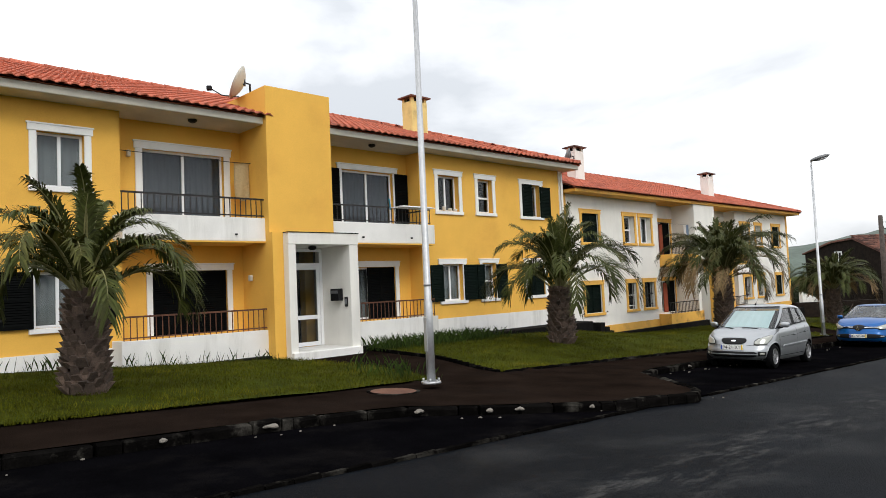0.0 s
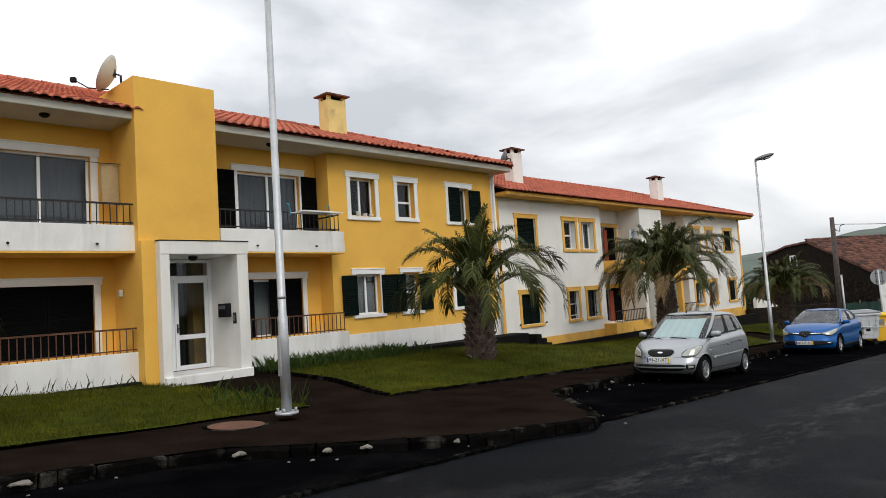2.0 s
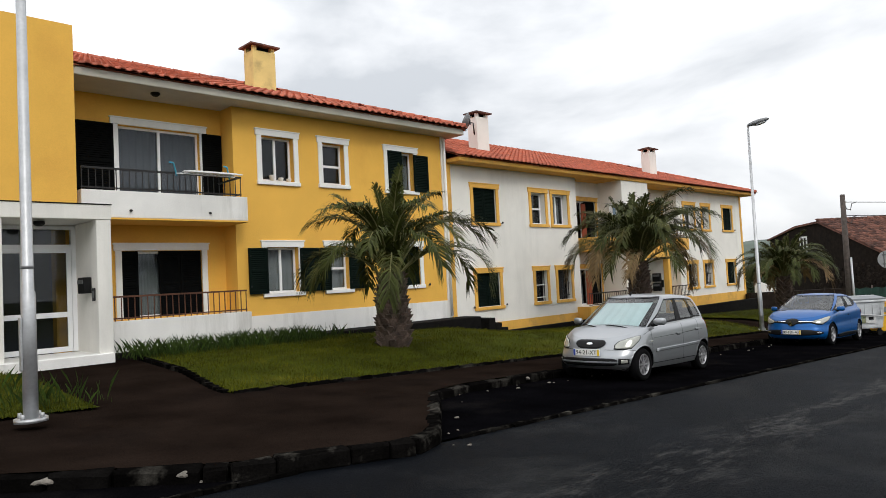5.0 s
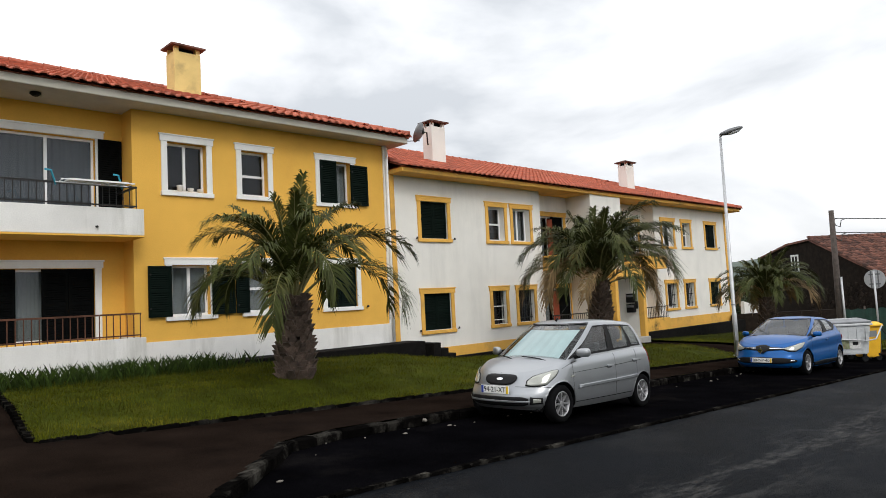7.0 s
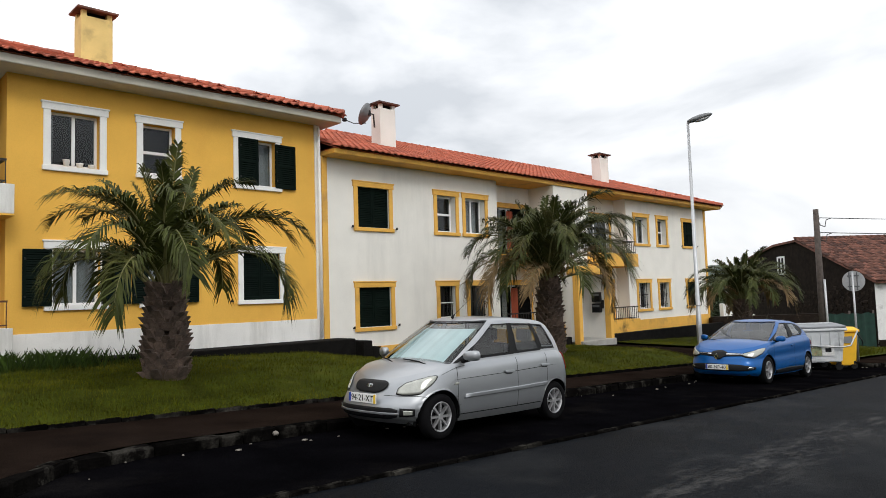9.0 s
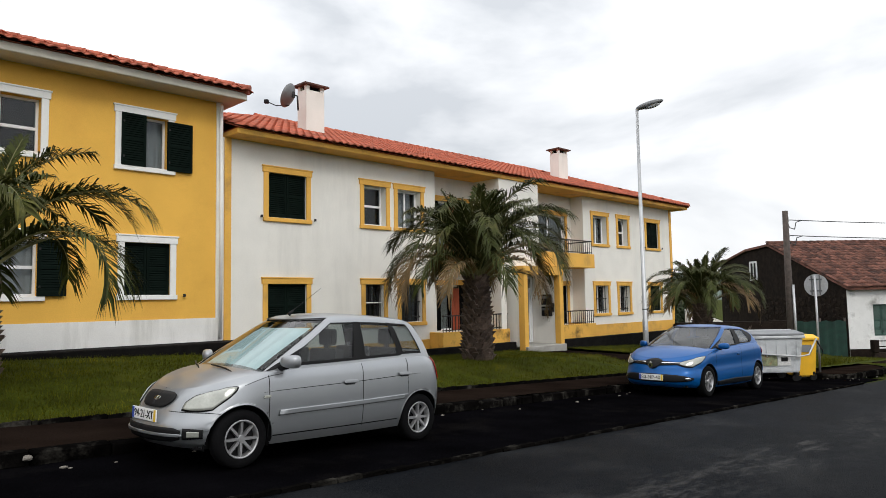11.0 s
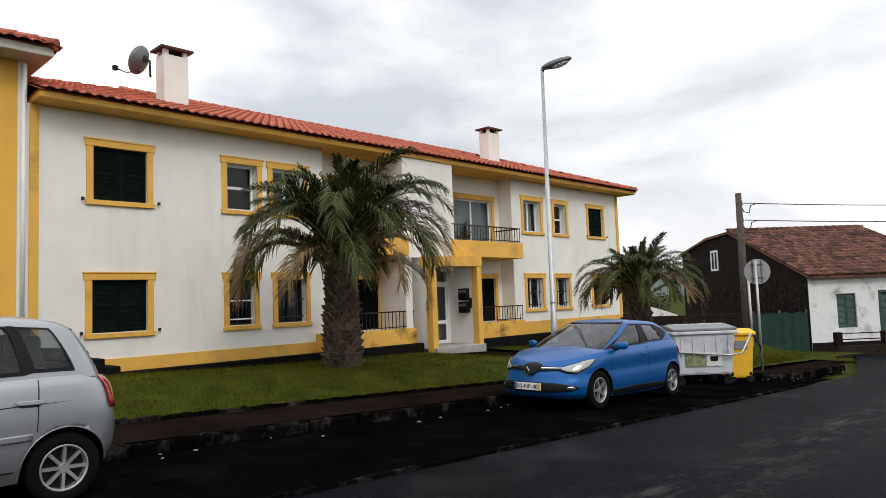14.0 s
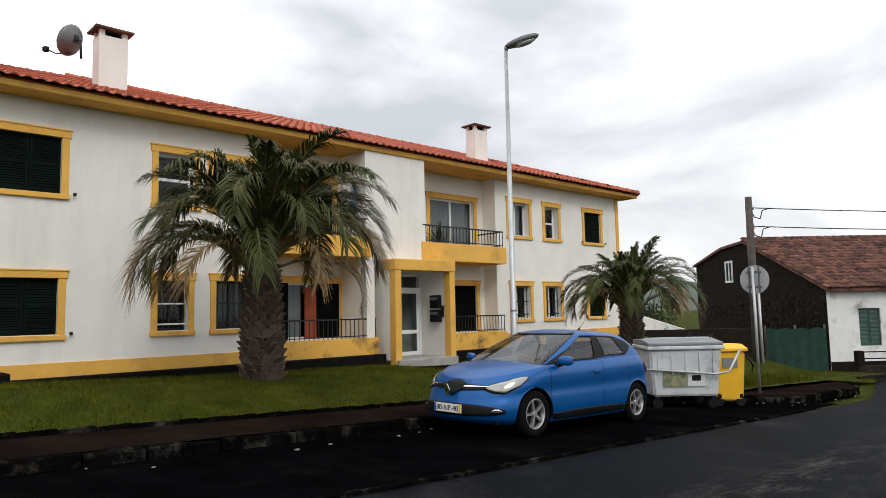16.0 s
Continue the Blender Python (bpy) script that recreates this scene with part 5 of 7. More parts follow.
def wheel(car, x, y, r, width, spokes, rim_mat):
    """Tyre, rim, spokes; y is the wheel's middle, its face looks away from the car."""
    side = 1 if y > 0 else -1
    w = new("wheel")
    w.parent, w.location = car, (x, y, r)
    prof = [(r * 0.66, -0.42), (r * 0.74, -0.5), (r * 0.93, -0.48), (r, -0.32), (r, 0.32), (r * 0.93, 0.48), (r * 0.74, 0.5), (r * 0.66, 0.42)]
    bm = bmesh.new()
    n = 28
    rings = [[bm.verts.new((rr * math.cos(2 * math.pi * k / n), yy * width, rr * math.sin(2 * math.pi * k / n))) for rr, yy in prof] for k in range(n)]
    for k in range(n):
        a, b = rings[k], rings[(k + 1) % n]
        for i in range(len(prof) - 1):
            bm.faces.new((a[i], a[i + 1], b[i + 1], b[i])).smooth = True
    part("tyre", bm, M_TYRE, w)
    bm = bmesh.new()
    prof = [(r * 0.68, 0.40), (r * 0.64, 0.46), (r * 0.60, 0.40), (r * 0.58, 0.0)]
    rings = [[bm.verts.new((rr * math.cos(2 * math.pi * k / n), side * yy * width, rr * math.sin(2 * math.pi * k / n))) for rr, yy in prof] for k in range(n)]
    for k in range(n):
        a, b = rings[k], rings[(k + 1) % n]
        for i in range(3):
            bm.faces.new((a[i], a[i + 1], b[i + 1], b[i])).smooth = True
    rim = part("rim", bm, rim_mat, w)
    bm = bmesh.new()
    tube(bm, [(0, side * width * 0.02, 0), (0, side * width * 0.06, 0)], r * 0.6, 24)
    part("brake_disc", bm, M_DARKPL, rim)
    bm = bmesh.new()
    tube(bm, [(0, side * width * 0.1, 0), (0, side * width * 0.40, 0)], [r * 0.16, r * 0.13], 12)
    part("hub", bm, rim_mat, rim)
    for k in range(spokes):
        a = 2 * math.pi * k / spokes
        bm = bmesh.new()
        c, s = math.cos(a), math.sin(a)
        t = Vector((-s, 0, c))
        d = Vector((c, 0, s))
        v = []
        for rr, hw, yy in ((r * 0.12, r * 0.05, 0.36), (r * 0.63, r * (0.24 / spokes + 0.012), 0.40)):
            for yo in (0, -0.22):
                for sg_ in (-1, 1):
                    v.append(bm.verts.new(d * rr + t * hw * sg_ + Vector((0, side * width * (yy + yo), 0))))
        for f in ((0, 1, 5, 4), (2, 3, 7, 6), (0, 2, 6, 4), (1, 3, 7, 5)):
            bm.faces.new([v[i] for i in f])
        part("spoke", bm, rim_mat, rim)


def plate_text(parent, text, x, z, size, mat):
    """Raised characters on a number plate facing forward."""
    cu = bpy.data.curves.new("plate_text", "FONT")
    cu.body, cu.size, cu.align_x, cu.align_y, cu.extrude = text, size, "CENTER", "CENTER", 0.002
    tmp = bpy.data.objects.new("plate_text", cu)
    me = bpy.data.meshes.new_from_object(tmp)
    bpy.data.objects.remove(tmp)
    me.materials.append(mat)
    ob = new("plate_characters", me)
    ob.parent = parent
    ob.matrix_basis = Matrix.Translation((x, 0, z)) @ Euler((radians(90), 0, radians(90))).to_matrix().to_4x4()


def build_car(name, label, spec, m):
    car = tagged(new(name), label, "car", "parked cars")
    car.matrix_basis = m
    lower, cabin = spec["lower"], spec["cabin"]
    L, r = spec["length"], spec["wheel_r"]
    R = r + 0.05
    paint = spec["paint"]
    bm = bmesh.new()
    # flanks, nose and tail, with the wheel openings cut out
    us = [k * k * (3 - 2 * k) for k in steps(0, 1, 52)] + steps(1, 1.5, 56)[1:] + steps(1.5, 2, 56)[1:] + [2 + k * k * (3 - 2 * k) for k in steps(0, 1, 44)][1:]
    ts = steps(0, 0.9, 40) + [0.925, 0.95, 0.97, 0.985, 1.0]

    def arch(p):
        for wx in spec["axles"]:
            dx, dz = p.x - wx, p.z - r
            q = math.hypot(dx, dz)
            if abs(q - R) < 0.017 and q > 0.05 and p.y > 0.3:
                p.x, p.z = wx + dx * R / q, r + dz * R / q
        return p
    grid = [[bm.verts.new(arch(lower.point(u, t))) for t in ts] for u in us]
    for a, b in zip(grid, grid[1:]):
        for k in range(len(ts) - 1):
            q = (a[k], b[k], b[k + 1], a[k + 1])
            c = sum((v.co for v in q), Vector()) / 4
            if c.y > 0.3 and any(math.hypot(c.x - wx, c.z - r) < R - 0.002 for wx in spec["axles"]):
                continue
            bm.faces.new(q).smooth = True
    # bonnet, shoulders and tail shelf
    ss = (1.0, 0.985, 0.96, 0.92, 0.86, 0.78, 0.68, 0.55, 0.4, 0.2, 0.0)
    deck = []
    for i, u in enumerate(us):
        e = lower.point(u, 1.0)
        near = min(1.0, max(0.0, (lower.level(1.0)[0] - e.x) / 0.5))
        crown = spec["crown"] * (1 - (1 - near) ** 2)
        deck.append([grid[i][-1]] + [bm.verts.new((e.x, e.y * s, e.z + crown * (1 - s ** 3) + 0.012 * (1 - s) * near)) for s in ss[1:]])
    for a, b in zip(deck, deck[1:]):
        for k in range(len(ss) - 1):
            x = (a[k].co.x + b[k].co.x) / 2
            if spec["tail_shelf"] < x < spec["cowl"] - 0.12 and ss[k] < 0.87:
                continue
            bm.faces.new((a[k], b[k], b[k + 1], a[k + 1])).smooth = True
    # cabin with its window openings, and the roof
    wins = spec["windows"]
    cu = sorted({*steps(0, 1, 16), *steps(1, 1.5, 12), *steps(1.5, 2, 12), *steps(2, 3, 14), *[w[k] for w in wins for k in (1, 2)]})
    ct = sorted({*steps(0, 1, 16), 0.93, 0.97, *[w[k] for w in wins for k in (3, 4)]})
    cg = [[bm.verts.new(cabin.point(u, t)) for t in ct] for u in cu]
    for i in range(len(cu) - 1):
        for k in range(len(ct) - 1):
            u, t = (cu[i] + cu[i + 1]) / 2, (ct[k] + ct[k + 1]) / 2
            if not any(w[1] < u < w[2] and w[3] < t < w[4] for w in wins):
                bm.faces.new((cg[i][k], cg[i + 1][k], cg[i + 1][k + 1], cg[i][k + 1])).smooth = True
    rows = []
    for i, u in enumerate(cu):
        e = cg[i][-1].co.copy()
        ramp = math.sin(math.pi / 2 * min(1, max(0, min(cabin.level(1)[0] - e.x, e.x - cabin.level(1)[1]) / 0.3)))
        rows.append([cg[i][-1]] + [bm.verts.new((e.x, e.y * s, e.z + 0.03 * (1 - s * s) * ramp)) for s in (0.93, 0.8, 0.6, 0.3, 0.0)])
    for a, b in zip(rows, rows[1:]):
        for k in range(5):
            bm.faces.new((a[k], b[k], b[k + 1], a[k + 1])).smooth = True
    mirrored(bm)
    bmesh.ops.remove_doubles(bm, verts=bm.verts, dist=0.0006)
    bmesh.ops.dissolve_degenerate(bm, edges=bm.edges, dist=1e-5)
    bmesh.ops.delete(bm, geom=[v for v in bm.verts if not v.link_faces], context="VERTS")
    body = part("body", bm, paint, car)
    # panes with black rubber seals
    for nm, u0, u1, t0, t1 in wins:
        whole = u0 == 0 or u1 == 3
        for side in (1,) if whole else (1, -1):
            bm = cabin.panel((("u", u0, t0, t1), ("u", u1, t0, t1)), -0.004, nu=12, nt=8, levels=True, side=side)
            pane = part(nm, mirrored(bm) if whole else bm, M_CARGLASS, car)
            pane.visible_shadow = False
            du, dt = (0.02, 0.018) if whole else (0.012, 0.03)
            for a, b, c, d in ((u0, u1, t0 - 0.03, t0 + dt), (u0, u1, t1 - dt, t1)):
                bm = cabin.panel((("u", a, c, d), ("u", b, c, d)), 0.007, nu=12, nt=4, levels=True, side=side)
                part("seal", mirrored(bm) if whole else bm, M_DARKPL, pane)
            for a, b in ((u0, u0 + du), (u1 - du, u1)):
                if 0 < a and b < 3:
                    for s_ in (1, -1) if whole else (side,):
                        part("seal", cabin.panel((("u", a, t0, t1), ("u", b, t0, t1)), 0.007, nu=4, nt=10, levels=True, side=s_), M_DARKPL, pane)
    for rows in spec["pillars"]:
        for side in (1, -1):
            part("pillar_trim", cabin.panel(rows, 0.004, levels=True, side=side), M_DARKPL, car)
    # lamps, grilles, mouldings, seams and painted shade lines on the skin
    for nm, mat, off, thick, whole, rows in spec["skin"]:
        for side in (1,) if whole else (1, -1):
            bm = lower.panel(rows, off, thick, side=side)
            part(nm, mirrored(bm) if whole else bm, mat, car)
    for x, foot_z, top in spec["seams"]:
        for side in (1, -1):
            bm = bmesh.new()
            last = None
            for z in steps(foot_z, top, 16):
                t = lower.level_at(lower.u_of("x", x), z)
                pair = [bm.verts.new(lower.lifted(lower.u_of("x", x + d, t), t, 0.0025)) for d in (0.004, -0.004)]
                if last:
                    bm.faces.new((last[0], last[1], pair[1], pair[0]))
                last = pair
            part("door_seam", bm if side > 0 else flip(bm), M_DARKPL, body)
    for x, z in spec["handles"]:
        for side in (1, -1):
            # flat dark patch that paints the shade of the hollow behind the handle
            h = part("handle_recess", lower.panel((("x", x + 0.085, z - 0.01, z + 0.005), ("x", x + 0.06, z - 0.024, z + 0.01), ("x", x - 0.06, z - 0.024, z + 0.01), ("x", x - 0.085, z - 0.01, z + 0.005)), 0.002, side=side), M_SEAT, body)
            part("door_handle", lower.panel((("x", x + 0.10, z + 0.002, z + 0.02), ("x", x + 0.07, z - 0.006, z + 0.028), ("x", x - 0.07, z - 0.006, z + 0.028), ("x", x - 0.10, z + 0.002, z + 0.02)), 0.016, -0.012, side=side), paint, h)
    # underside, wheel housings and wheels
    w0 = lower.level(0.4)[2]
    under = boxes((-L / 2 + 0.2, L / 2 - 0.25, -w0 * 0.72, w0 * 0.72, 0.19, 0.42))
    box(under, spec["axles"][1] + R, spec["axles"][0] - R, -w0 * 0.87, w0 * 0.87, 0.20, 0.3)
    part("underbody", under, M_DARKPL, car)
    for wx in spec["axles"]:
        for side in (1, -1):
            arc = [math.pi * k / 24 * 1.2 - 0.31 for k in range(25)]
            rim_pts = [(wx + R * math.cos(a), r + R * math.sin(a)) for a in arc]
            edge = []
            for x, z in rim_pts:
                u = lower.u_of("x", x)
                edge.append(lower.point(u, lower.level_at(u, z)).y)
            hs = bmesh.new()
            a0 = [hs.verts.new((x, side * (y - 0.004), z)) for (x, z), y in zip(rim_pts, edge)]
            a1 = [hs.verts.new((x, side * w0 * 0.6, z)) for x, z in rim_pts]
            for k in range(24):
                hs.faces.new((a0[k], a0[k + 1], a1[k + 1], a1[k]))
            hs.faces.new(a1)
            part("wheel_arch", hs, M_DARKPL, car)
            lip = bmesh.new()
            tube(lip, [(x, side * (y - 0.004), z) for (x, z), y in zip(rim_pts[2:-2], edge[2:-2])], 0.007, 6)
            part("arch_lip", lip, paint, car)
            wheel(car, wx, side * (w0 - 0.115), r, 0.175, spec["spokes"], spec["rims"])
    # wing mirrors
    for side in (1, -1):
        mx, my, mz = spec["mirror"]
        mir = bmesh.new()
        bmesh.ops.create_uvsphere(mir, u_segments=20, v_segments=14, radius=1)
        for v in mir.verts:
            c = v.co
            q = (abs(c.x) ** 3 + abs(c.y) ** 3 + abs(c.z) ** 3) ** (1 / 3)
            c = c / q
            v.co = Vector((mx + 0.07 * max(c.x, -0.45) - 0.03 * c.y, side * (my + 0.098 * c.y), mz + 0.064 * c.z * (1 + 0.12 * c.y)))
        for f in mir.faces:
            f.smooth = True
        mo = part("wing_mirror", mir, paint, car)
        ft = bmesh.new()
        tube(ft, [(mx + 0.04, side * (my - 0.18), mz - 0.07), (mx + 0.01, side * (my - 0.04), mz - 0.045)], [0.04, 0.03], 8)
        part("mirror_foot", ft, M_DARKPL, mo)
    # seats, steering wheel and dashboard behind the glass
    bl = lower.curve(lower.high, 0)
    for sx in (0.05, -0.85):
        for sy in (-0.33, 0.33):
            bm = bmesh.new()
            box(bm, sx - 0.28, sx - 0.14, sy - 0.24, sy + 0.24, 0.4, bl + 0.16)
            box(bm, sx - 0.27, sx - 0.18, sy - 0.12, sy + 0.12, bl + 0.20, bl + 0.38)
            box(bm, sx - 0.24, sx - 0.21, sy - 0.05, sy + 0.05, bl + 0.14, bl + 0.22)
            part("seat", bevel(bm, 0.045, 2), M_SEAT, car)
    part("dashboard", bevel(boxes((0.5, spec["cowl"] - 0.1, -0.6, 0.6, 0.5, bl - 0.05)), 0.04, 2), M_SEAT, car)
    part("floor_pan", boxes((-L / 2 + 0.3, L / 2 - 0.6, -0.6, 0.6, 0.3, 0.42)), M_SEAT, car)
    # number plate
    px, pz = spec["plate"]
    pl = part("number_plate", bevel(boxes((px, px + 0.012, -0.26, 0.26, pz - 0.057, pz + 0.057)), 0.003), M_PLATE, car, "white plate with black characters")
    part("plate_band", boxes((px + 0.012, px + 0.014, 0.215, 0.255, pz - 0.054, pz + 0.054)), M_PLATEY, pl)
    part("plate_band", boxes((px + 0.012, px + 0.014, -0.255, -0.215, pz - 0.054, pz + 0.054)), M_PLATEB, pl)
    plate_text(pl, spec["number"], px + 0.014, pz - 0.003, 0.105, M_DARKPL)
    ax, az, al = spec["aerial"]
    bm = bmesh.new()
    tube(bm, [(ax + 0.02, 0, az), (ax - 0.02, 0, az + 0.035), (ax - 0.05, 0, az + 0.06), (ax - al, 0, az + 0.06 + al * 0.62)], [0.022, 0.014, 0.004, 0.002], 6)
    part("aerial", bm, M_DARKPL, car)
    for y0, y1 in ((-0.1, -0.55), (0.45, 0.0)):
        bm = bmesh.new()
        pts = []
        for s, t in ((0.0, 0.0), (0.3, 0.05), (0.65, 0.075), (1.0, 0.09)):
            y = y0 + (y1 - y0) * s
            p = cabin.point(cabin.u_of("y", min(abs(y), 0.64), t), t)
            pts.append((p.x + 0.02, y, p.z + 0.025))
        tube(bm, pts, 0.009, 5)
        part("wiper", bm, M_DARKPL, car)
    return car


def door_rows(a, b, lo_a, lo_b, h):
    return (("x", a, lo_a, lo_a + h), ("x", b, lo_b, lo_b + h))


SILVER = dict(
    length=3.5, wheel_r=0.275, axles=(1.13, -1.24), spokes=8, rims=M_ALLOY, paint=M_SILVER, number="94-21-XT", plate=(1.742, 0.495), aerial=(0.12, 1.475, 0.42),
    crown=0.05, cowl=1.02, tail_shelf=-1.5, mirror=(0.66, 0.84, 0.995),
    lower=Layers([(0, 1.66, -1.66, 0.735), (0.12, 1.735, -1.73, 0.775), (0.3, 1.755, -1.75, 0.795), (0.45, 1.745, -1.75, 0.797), (0.6, 1.70, -1.735, 0.797), (0.8, 1.64, -1.70, 0.787),
                  (0.92, 1.585, -1.66, 0.772), (1.0, 1.51, -1.60, 0.735)],
                 [(-1.75, 0.3), (-1.4, 0.23), (-0.8, 0.2), (0.9, 0.19), (1.4, 0.2), (1.75, 0.22)],
                 [(-1.75, 0.99), (-1.4, 1.0), (-0.9, 0.985), (0.0, 0.935), (0.6, 0.905), (1.0, 0.875), (1.3, 0.80), (1.55, 0.715), (1.75, 0.66)], 0.75, 0.45, -0.33, 2.5, 3.2),
    cabin=Layers([(0, 1.13, -1.60, 0.725), (0.3, 0.86, -1.55, 0.697), (0.6, 0.58, -1.48, 0.655), (0.85, 0.345, -1.40, 0.61), (0.95, 0.24, -1.33, 0.575), (1.0, 0.15, -1.26, 0.525)],
                 [(-1.75, 0.97), (-1.4, 0.98), (-0.9, 0.965), (0.0, 0.915), (0.6, 0.89), (1.0, 0.87), (1.2, 0.85)],
                 [(-1.6, 1.37), (-1.3, 1.425), (-0.6, 1.468), (0.0, 1.462), (0.3, 1.44), (1.2, 1.40)], 0.40, 0.26, -0.33, 2.5, 3.0),
    windows=[("windscreen", 0, 0.76, 0.03, 0.955), ("side_window", 0.93, 1.46, 0.12, 0.86), ("side_window", 1.53, 1.805, 0.12, 0.86), ("side_window", 1.83, 1.99, 0.15, 0.86), ("rear_window", 2.4, 3, 0.2, 0.88)],
    pillars=[(("u", 1.46, 0.09, 0.87), ("u", 1.54, 0.09, 0.87)), (("u", 1.80, 0.09, 0.87), ("u", 1.832, 0.12, 0.87)), (("u", 0.80, 0.03, 0.06), ("u", 0.90, 0.05, 0.36), ("u", 0.96, 0.09, 0.5))],
    skin=[("grille", M_DARKPL, 0.006, -0.012, True, (("y", 0, 0.553, 0.70), ("y", 0.15, 0.555, 0.70), ("y", 0.23, 0.575, 0.698), ("y", 0.28, 0.61, 0.685), ("y", 0.295, 0.64, 0.66))),
          ("badge", M_CHROME, 0.012, -0.008, True, (("y", 0, 0.61, 0.65), ("y", 0.045, 0.615, 0.645), ("y", 0.06, 0.628, 0.632))),
          ("headlight", M_HEAD, 0.008, -0.012, False, (("y", 0.46, 0.56, 0.61), ("y", 0.52, 0.552, 0.675), ("y", 0.61, 0.552, 0.715), ("y", 0.68, 0.565, 0.74), ("x", 1.42, 0.60, 0.752), ("x", 1.34, 0.68, 0.762), ("x", 1.31, 0.735, 0.755))),
          ("headlight_rim", M_DARKPL, 0.004, -0.006, False, (("y", 0.448, 0.55, 0.62), ("y", 0.51, 0.542, 0.687), ("y", 0.61, 0.542, 0.726), ("y", 0.68, 0.555, 0.75), ("x", 1.42, 0.588, 0.762), ("x", 1.33, 0.67, 0.772), ("x", 1.295, 0.725, 0.765))),
          ("lower_intake", M_DARKPL, 0.005, -0.01, True, (("y", 0, 0.275, 0.40), ("y", 0.45, 0.28, 0.40), ("y", 0.52, 0.30, 0.38))),
          ("intake_bar", M_SILVER, 0.016, -0.012, True, (("y", 0, 0.325, 0.35), ("y", 0.52, 0.325, 0.35), ("y", 0.54, 0.332, 0.344))),
          ("fog_surround", M_DARKPL, 0.005, -0.01, False, (("y", 0.54, 0.30, 0.40), ("y", 0.67, 0.31, 0.39))),
          ("fog_lamp", M_HEAD, 0.012, -0.01, False, (("y", 0.575, 0.32, 0.375), ("y", 0.65, 0.325, 0.37))),
          ("bumper_seam", M_DARKPL, 0.0025, 0, False, (("y", 0.30, 0.535, 0.541), ("y", 0.66, 0.532, 0.538), ("x", 1.36, 0.52, 0.526))),
          ("bonnet_seam", M_DARKPL, 0.003, 0, False, (("x", 1.24, 0.772, 0.778), ("x", 1.0, 0.855, 0.861), ("x", 0.86, 0.87, 0.876))),
          ("side_moulding", M_SILVER, 0.018, -0.016, False, door_rows(0.74, -0.98, 0.475, 0.525, 0.05)),
          # black strips drawn as the shade under the moulding and along the crease
          ("moulding_shadow", M_DARKPL, 0.004, 0, False, door_rows(0.74, -0.98, 0.467, 0.517, 0.01)),
          ("crease_line", M_DARKPL, 0.002, 0, False, (("x", 1.0, 0.70, 0.701), ("x", 0.8, 0.71, 0.716), ("x", -1.0, 0.785, 0.793), ("x", -1.3, 0.80, 0.801))),
          ("sill_trim", M_DARKPL, 0.003, 0, False, door_rows(0.80, -0.88, 0.272, 0.29, 0.012)),
          ("side_repeater", M_HEAD, 0.008, -0.006, False, door_rows(0.98, 0.90, 0.645, 0.648, 0.028)),
          ("tail_light", M_TAIL, 0.008, -0.01, False, (("x", -1.60, 0.72, 0.97), ("x", -1.68, 0.70, 0.97), ("x", -1.735, 0.70, 0.95)))],
    seams=[(0.86, 0.27, 0.87), (-0.33, 0.27, 0.94), (-1.02, 0.58, 0.97)], handles=[(-0.13, 0.745), (-0.98, 0.795)])
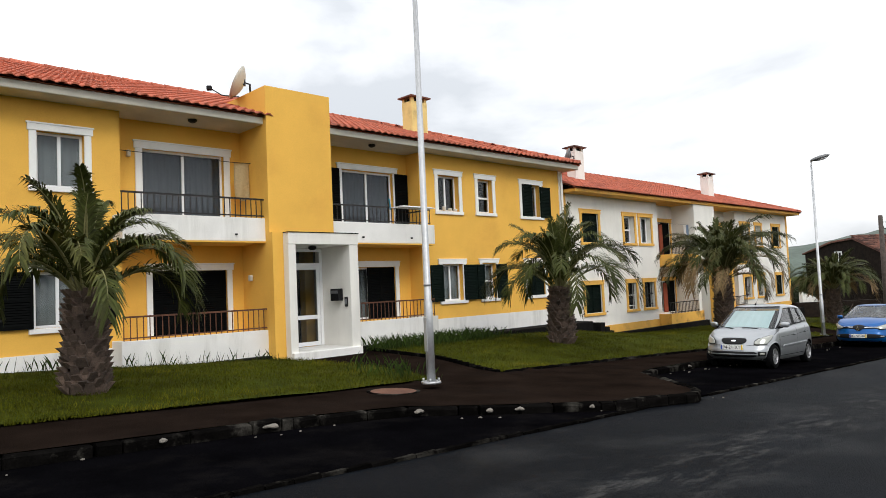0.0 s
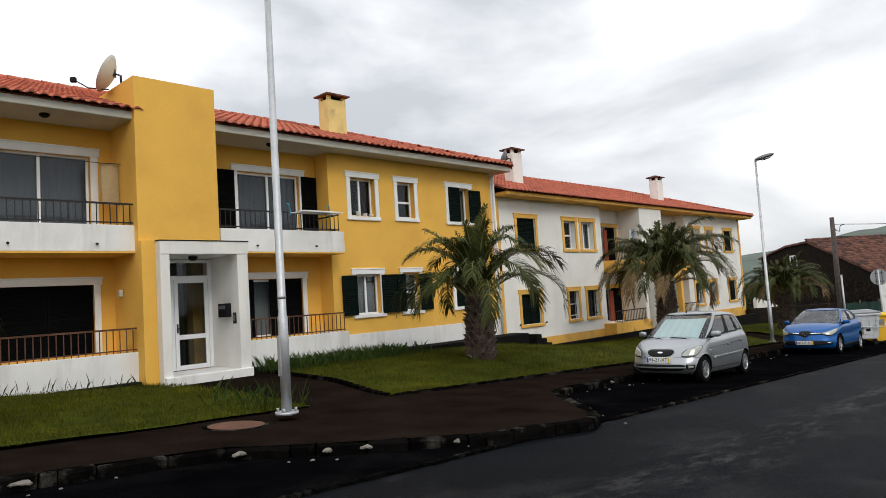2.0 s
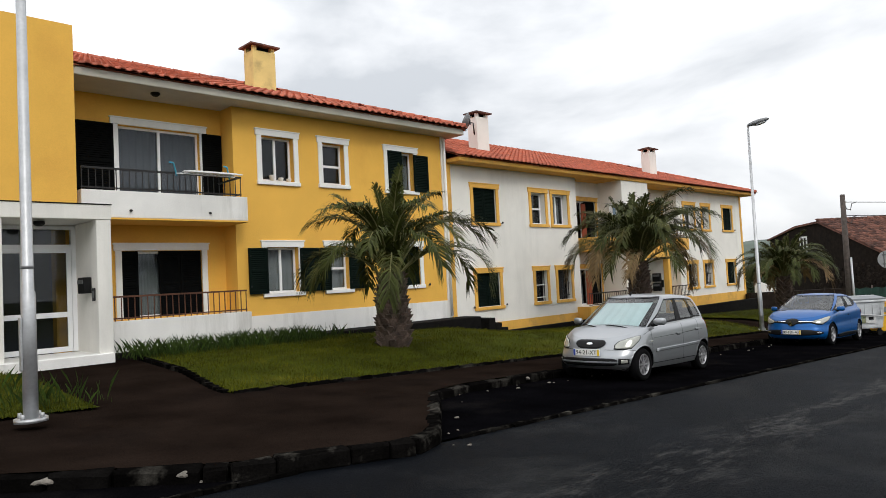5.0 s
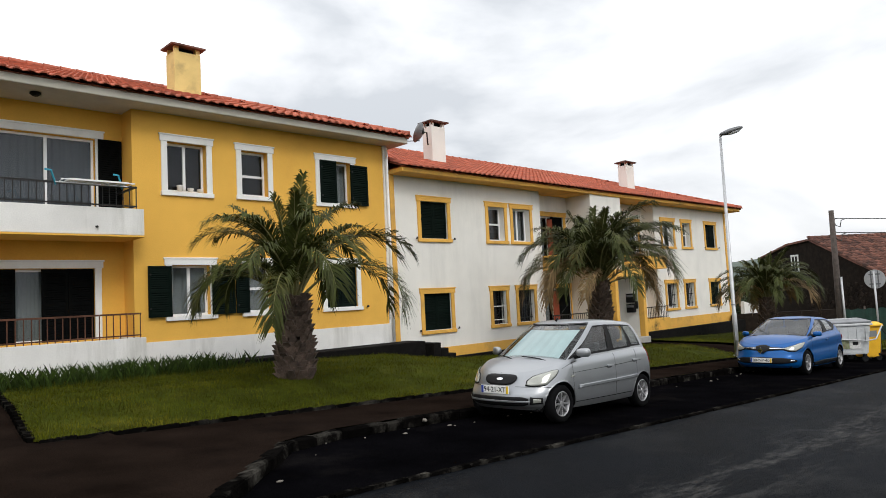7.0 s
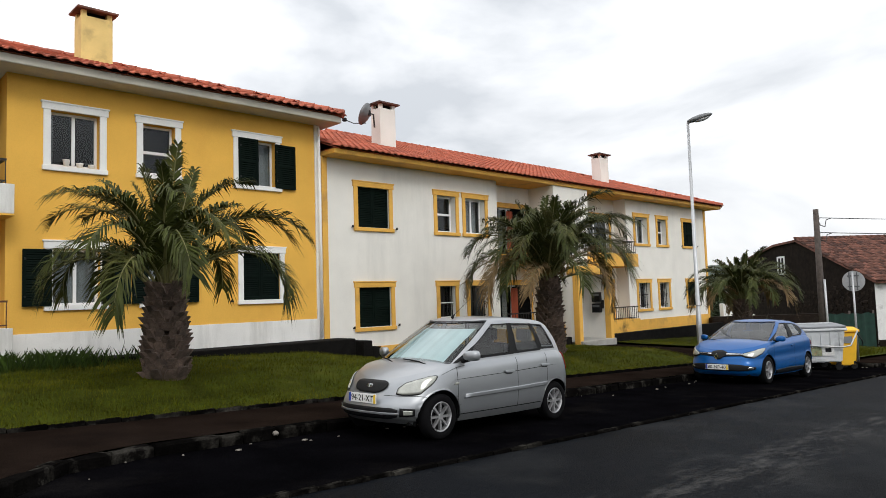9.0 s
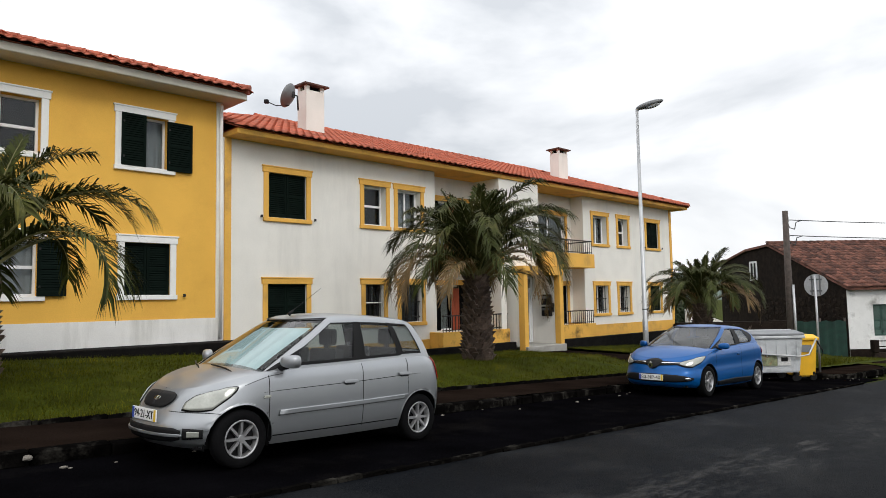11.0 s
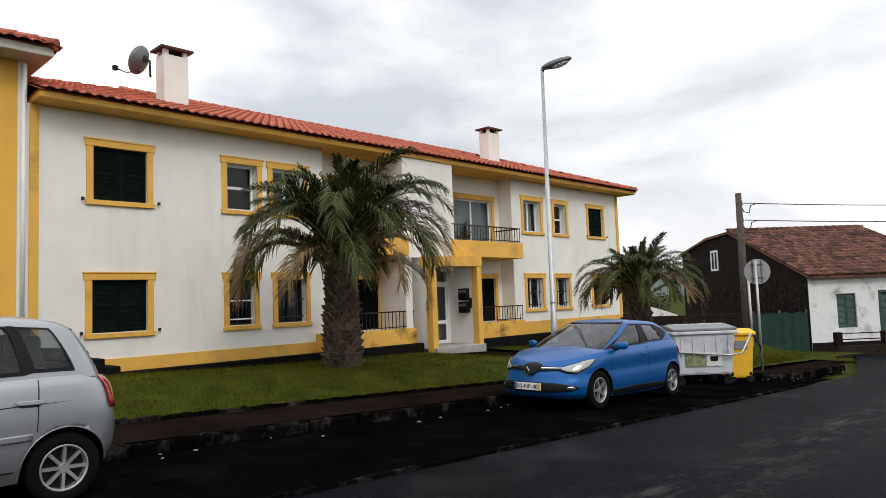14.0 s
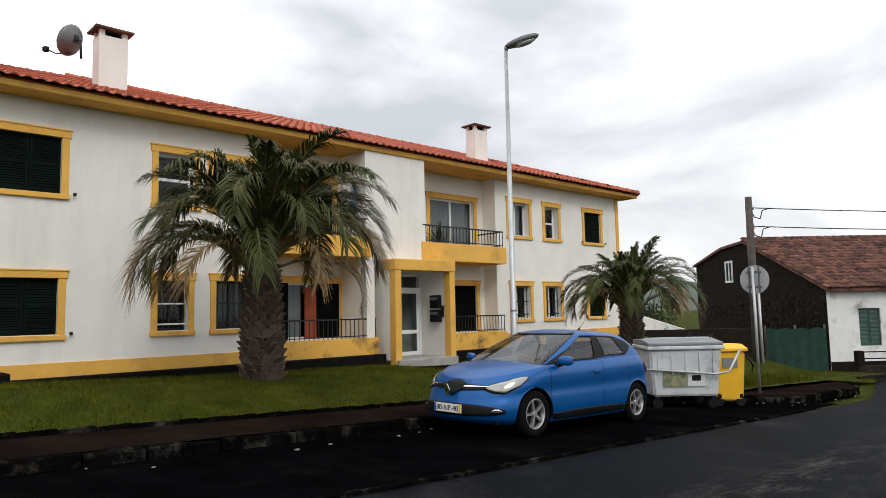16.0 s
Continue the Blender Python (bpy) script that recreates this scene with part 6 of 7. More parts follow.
BLUE = dict(
    length=4.06, wheel_r=0.31, axles=(1.20, -1.40), spokes=5, rims=M_ALLOY, paint=M_BLUE, number="80-NP-40", plate=(2.058, 0.385), aerial=(-1.0, 1.445, 0.2),
    crown=0.055, cowl=1.12, tail_shelf=-1.6, mirror=(0.64, 0.91, 1.01),
    lower=Layers([(0, 1.94, -1.9, 0.80), (0.1, 2.02, -1.99, 0.84), (0.25, 2.045, -2.03, 0.862), (0.42, 2.04, -2.03, 0.862), (0.58, 2.01, -2.01, 0.848), (0.75, 1.97, -1.98, 0.858),
                  (0.9, 1.90, -1.92, 0.845), (1.0, 1.80, -1.84, 0.80)],
                 [(-2.05, 0.32), (-1.7, 0.25), (-1.0, 0.2), (1.0, 0.18), (1.7, 0.19), (2.05, 0.21)],
                 [(-2.05, 1.0), (-1.7, 1.05), (-1.2, 1.04), (-0.5, 1.005), (0.4, 0.965), (0.9, 0.94), (1.2, 0.905), (1.55, 0.835), (1.8, 0.765), (2.05, 0.70)], 0.85, 0.55, -0.41, 2.35, 3.0),
    cabin=Layers([(0, 1.24, -1.84, 0.785), (0.3, 0.92, -1.76, 0.75), (0.6, 0.58, -1.65, 0.695), (0.85, 0.28, -1.52, 0.63), (0.95, 0.14, -1.44, 0.585), (1.0, 0.02, -1.36, 0.53)],
                 [(-2.05, 0.99), (-1.7, 1.035), (-1.2, 1.02), (-0.5, 0.985), (0.4, 0.945), (0.9, 0.925), (1.25, 0.885)],
                 [(-1.8, 1.32), (-1.4, 1.385), (-0.8, 1.425), (-0.2, 1.43), (0.2, 1.41), (1.2, 1.36)], 0.45, 0.30, -0.41, 2.5, 2.8),
    windows=[("windscreen", 0, 0.76, 0.03, 0.955), ("side_window", 0.95, 1.45, 0.12, 0.86), ("side_window", 1.56, 1.84, 0.16, 0.85), ("rear_window", 2.4, 3, 0.2, 0.85)],
    pillars=[(("u", 1.44, 0.09, 0.87), ("u", 1.57, 0.13, 0.86)), (("u", 1.835, 0.13, 0.86), ("u", 1.90, 0.24, 0.84), ("u", 2.0, 0.5, 0.7)), (("u", 0.80, 0.03, 0.06), ("u", 0.90, 0.05, 0.36), ("u", 0.97, 0.09, 0.5))],
    skin=[("grille", M_DARKPL, 0.005, -0.01, True, (("y", 0, 0.60, 0.715), ("y", 0.2, 0.62, 0.70), ("y", 0.45, 0.635, 0.685), ("y", 0.58, 0.64, 0.68))),
          ("badge_panel", M_DARKPL, 0.012, -0.014, True, (("y", 0, 0.545, 0.745), ("y", 0.06, 0.56, 0.74), ("y", 0.11, 0.60, 0.73), ("y", 0.17, 0.64, 0.71))),
          ("grille_bar", M_CHROME, 0.014, -0.008, False, (("y", 0.13, 0.652, 0.676), ("y", 0.35, 0.66, 0.676), ("y", 0.52, 0.665, 0.674))),
          ("headlight_rim", M_DARKPL, 0.004, -0.008, False, (("y", 0.46, 0.635, 0.675), ("y", 0.58, 0.595, 0.72), ("y", 0.70, 0.585, 0.765), ("x", 1.68, 0.615, 0.785), ("x", 1.55, 0.68, 0.806), ("x", 1.45, 0.78, 0.812))),
          ("headlight", M_HEAD, 0.009, -0.012, False, (("y", 0.50, 0.645, 0.675), ("y", 0.60, 0.615, 0.715), ("y", 0.70, 0.603, 0.755), ("x", 1.68, 0.635, 0.775), ("x", 1.56, 0.69, 0.798), ("x", 1.47, 0.785, 0.805))),
          ("headlight_reflector", M_CHROME, 0.013, -0.006, False, (("y", 0.56, 0.645, 0.66), ("y", 0.64, 0.625, 0.68), ("y", 0.72, 0.625, 0.69), ("x", 1.66, 0.66, 0.70))),
          ("headlight_brow", M_DARKPL, 0.012, -0.006, False, (("y", 0.56, 0.682, 0.69), ("y", 0.70, 0.695, 0.71), ("x", 1.62, 0.715, 0.73))),
          ("lower_intake", M_DARKPL, 0.005, -0.01, True, (("y", 0, 0.30, 0.455), ("y", 0.45, 0.305, 0.445), ("y", 0.62, 0.32, 0.42), ("y", 0.72, 0.35, 0.39))),
          ("fog_lamp", M_CHROME, 0.012, -0.01, False, (("y", 0.60, 0.355, 0.375), ("y", 0.63, 0.34, 0.395), ("y", 0.66, 0.34, 0.395), ("y", 0.69, 0.355, 0.375))),
          ("bonnet_seam", M_DARKPL, 0.003, 0, False, (("x", 1.36, 0.835, 0.841), ("x", 1.0, 0.91, 0.916), ("x", 0.9, 0.918, 0.922))),
          ("sill_trim", M_DARKPL, 0.006, -0.006, False, (("x", 0.84, 0.215, 0.30), ("x", 0, 0.22, 0.335), ("x", -1.02, 0.235, 0.33))),
          ("tail_light", M_TAIL, 0.008, -0.01, False, (("x", -1.72, 0.82, 0.93), ("x", -1.85, 0.78, 0.96), ("x", -2.0, 0.78, 0.95)))],
    seams=[(0.88, 0.3, 0.93), (-0.41, 0.3, 1.0), (-1.16, 0.64, 1.03)], handles=[(-0.22, 0.83)])


def parked(front_x, length, y, turn, size):
    cx = front_x + length * size / 2
    return Matrix.Translation((cx, y, road_z(cx) + 0.01)) @ Euler((0, 0, radians(180 + turn))).to_matrix().to_4x4() @ Euler((0, -math.atan(0.044), 0)).to_matrix().to_4x4() @ Matrix.Diagonal((size, size, size, 1))


silver = build_car("silver_hatchback", "small silver hatchback parked in the bay", SILVER, parked(15.37, 3.5, 6.86, 1.8, 0.955))
blue = build_car("blue_hatchback", "bright blue hatchback parked in the bay", BLUE, parked(25.0, 4.06, 6.96, 0.8, 0.945))
# folded foil sunshade behind the silver car's windscreen
bm = bmesh.new()
rows = []
for i in range(13):
    y = -0.54 + 1.08 * i / 12
    row = []
    for t in (0.1, 0.3, 0.5, 0.68, 0.84):
        p = SILVER["cabin"].point(SILVER["cabin"].u_of("y", abs(y) * (1 - 0.12 * t), t), t)
        row.append(bm.verts.new((p.x - 0.06 - 0.02 * (i % 2), y * (1 - 0.12 * t), p.z - 0.03)))
    rows.append(row)
for a, b in zip(rows, rows[1:]):
    for k in range(4):
        bm.faces.new((a[k], b[k], b[k + 1], a[k + 1]))
part("sunshade", bm, M_SHADE, silver, "folded foil sunshade behind the windscreen")
# lozenge badge of the blue car, a plain shape
bm = bmesh.new()
prism(bm, [(0, 0.545), (0.055, 0.625), (0, 0.705), (-0.055, 0.625)], "x", 2.070, 2.084)
bg = part("badge", bm, M_CHROME, blue)
bm = bmesh.new()
prism(bm, [(0, 0.59), (0.024, 0.625), (0, 0.66), (-0.024, 0.625)], "x", 2.084, 2.087)
part("badge_inset", bm, M_DARKPL, bg)

# ---- bins ----
M_BINGREY = material("scuffed_grey_bin_plastic", (0.54, 0.56, 0.57), 0.6, var=0.12, scale=3, bump=0.1, dark=(0.13, 0.13, 0.13), stain=0.6, stain_scale=2.5)
M_BINDARK = material("grey_bin_lid_plastic", (0.20, 0.21, 0.22), 0.6, var=0.12, scale=3, bump=0.1)
M_BINYEL = material("yellow_bin_plastic", (0.80, 0.44, 0.015), 0.55, var=0.08, scale=3, bump=0.1)
M_STICKER = material("pale_sticker", (0.6, 0.6, 0.58), 0.5, var=0.2, scale=20, bump=0.0)
M_PICTURE = material("faded_picture_sticker", (0.20, 0.22, 0.12), 0.6, var=0.5, scale=12, bump=0.0, dark=(0.35, 0.12, 0.04), stain=0.7, stain_scale=9)


def bin_body(bm, lx, ly, z0, z1, taper):
    prism_lo = [(-lx * taper, -ly * taper), (lx * taper, -ly * taper), (lx * taper, ly * taper), (-lx * taper, ly * taper)]
    lo = [bm.verts.new((x, y, z0)) for x, y in prism_lo]
    hi = [bm.verts.new((x / taper, y / taper, z1)) for x, y in prism_lo]
    bm.faces.new(lo), bm.faces.new(hi)
    for i in range(4):
        j = (i + 1) % 4
        bm.faces.new((lo[i], lo[j], hi[j], hi[i]))


def casters(thing_, lx, ly):
    for sx in (-1, 1):
        for sy in (-1, 1):
            bm = bmesh.new()
            tube(bm, [(sx * lx, sy * ly - 0.025, 0.09), (sx * lx, sy * ly + 0.025, 0.09)], 0.09, 14)
            box(bm, sx * lx - 0.03, sx * lx + 0.03, sy * ly - 0.05, sy * ly + 0.05, 0.14, 0.24)
            part("caster", bm, M_DARKPL, thing_)


gb = thing("wheeled_bin", "large scuffed grey wheeled bin with stickers", "bin", at=(31.05, 7.0, road_z(31.05) + 0.02), turn=-44)
bm = bmesh.new()
bin_body(bm, 0.66, 0.5, 0.22, 1.08, 0.88)
body = part("bin_body", bevel(bm, 0.03, 2), M_BINGREY, gb)
part("rim", bevel(boxes((-0.70, 0.70, -0.55, 0.55, 1.06, 1.13)), 0.015), M_BINGREY, gb)
bm = bmesh.new()
prism(bm, [(-0.54, 1.135), (-0.54, 1.19), (0.0, 1.25), (0.52, 1.22), (0.52, 1.135)], "x", -0.68, 0.68)
part("lid", bevel(bm, 0.012), M_BINDARK, gb)
part("lid_edge", boxes((-0.6, 0.6, -0.05, 0.05, 1.245, 1.265)), M_BINGREY, gb)
for k in range(5):
    x = -0.5 + 0.25 * k
    part("rib", boxes((x - 0.015, x + 0.015, -0.505, -0.455, 0.62, 1.06)), M_BINGREY, gb)
part("sticker", boxes((-0.42, 0.0, -0.482, -0.462, 0.40, 0.68)), M_PICTURE, gb), part("sticker", boxes((0.02, 0.34, -0.482, -0.462, 0.40, 0.68)), M_STICKER, gb)
part("sticker_mark", boxes((0.1, 0.26, -0.486, -0.481, 0.5, 0.6)), M_DARKPL, gb)
bm = bmesh.new()
tube(bm, [(-0.8, 0.3, 0.95), (-0.78, -0.5, 0.72), (0.5, -0.56, 0.62), (0.75, -0.56, 0.66), (0.98, -0.52, 1.05)], 0.02, 8)
part("handle_bar", bm, M_STEEL, gb)
casters(gb, 0.5, 0.36)
yb = thing("wheeled_bin", "yellow plastic wheeled recycling bin", "bin", at=(32.0, 6.55, road_z(32.0) + 0.02), turn=-44)
bm = bmesh.new()
bin_body(bm, 0.30, 0.32, 0.1, 1.02, 0.82)
part("bin_body", bevel(bm, 0.03, 2), M_BINYEL, yb)
bm = bmesh.new()
prism(bm, [(-0.37, 1.02), (-0.37, 1.08), (-0.1, 1.15), (0.36, 1.14), (0.42, 1.02)], "x", -0.33, 0.33)
part("lid", bevel(bm, 0.012), M_BINYEL, yb)
part("sticker", boxes((-0.14, 0.14, -0.325, -0.30, 0.72, 0.9)), M_BINDARK, yb)
bm = bmesh.new()
tube(bm, [(0.3, -0.28, 1.0), (0.45, -0.28, 0.75), (0.42, -0.28, 0.62)], 0.02, 8)
part("handle", bm, M_DARKPL, yb)
casters(yb, 0.2, 0.22)

# ---- old stone house at the bend ----
oh = thing("old_stone_house", "old low stone house with flaking whitewashed front", "house", at=(46.45, 9.25, 0), turn=-42)
GAB = [(0, -2.2), (12, -2.2), (12, 2.7), (8.6, 3.3), (6.2, 3.42), (0, 1.05)]
bm = bmesh.new()
prism(bm, GAB, "x", 0.0, 0.5)
gable = part("gable_wall", bm, M_STONE, oh, "dark rubble stone gable wall")
rng = random.Random(21)
stone_meshes = []
for k in range(6):
    bm = bmesh.new()
    box(bm, -0.035, 0.02, -0.15, 0.15, -0.09, 0.09)
    bevel(bm, 0.03)
    for v in bm.verts:
        v.co += Vector((rng.uniform(-0.01, 0.01), rng.uniform(-0.03, 0.03), rng.uniform(-0.02, 0.02)))
    stone_meshes.append(mesh_of("stone", bm, M_STONE))
placed = 0
zz = -1.95
while zz < 3.3:
    yy = 0.15 + rng.uniform(0, 0.2)
    while yy < 11.8:
        roof_h = np.interp(yy, [0, 6.2, 8.6, 12], [1.05, 3.42, 3.3, 2.7])
        if zz < roof_h - 0.15 and placed < 300 and not (7.3 < yy < 8.6 and 1.5 < zz < 2.8) and (yy < 7 or zz > 0):
            ob = new("stone", stone_meshes[rng.randrange(6)])
            ob.parent = gable
            ob.matrix_basis = Matrix.Translation((rng.uniform(0, 0.025), yy, zz + rng.uniform(-0.07, 0.07))) @ Euler((rng.uniform(-0.6, 0.6), 0, 0)).to_matrix().to_4x4() @ Matrix.Diagonal((1, rng.uniform(0.55, 1.2), rng.uniform(0.7, 1.4), 1))
            placed += 1
        yy += rng.uniform(0.3, 0.42)
    zz += 0.21
bm = bmesh.new()
wall_boxes(bm, 0.5, 6.6, -2.2, 1.05, 0.0, 0.5, [(1.15, 1.95, -1.0, 0.36), (3.0, 3.85, -1.75, 0.36)])
box(bm, 0.0, 0.5, -0.02, -0.001, -2.2, 1.0)
part("front_wall", bm, M_FLAKE, oh, "flaking whitewashed front wall")
part("base_course", boxes((0.0, 6.6, -0.05, -0.021, -2.2, -1.55)), M_STONE, oh)
part("side_wall", boxes((6.1, 6.6, 0.5, 12, -2.2, 1.0), (0.5, 6.1, 11.5, 12, -2.2, 2.6)), M_STONE, oh)
ow = window(oh, label="small window with worn green shutters")
shutter(ow, 1.15, 1.95, -1.0, 0.36, 0.06, M_GREENW)
od = window(oh, "door", "worn green wooden double door")
shutter(od, 3.0, 3.85, -1.75, 0.36, 0.06, M_GREENW)
part("surround", boxes((2.9, 3.0, -0.025, 0.05, -1.75, 0.46), (3.85, 3.95, -0.025, 0.05, -1.75, 0.46), (3.0, 3.85, -0.025, 0.05, 0.36, 0.46)), M_GREENW, od)
part("house_number", boxes((4.1, 4.35, -0.02, -0.003, 0.35, 0.6)), M_TAIL, oh, "small red sign")
gw = window(oh, label="small gable window with a white frame")
part("frame", bevel(boxes((-0.05, 0.0, 7.55, 7.65, 1.65, 2.7), (-0.05, 0.0, 8.25, 8.35, 1.65, 2.7), (-0.05, 0.0, 7.65, 8.25, 2.6, 2.7), (-0.05, 0.0, 7.65, 8.25, 1.65, 1.75), (-0.05, 0.0, 7.9, 7.98, 1.75, 2.6)), 0.01), M_TRIM, gw)
part("pane", boxes((-0.02, -0.008, 7.65, 8.25, 1.75, 2.6)), M_DARKPL, gw)
bm = bmesh.new()
prism(bm, [(-0.3, 1.0), (6.2, 3.40), (8.6, 3.30), (12.2, 2.66), (12.2, 2.76), (8.6, 3.42), (6.2, 3.52), (-0.3, 1.1)], "x", -0.12, 6.75)
oroof = part("roof", bm, M_OLDTILE, oh, "sagging weathered brown tile roof")
TILE_W, TILE_L = 0.24, 0.42
slope_tiles(oroof, (-0.15, -0.36, 1.08), (6.8, -0.36, 1.08), (0, 1, 0), math.atan2(2.42, 6.5), 6.4, 0, 0, M_OLDTILE, n_parts=28, jitter=0.02)
ridge_caps(oroof, (-0.12, 6.15, 3.56), (6.75, 6.15, 3.56), M_OLDTILE)
# low wall with posts and rails before the house
fw = thing("front_garden_rail", "low grey wall with posts and iron rails", "railing", at=(46.45, 9.25, 0), turn=-42)
part("low_wall", bevel(boxes((0.3, 7.5, -1.15, -0.95, -2.2, -1.62)), 0.02), M_STONE, fw)
for x in (0.4, 2.3, 4.6, 7.0):
    part("post", bevel(boxes((x - 0.12, x + 0.12, -1.18, -0.92, -1.62, -1.1)), 0.02), M_STONE, fw)
for z in (-1.15, -1.38):
    bm = bmesh.new()
    tube(bm, [(0.4, -1.05, z), (7.0, -1.05, z)], 0.022, 6)
    part("rail", bm, M_STONE, fw)
# green net fence and dark yard wall
gf = thing("green_net_fence", "dark green windbreak net on posts", "fence", at=(46.45, 9.25, 0), turn=-42)
bm = bmesh.new()
n = 24
lo = [bm.verts.new((-2.3 + 2.2 * i / n, 0.05 * math.sin(i * 1.3), -2.1)) for i in range(n + 1)]
hi = [bm.verts.new((-2.3 + 2.2 * i / n, 0.04 * math.sin(i * 1.7), -0.32 + 0.03 * math.sin(i))) for i in range(n + 1)]
for i in range(n):
    bm.faces.new((lo[i], lo[i + 1], hi[i + 1], hi[i])).smooth = True
part("net", bm, M_MESHN, gf)
for x in (-2.3, -1.2, -0.1):
    bm = bmesh.new()
    tube(bm, [(x, 0.08, -2.2), (x, 0.08, -0.2)], 0.04, 8)
    part("post", bm, M_POLEWOOD, gf)
yw = thing("yard_wall", "dark dry stone yard wall", "wall", at=(46.45, 9.25, 0), turn=-42)
part("stones", bevel(boxes((-7.5, -2.4, 0.1, 0.6, -2.3, -0.28)), 0.06, 2), M_STONE, yw)
ww = thing("white_yard_wall", "low white yard wall with sloping top", "wall")
bm = bmesh.new()
prism(bm, [(42.0, -1.6), (45.5, -1.6), (45.5, -0.35), (42.0, 0.3)], "y", 14.3, 14.5)
part("slab", bevel(bm, 0.02), M_WHITE, ww)


# ---- distance ----
def hill_ring(name, label, dist, base, heights, mat, a0, a1, n=160):
    bm = bmesh.new()
    rows = []
    for i in range(n + 1):
        a = radians(a0 + (a1 - a0) * i / n)
        d = Vector((math.sin(a), math.cos(a), 0))
        h = heights * (0.75 + 0.45 * noise.noise((a * 4, dist * 0.01, 0)) + 0.05 * noise.noise((a * 40, 1, 0)))
        rows.append([bm.verts.new(d * (dist * k) + Vector((20, 0, base + h * f))) for k, f in ((1.0, -0.2), (1.15, 0.45), (1.35, 0.85), (1.5, 1.0), (1.9, 0.9))])
    for a, b in zip(rows, rows[1:]):
        for k in range(4):
            bm.faces.new((a[k], b[k], b[k + 1], a[k + 1])).smooth = True
    return tagged(part(name, bm, mat), label, "hill", "", "structure")


hill_ring("backdrop", "distant hazy green hills under the clouds", 420, -6, 42, M_HILL, -30, 130)


def bush(label, x, y, z, rx, ry, rz, count, seed, mat):
    """A shrub of many small leaves with an uneven outline."""
    rng = random.Random(seed)
    b_ = thing("bush", label, "bush", "bushes behind the palm", at=(x, y, z))
    bm = bmesh.new()
    for k in range(7):
        a = rng.uniform(0, 6.28)
        tube(bm, [(0, 0, -0.1), (0.3 * rx * math.cos(a), 0.3 * ry * math.sin(a), rz * 0.5), (0.6 * rx * math.cos(a), 0.6 * ry * math.sin(a), rz * 0.95)], [0.05, 0.035, 0.01], 5)
    part("branches", bm, M_TRUNK, b_)
    bm = bmesh.new()
    for _ in range(count):
        th, u = rng.uniform(0, 6.28), rng.random()
        d = Vector((math.cos(th), math.sin(th), 0))
        el = math.acos(rng.uniform(0, 1))
        lump = 0.72 + 0.4 * noise.noise((th * 1.5 + seed, el * 2, seed))
        rr = lump * (0.55 + 0.45 * u)
        p = Vector((d.x * rx * math.sin(el) * rr, d.y * ry * math.sin(el) * rr, rz * 0.1 + rz * math.cos(el) * rr))
        s = rng.uniform(0.05, 0.11)
        e = Euler((rng.uniform(-1, 1), rng.uniform(-1, 1), rng.uniform(0, 6.28))).to_matrix()
        v = [bm.verts.new(p + e @ Vector(q)) for q in ((-s, 0, 0), (0, -s * 0.4, 0.01), (s, 0, 0), (0, s * 0.4, 0.01))]
        bm.faces.new(v)
    part("foliage", bm, mat, b_, fix=False)


M_LEAF = material("dark_shrub_leaf", (0.028, 0.042, 0.016), 0.6, var=0.3, scale=2, bump=0.0, island=0.45, spec=0.2)
bush("dense dark green shrub beside the yard wall", 44.3, 15.6, -1.5, 2.6, 2.0, 2.9, 5200, 31, M_LEAF)
bush("dense dark green shrub behind the palm", 47.5, 18.5, -1.6, 3.4, 2.4, 3.4, 5200, 33, M_LEAF)
bush("low dark shrub at the yard wall", 42.8, 12.6, -1.6, 1.4, 1.0, 1.2, 2600, 35, M_LEAF)

# ---- small things on the houses ----
tw = thing("towel", "cream towel hung to dry on the balcony wall", "towel")
bm = bmesh.new()
rows = []
for i in range(9):
    s = i / 8
    rows.append([bm.verts.new((7.68 + 0.37 * s + 0.03 * t * (0.5 - s), REC_Y - 0.45 - 0.06 * s + 0.025 * math.sin(7 * s + 3 * t), 4.60 - 0.80 * t - 0.09 * math.sin(math.pi * s) * t)) for t in steps(0, 1, 8)])
for a, b in zip(rows, rows[1:]):
    for k in range(8):
        bm.faces.new((a[k], b[k], b[k + 1], a[k + 1])).smooth = True
bmesh.ops.solidify(bm, geom=list(bm.faces), thickness=0.01)
part("cloth", bm, M_CREAM, tw)
bm = bmesh.new()
tube(bm, [(5.1, REC_Y - 0.44, 4.64), (7.7, REC_Y - 0.45, 4.61), (8.08, REC_Y - 0.51, 4.61)], 0.008, 5)
part("line", bm, M_CABLE, tw)
M_TURQ = material("turquoise_plastic", (0.04, 0.38, 0.55), 0.4, var=0.1, bump=0.0)
ir = thing("drying_rack", "folding clothes rack with turquoise ends on the railing", "clothes rack")
for x in (11.8, 12.98):
    bm = bmesh.new()
    tube(bm, [(x - 0.2, FRONT_Y - 0.2, 3.86), (x - 0.08, FRONT_Y - 0.1, 3.87), (x, FRONT_Y - 0.02, 3.70), (x + 0.02, FRONT_Y, 3.62)], 0.018, 8)
    part("end_cap", bm, M_TURQ, ir)
bm = boxes((11.8, 13.1, FRONT_Y - 0.42, FRONT_Y - 0.40, 3.66, 3.68), (11.8, 13.1, FRONT_Y - 0.06, FRONT_Y - 0.04, 3.66, 3.68))
for k in range(14):
    box(bm, 11.84 + 0.095 * k, 11.85 + 0.095 * k, FRONT_Y - 0.40, FRONT_Y - 0.06, 3.665, 3.675)
part("frame", bm, M_PVC, ir)
part("cloth", bevel(boxes((11.95, 13.0, FRONT_Y - 0.38, FRONT_Y - 0.08, 3.681, 3.70)), 0.006), M_LACE, ir)
M_POT = material("white_flowerpot_glaze", (0.7, 0.68, 0.64), 0.4, var=0.05, bump=0.0)
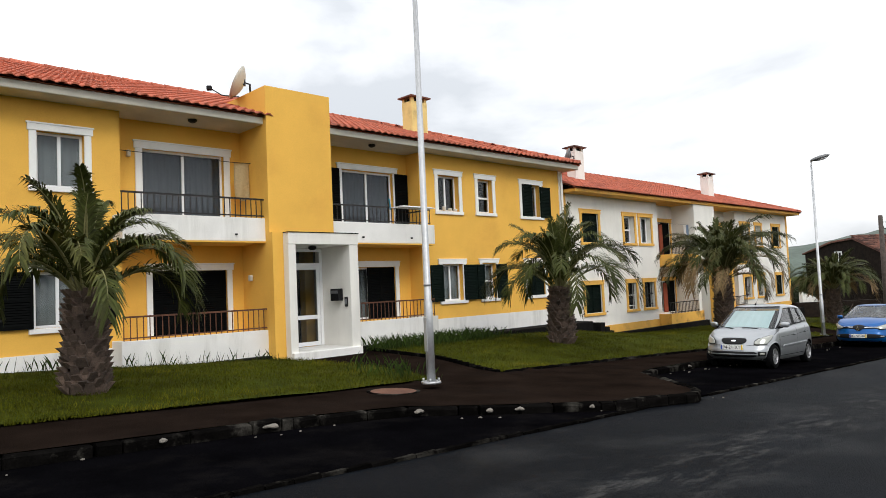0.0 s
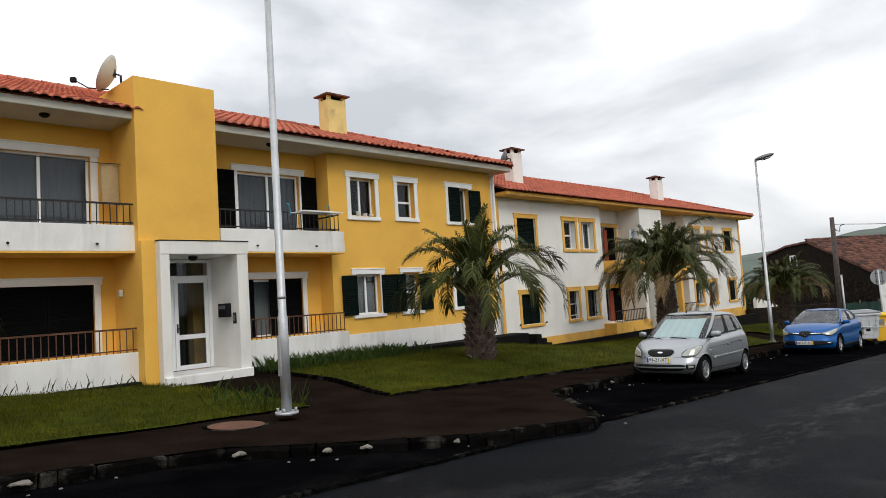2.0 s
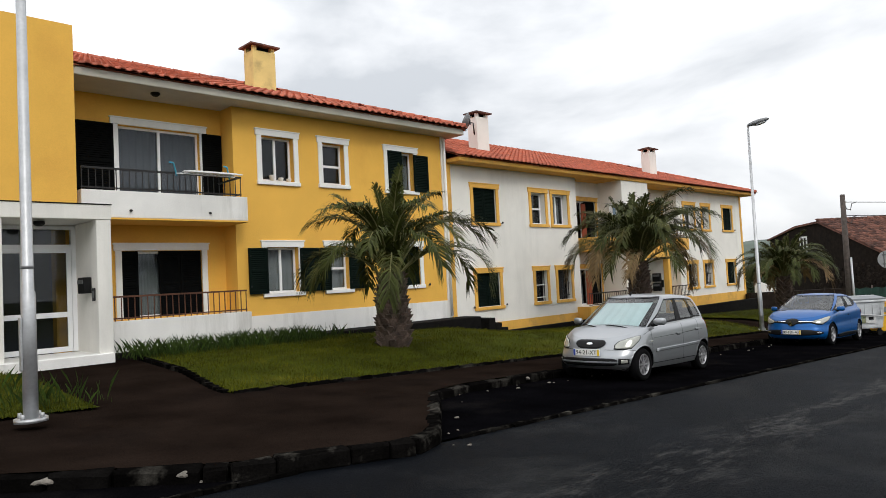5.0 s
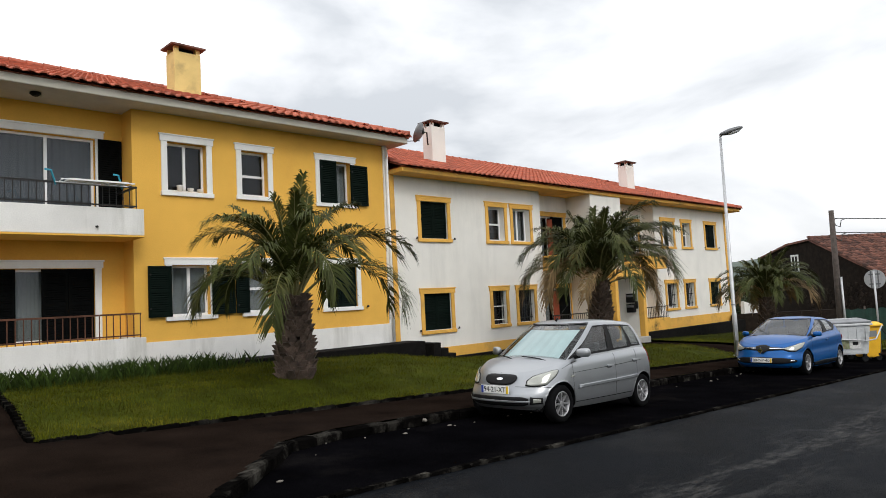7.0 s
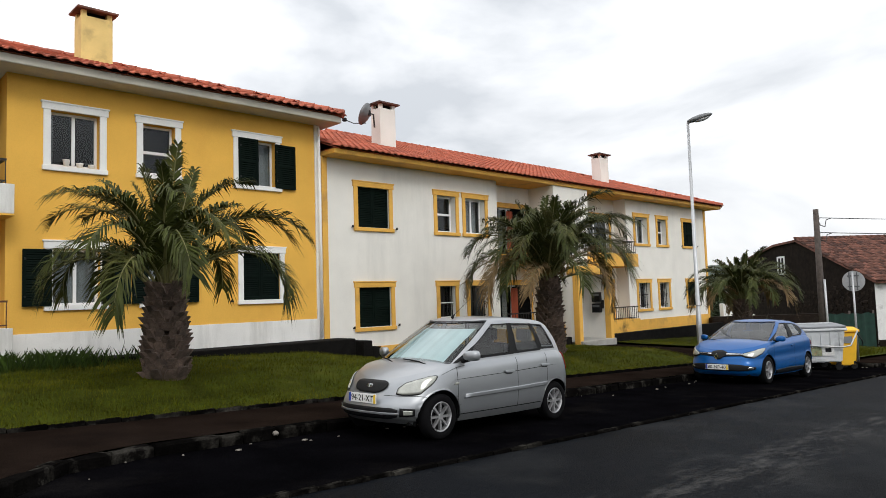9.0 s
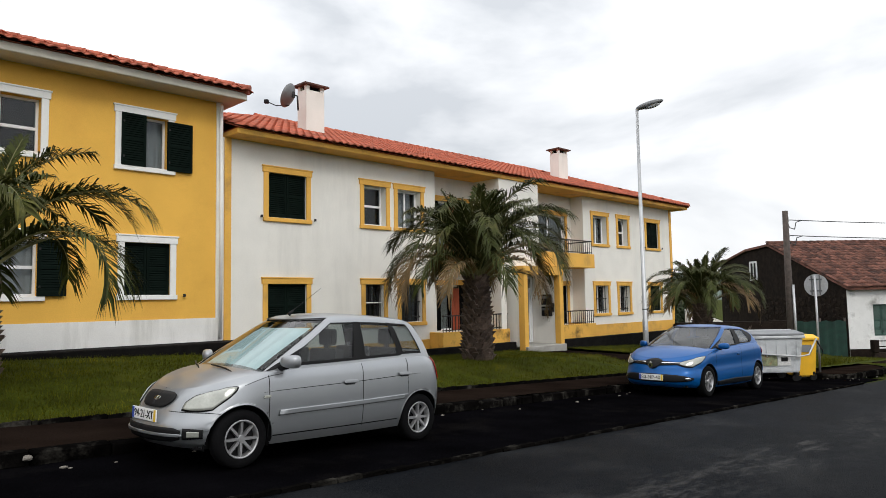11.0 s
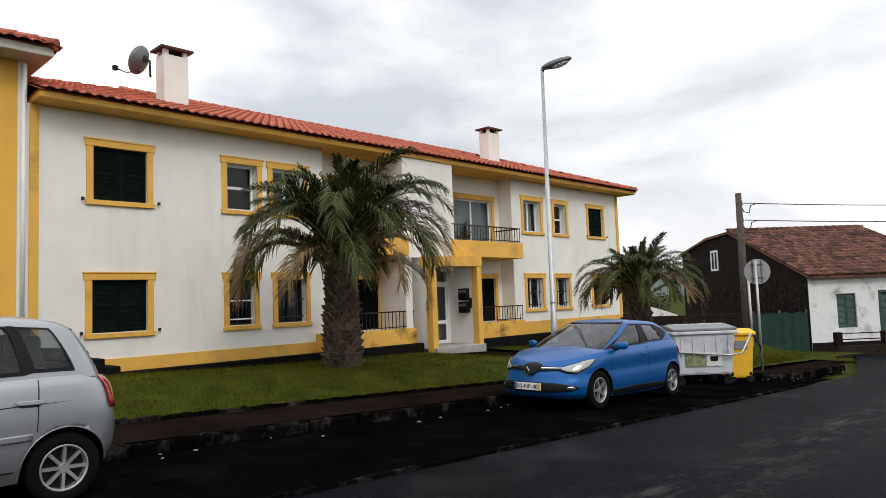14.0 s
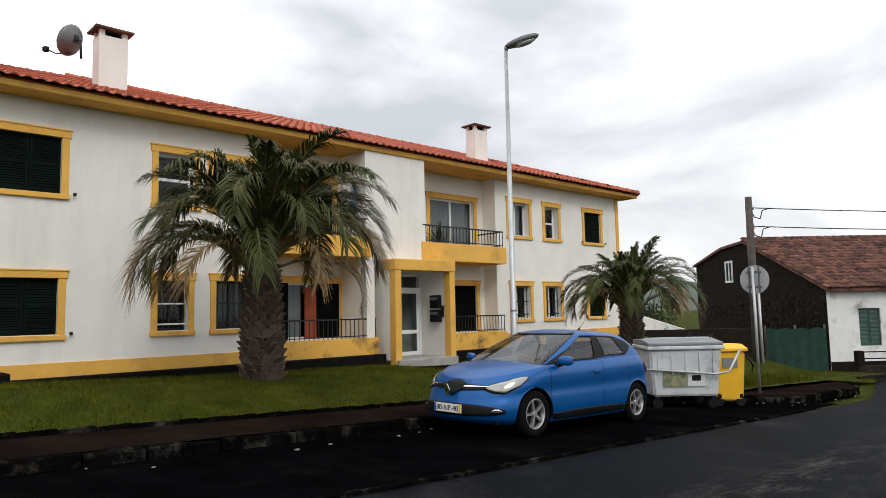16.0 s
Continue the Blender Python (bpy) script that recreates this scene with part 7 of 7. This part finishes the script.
for x, h in ((14.42, 0.13), (14.66, 0.08), (14.88, 0.07)):
    fp = thing("flowerpot", "small pale pot standing on the window sill", "flowerpot", "pots on the sill", at=(x, WALL_Y + 0.05, 3.75))
    bm = bmesh.new()
    tube(bm, [(0, 0, 0), (0, 0, h), (0, 0, h + 0.02)], [0.045, 0.065, 0.07], 12)
    part("pot", bm, M_POT, fp)
# potted palm on the white house balcony
pp = thing("potted_plant", "spiky green pot plant on the balcony", "plant", at=(32.0, 14.5, 2.15))
bm = bmesh.new()
tube(bm, [(0, 0, 0), (0, 0, 0.3)], [0.13, 0.18], 14)
part("pot", bm, M_RUST, pp)
bm = bmesh.new()
rng = random.Random(4)
for k in range(60):
    a, e, l = rng.uniform(0, 6.28), rng.uniform(0.3, 1.45), rng.uniform(0.5, 0.85)
    d = Vector((math.cos(a) * math.cos(e), math.sin(a) * math.cos(e), math.sin(e)))
    t = Vector((-math.sin(a), math.cos(a), 0)) * 0.018
    p = Vector((0, 0, 0.3))
    v = [bm.verts.new(q) for q in (p - t * 0.5, p + t * 0.5, p + d * l * 0.6 + t, p + d * l * 0.6 - t, p + d * l - Vector((0, 0, 0.1)))]
    bm.faces.new((v[0], v[1], v[2], v[3])), bm.faces.new((v[3], v[2], v[4]))
part("leaves", bm, M_FROND_DK, pp, fix=False)
# laundry on the other balcony
ld = thing("laundry", "blue and grey washing hung on the balcony", "laundry")
for k, (x, w, h) in enumerate(((28.75, 0.22, 0.5), (29.0, 0.2, 0.7))):
    bm = bmesh.new()
    curtain(bm, x, x + w, 3.75 - h, 3.75, FRONT_Y + 0.3, 0.02, 3)
    bmesh.ops.solidify(bm, geom=list(bm.faces), thickness=0.006)
    part("garment", bm, M_BLUECLOTH if k else M_LACE, ld)
bm = bmesh.new()
tube(bm, [(26.97, FRONT_Y + 0.3, 3.76), (29.25, FRONT_Y + 0.3, 3.76)], 0.006, 5)
part("line", bm, M_CABLE, ld)
for x, y, z in ((5.45, REC_Y, 4.72), (8.0, WALL_Y + 0.1, 1.95)):
    lp = thing("wall_lamp", "small wall lamp beside the balcony door", "lamp", "wall lamps")
    part("body", bevel(boxes((x - 0.04, x + 0.04, y - 0.1, y, z - 0.12, z + 0.02)), 0.012), M_SOFFIT, lp)
# manhole and paving patches
mh = thing("manhole_cover", "round rusty manhole cover in the pavement", "manhole cover", at=(6.95, 8.45, pave_z(6.95, 8.45) + 0.004), kind="structure")
bm = bmesh.new()
tube(bm, [(0, 0, -0.01), (0, 0, 0.006)], 0.36, 28)
mh.matrix_basis = mh.matrix_basis @ Euler((0.015, math.atan(0.044), 0)).to_matrix().to_4x4()
part("cover", bm, M_RUST, mh)
bm = bmesh.new()
tube(bm, [(0, 0, -0.01), (0, 0, 0.004)], 0.42, 28)
part("ring", bm, M_KERB, mh)

# ---- kerb stones ----
kb = thing("kerb", "broken dark basalt kerb with pale chipped stones", "kerb", kind="structure")
pts = [Vector((x, y, 0)) for x, y in KERB]
rng = random.Random(9)
shapes = []
for k in range(8):
    bm = bmesh.new()
    box(bm, -0.5, 0.5, -0.075, 0.085, -0.16, 0.0)
    bevel(bm, 0.022)
    for v in bm.verts:
        v.co += Vector((rng.uniform(-0.012, 0.012), rng.uniform(-0.012, 0.012), rng.uniform(-0.014, 0.004)))
    shapes.append(mesh_of("kerb_stone", bm, M_KERB))
run = []
for a, b in zip(pts, pts[1:]):
    if b.x < -6:
        continue
    a = a if a.x > -6 else Vector((-6, a.y, 0))
    L_ = (b - a).length
    d = (b - a).normalized()
    s = 0.0
    while s < L_ - 0.05:
        ln_ = min(rng.uniform(0.2, 0.85), L_ - s)
        run.append((a + d * (s + ln_ / 2), d, ln_ - 0.015))
        s += ln_
for p, d, ln_ in run[:300]:
    ob = new("kerb_stone", shapes[rng.randrange(8)])
    ob.parent = kb
    z = pave_z(p.x, p.y) + 0.012 + rng.uniform(-0.02, 0.008)
    ob.matrix_basis = Matrix.Translation((p.x, p.y + 0.04, z)) @ Euler((rng.uniform(-0.06, 0.06), math.atan(0.044), math.atan2(d.y, d.x) + rng.uniform(-0.03, 0.03))).to_matrix().to_4x4() @ Matrix.Diagonal((ln_, 1, 1, 1))
# lawn edging, and loose pale stones along the kerb
bm = bmesh.new()
for i in range(95):
    p, d, ln_ = run[rng.randrange(len(run))]
    s = rng.uniform(0.008, 0.028)
    q = Vector((p.x + rng.uniform(-0.3, 0.3), p.y - rng.uniform(0.06, 0.5), 0))
    q.z = road_z(q.x) + 0.015
    bmesh.ops.create_icosphere(bm, subdivisions=1, radius=s, matrix=Matrix.Translation(q) @ Matrix.Diagonal((rng.uniform(0.7, 1.6), rng.uniform(0.7, 1.3), 0.6, 1)))
tagged(part("pebbles", bm, M_PALESTONE), "small pale stones lying along the kerb", "stones", "", "stuff")
for x, y, sx in ((6.15, 6.95, 0.24), (6.8, 6.3, 0.14), (7.2, 6.1, 0.2), (2.95, 7.42, 0.2), (4.2, 7.36, 0.22), (14.6, 7.42, 0.16), (8.0, 5.5, 0.15)):
    st = thing("broken_stone", "pale broken kerb stone", "stone", "broken kerb stones", at=(x, y, pave_z(x, y) - 0.05), turn=rng.uniform(0, 90))
    bm = bmesh.new()
    bmesh.ops.create_icosphere(bm, subdivisions=2, radius=1, matrix=Matrix.Diagonal((sx * 0.45, sx * 0.24, 0.03, 1)))
    for v in bm.verts:
        v.co *= 1 + 0.7 * noise.noise(v.co * 14)
    part("stone", bm, M_PALESTONE, st)
# joint between bay and road
bm = bmesh.new()
for i in range(170):
    x = -12 + i * 0.27
    if 8.6 < x < 10.6 or x > 32:
        continue
    w = 0.03 + 0.02 * noise.noise((x * 3, 0, 0))
    y = 5.155 + 0.02 * noise.noise((x, 4, 0))
    box(bm, x, x + 0.26, y - w, y + w, road_z(x + 0.13) - 0.05, road_z(x + 0.13) + 0.03 + 0.008 * noise.noise((x * 4, 2, 0)))
tagged(part("road_joint", bm, M_KERB), "raised dark joint between road and bay", "joint", "", "structure")
# edging of the lawn path
bm = bmesh.new()
for i in range(26):
    y = 9.15 + i * 0.19
    x = 10.2 + 0.12 * (y - 9)
    z = lawn_z(x, y)
    box(bm, x - 0.06, x + 0.03, y, y + 0.18, z - 0.1, z + 0.05)
for i in range(48):
    x = 10.25 + i * 0.4
    z = lawn_z(x, 9.08)
    box(bm, x, x + 0.39, 9.03, 9.11, z - 0.1, z + 0.03)
tagged(part("lawn_edging", bm, M_KERB), "low dark stone edging round the lawn", "edging", "", "structure")


# ---- grass ----
def blades(name, label, spots, h0, h1, w, mat, seed):
    rng = random.Random(seed)
    vs, fs = [], []
    for x, y in spots:
        z = lawn_z(x, y) + 0.02
        a, lean = rng.uniform(0, 6.283), rng.uniform(0.1, 0.7)
        h = rng.uniform(h0, h1)
        c, s = math.cos(a), math.sin(a)
        b = a + rng.uniform(-1.5, 1.5)
        i = len(vs)
        vs += [(x - c * w, y - s * w, z), (x + c * w, y + s * w, z), (x + math.cos(b) * h * lean * 0.35 + c * w * 0.6, y + math.sin(b) * h * lean * 0.35 + s * w * 0.6, z + h * 0.6),
               (x + math.cos(b) * h * lean, y + math.sin(b) * h * lean, z + h)]
        fs += [(i, i + 1, i + 2), (i, i + 2, i + 3)]
    me = bpy.data.meshes.new(name)
    me.from_pydata(vs, [], fs)
    me.materials.append(mat)
    return tagged(new(name, me), label, "grass", "", "stuff")


rng = random.Random(15)
spots = []
for _ in range(210000):
    x = rng.uniform(-4, 44)
    y0 = 9.05 if x < 32.5 else 7.2
    y = y0 + (14.1 - y0) * rng.random() ** 1.15
    if 8.5 < x < 10.2 + 0.12 * (y - 9) or 29.7 < x < 32.15 or (x > 34.5 and rng.random() < 0.5):
        continue
    if x > 16 and rng.random() < 0.35:
        continue
    if noise.noise((x * 0.8, y * 0.8, 3)) < -0.35 and rng.random() < 0.6:
        continue
    spots.append((x, y))
blades("lawn_grass", "short uneven green grass of the lawns", spots, 0.025, 0.085, 0.006, M_BLADE, 16)
spots = []
for _ in range(2600):      # long weeds along the terrace and at the kerb
    k = rng.random()
    if k < 0.55:
        spots.append((rng.uniform(10.6, 14.6), 13.0 + rng.gauss(0.45, 0.28)))
    elif k < 0.62:
        spots.append((rng.gauss(8.1, 0.35), rng.gauss(9.8, 0.5)))
    elif k < 0.72:
        spots.append((rng.uniform(-3, 8), 13.7 + rng.gauss(0, 0.12)))
    else:
        spots.append((rng.uniform(10.4, 15.5), 13.2 + rng.gauss(0.3, 0.35)))
blades("tall_weeds", "tall dark weeds along the terrace wall", spots, 0.06, 0.36, 0.004, M_TALL, 17)
spots = [(rng.gauss(35, 1.6), rng.gauss(7.6, 0.45)) for _ in range(3500)]
blades("verge_grass", "rough grass on the verge by the sign", [s for s in spots if s[0] > 33 and s[1] > 7.0], 0.08, 0.25, 0.008, M_BLADE, 18)
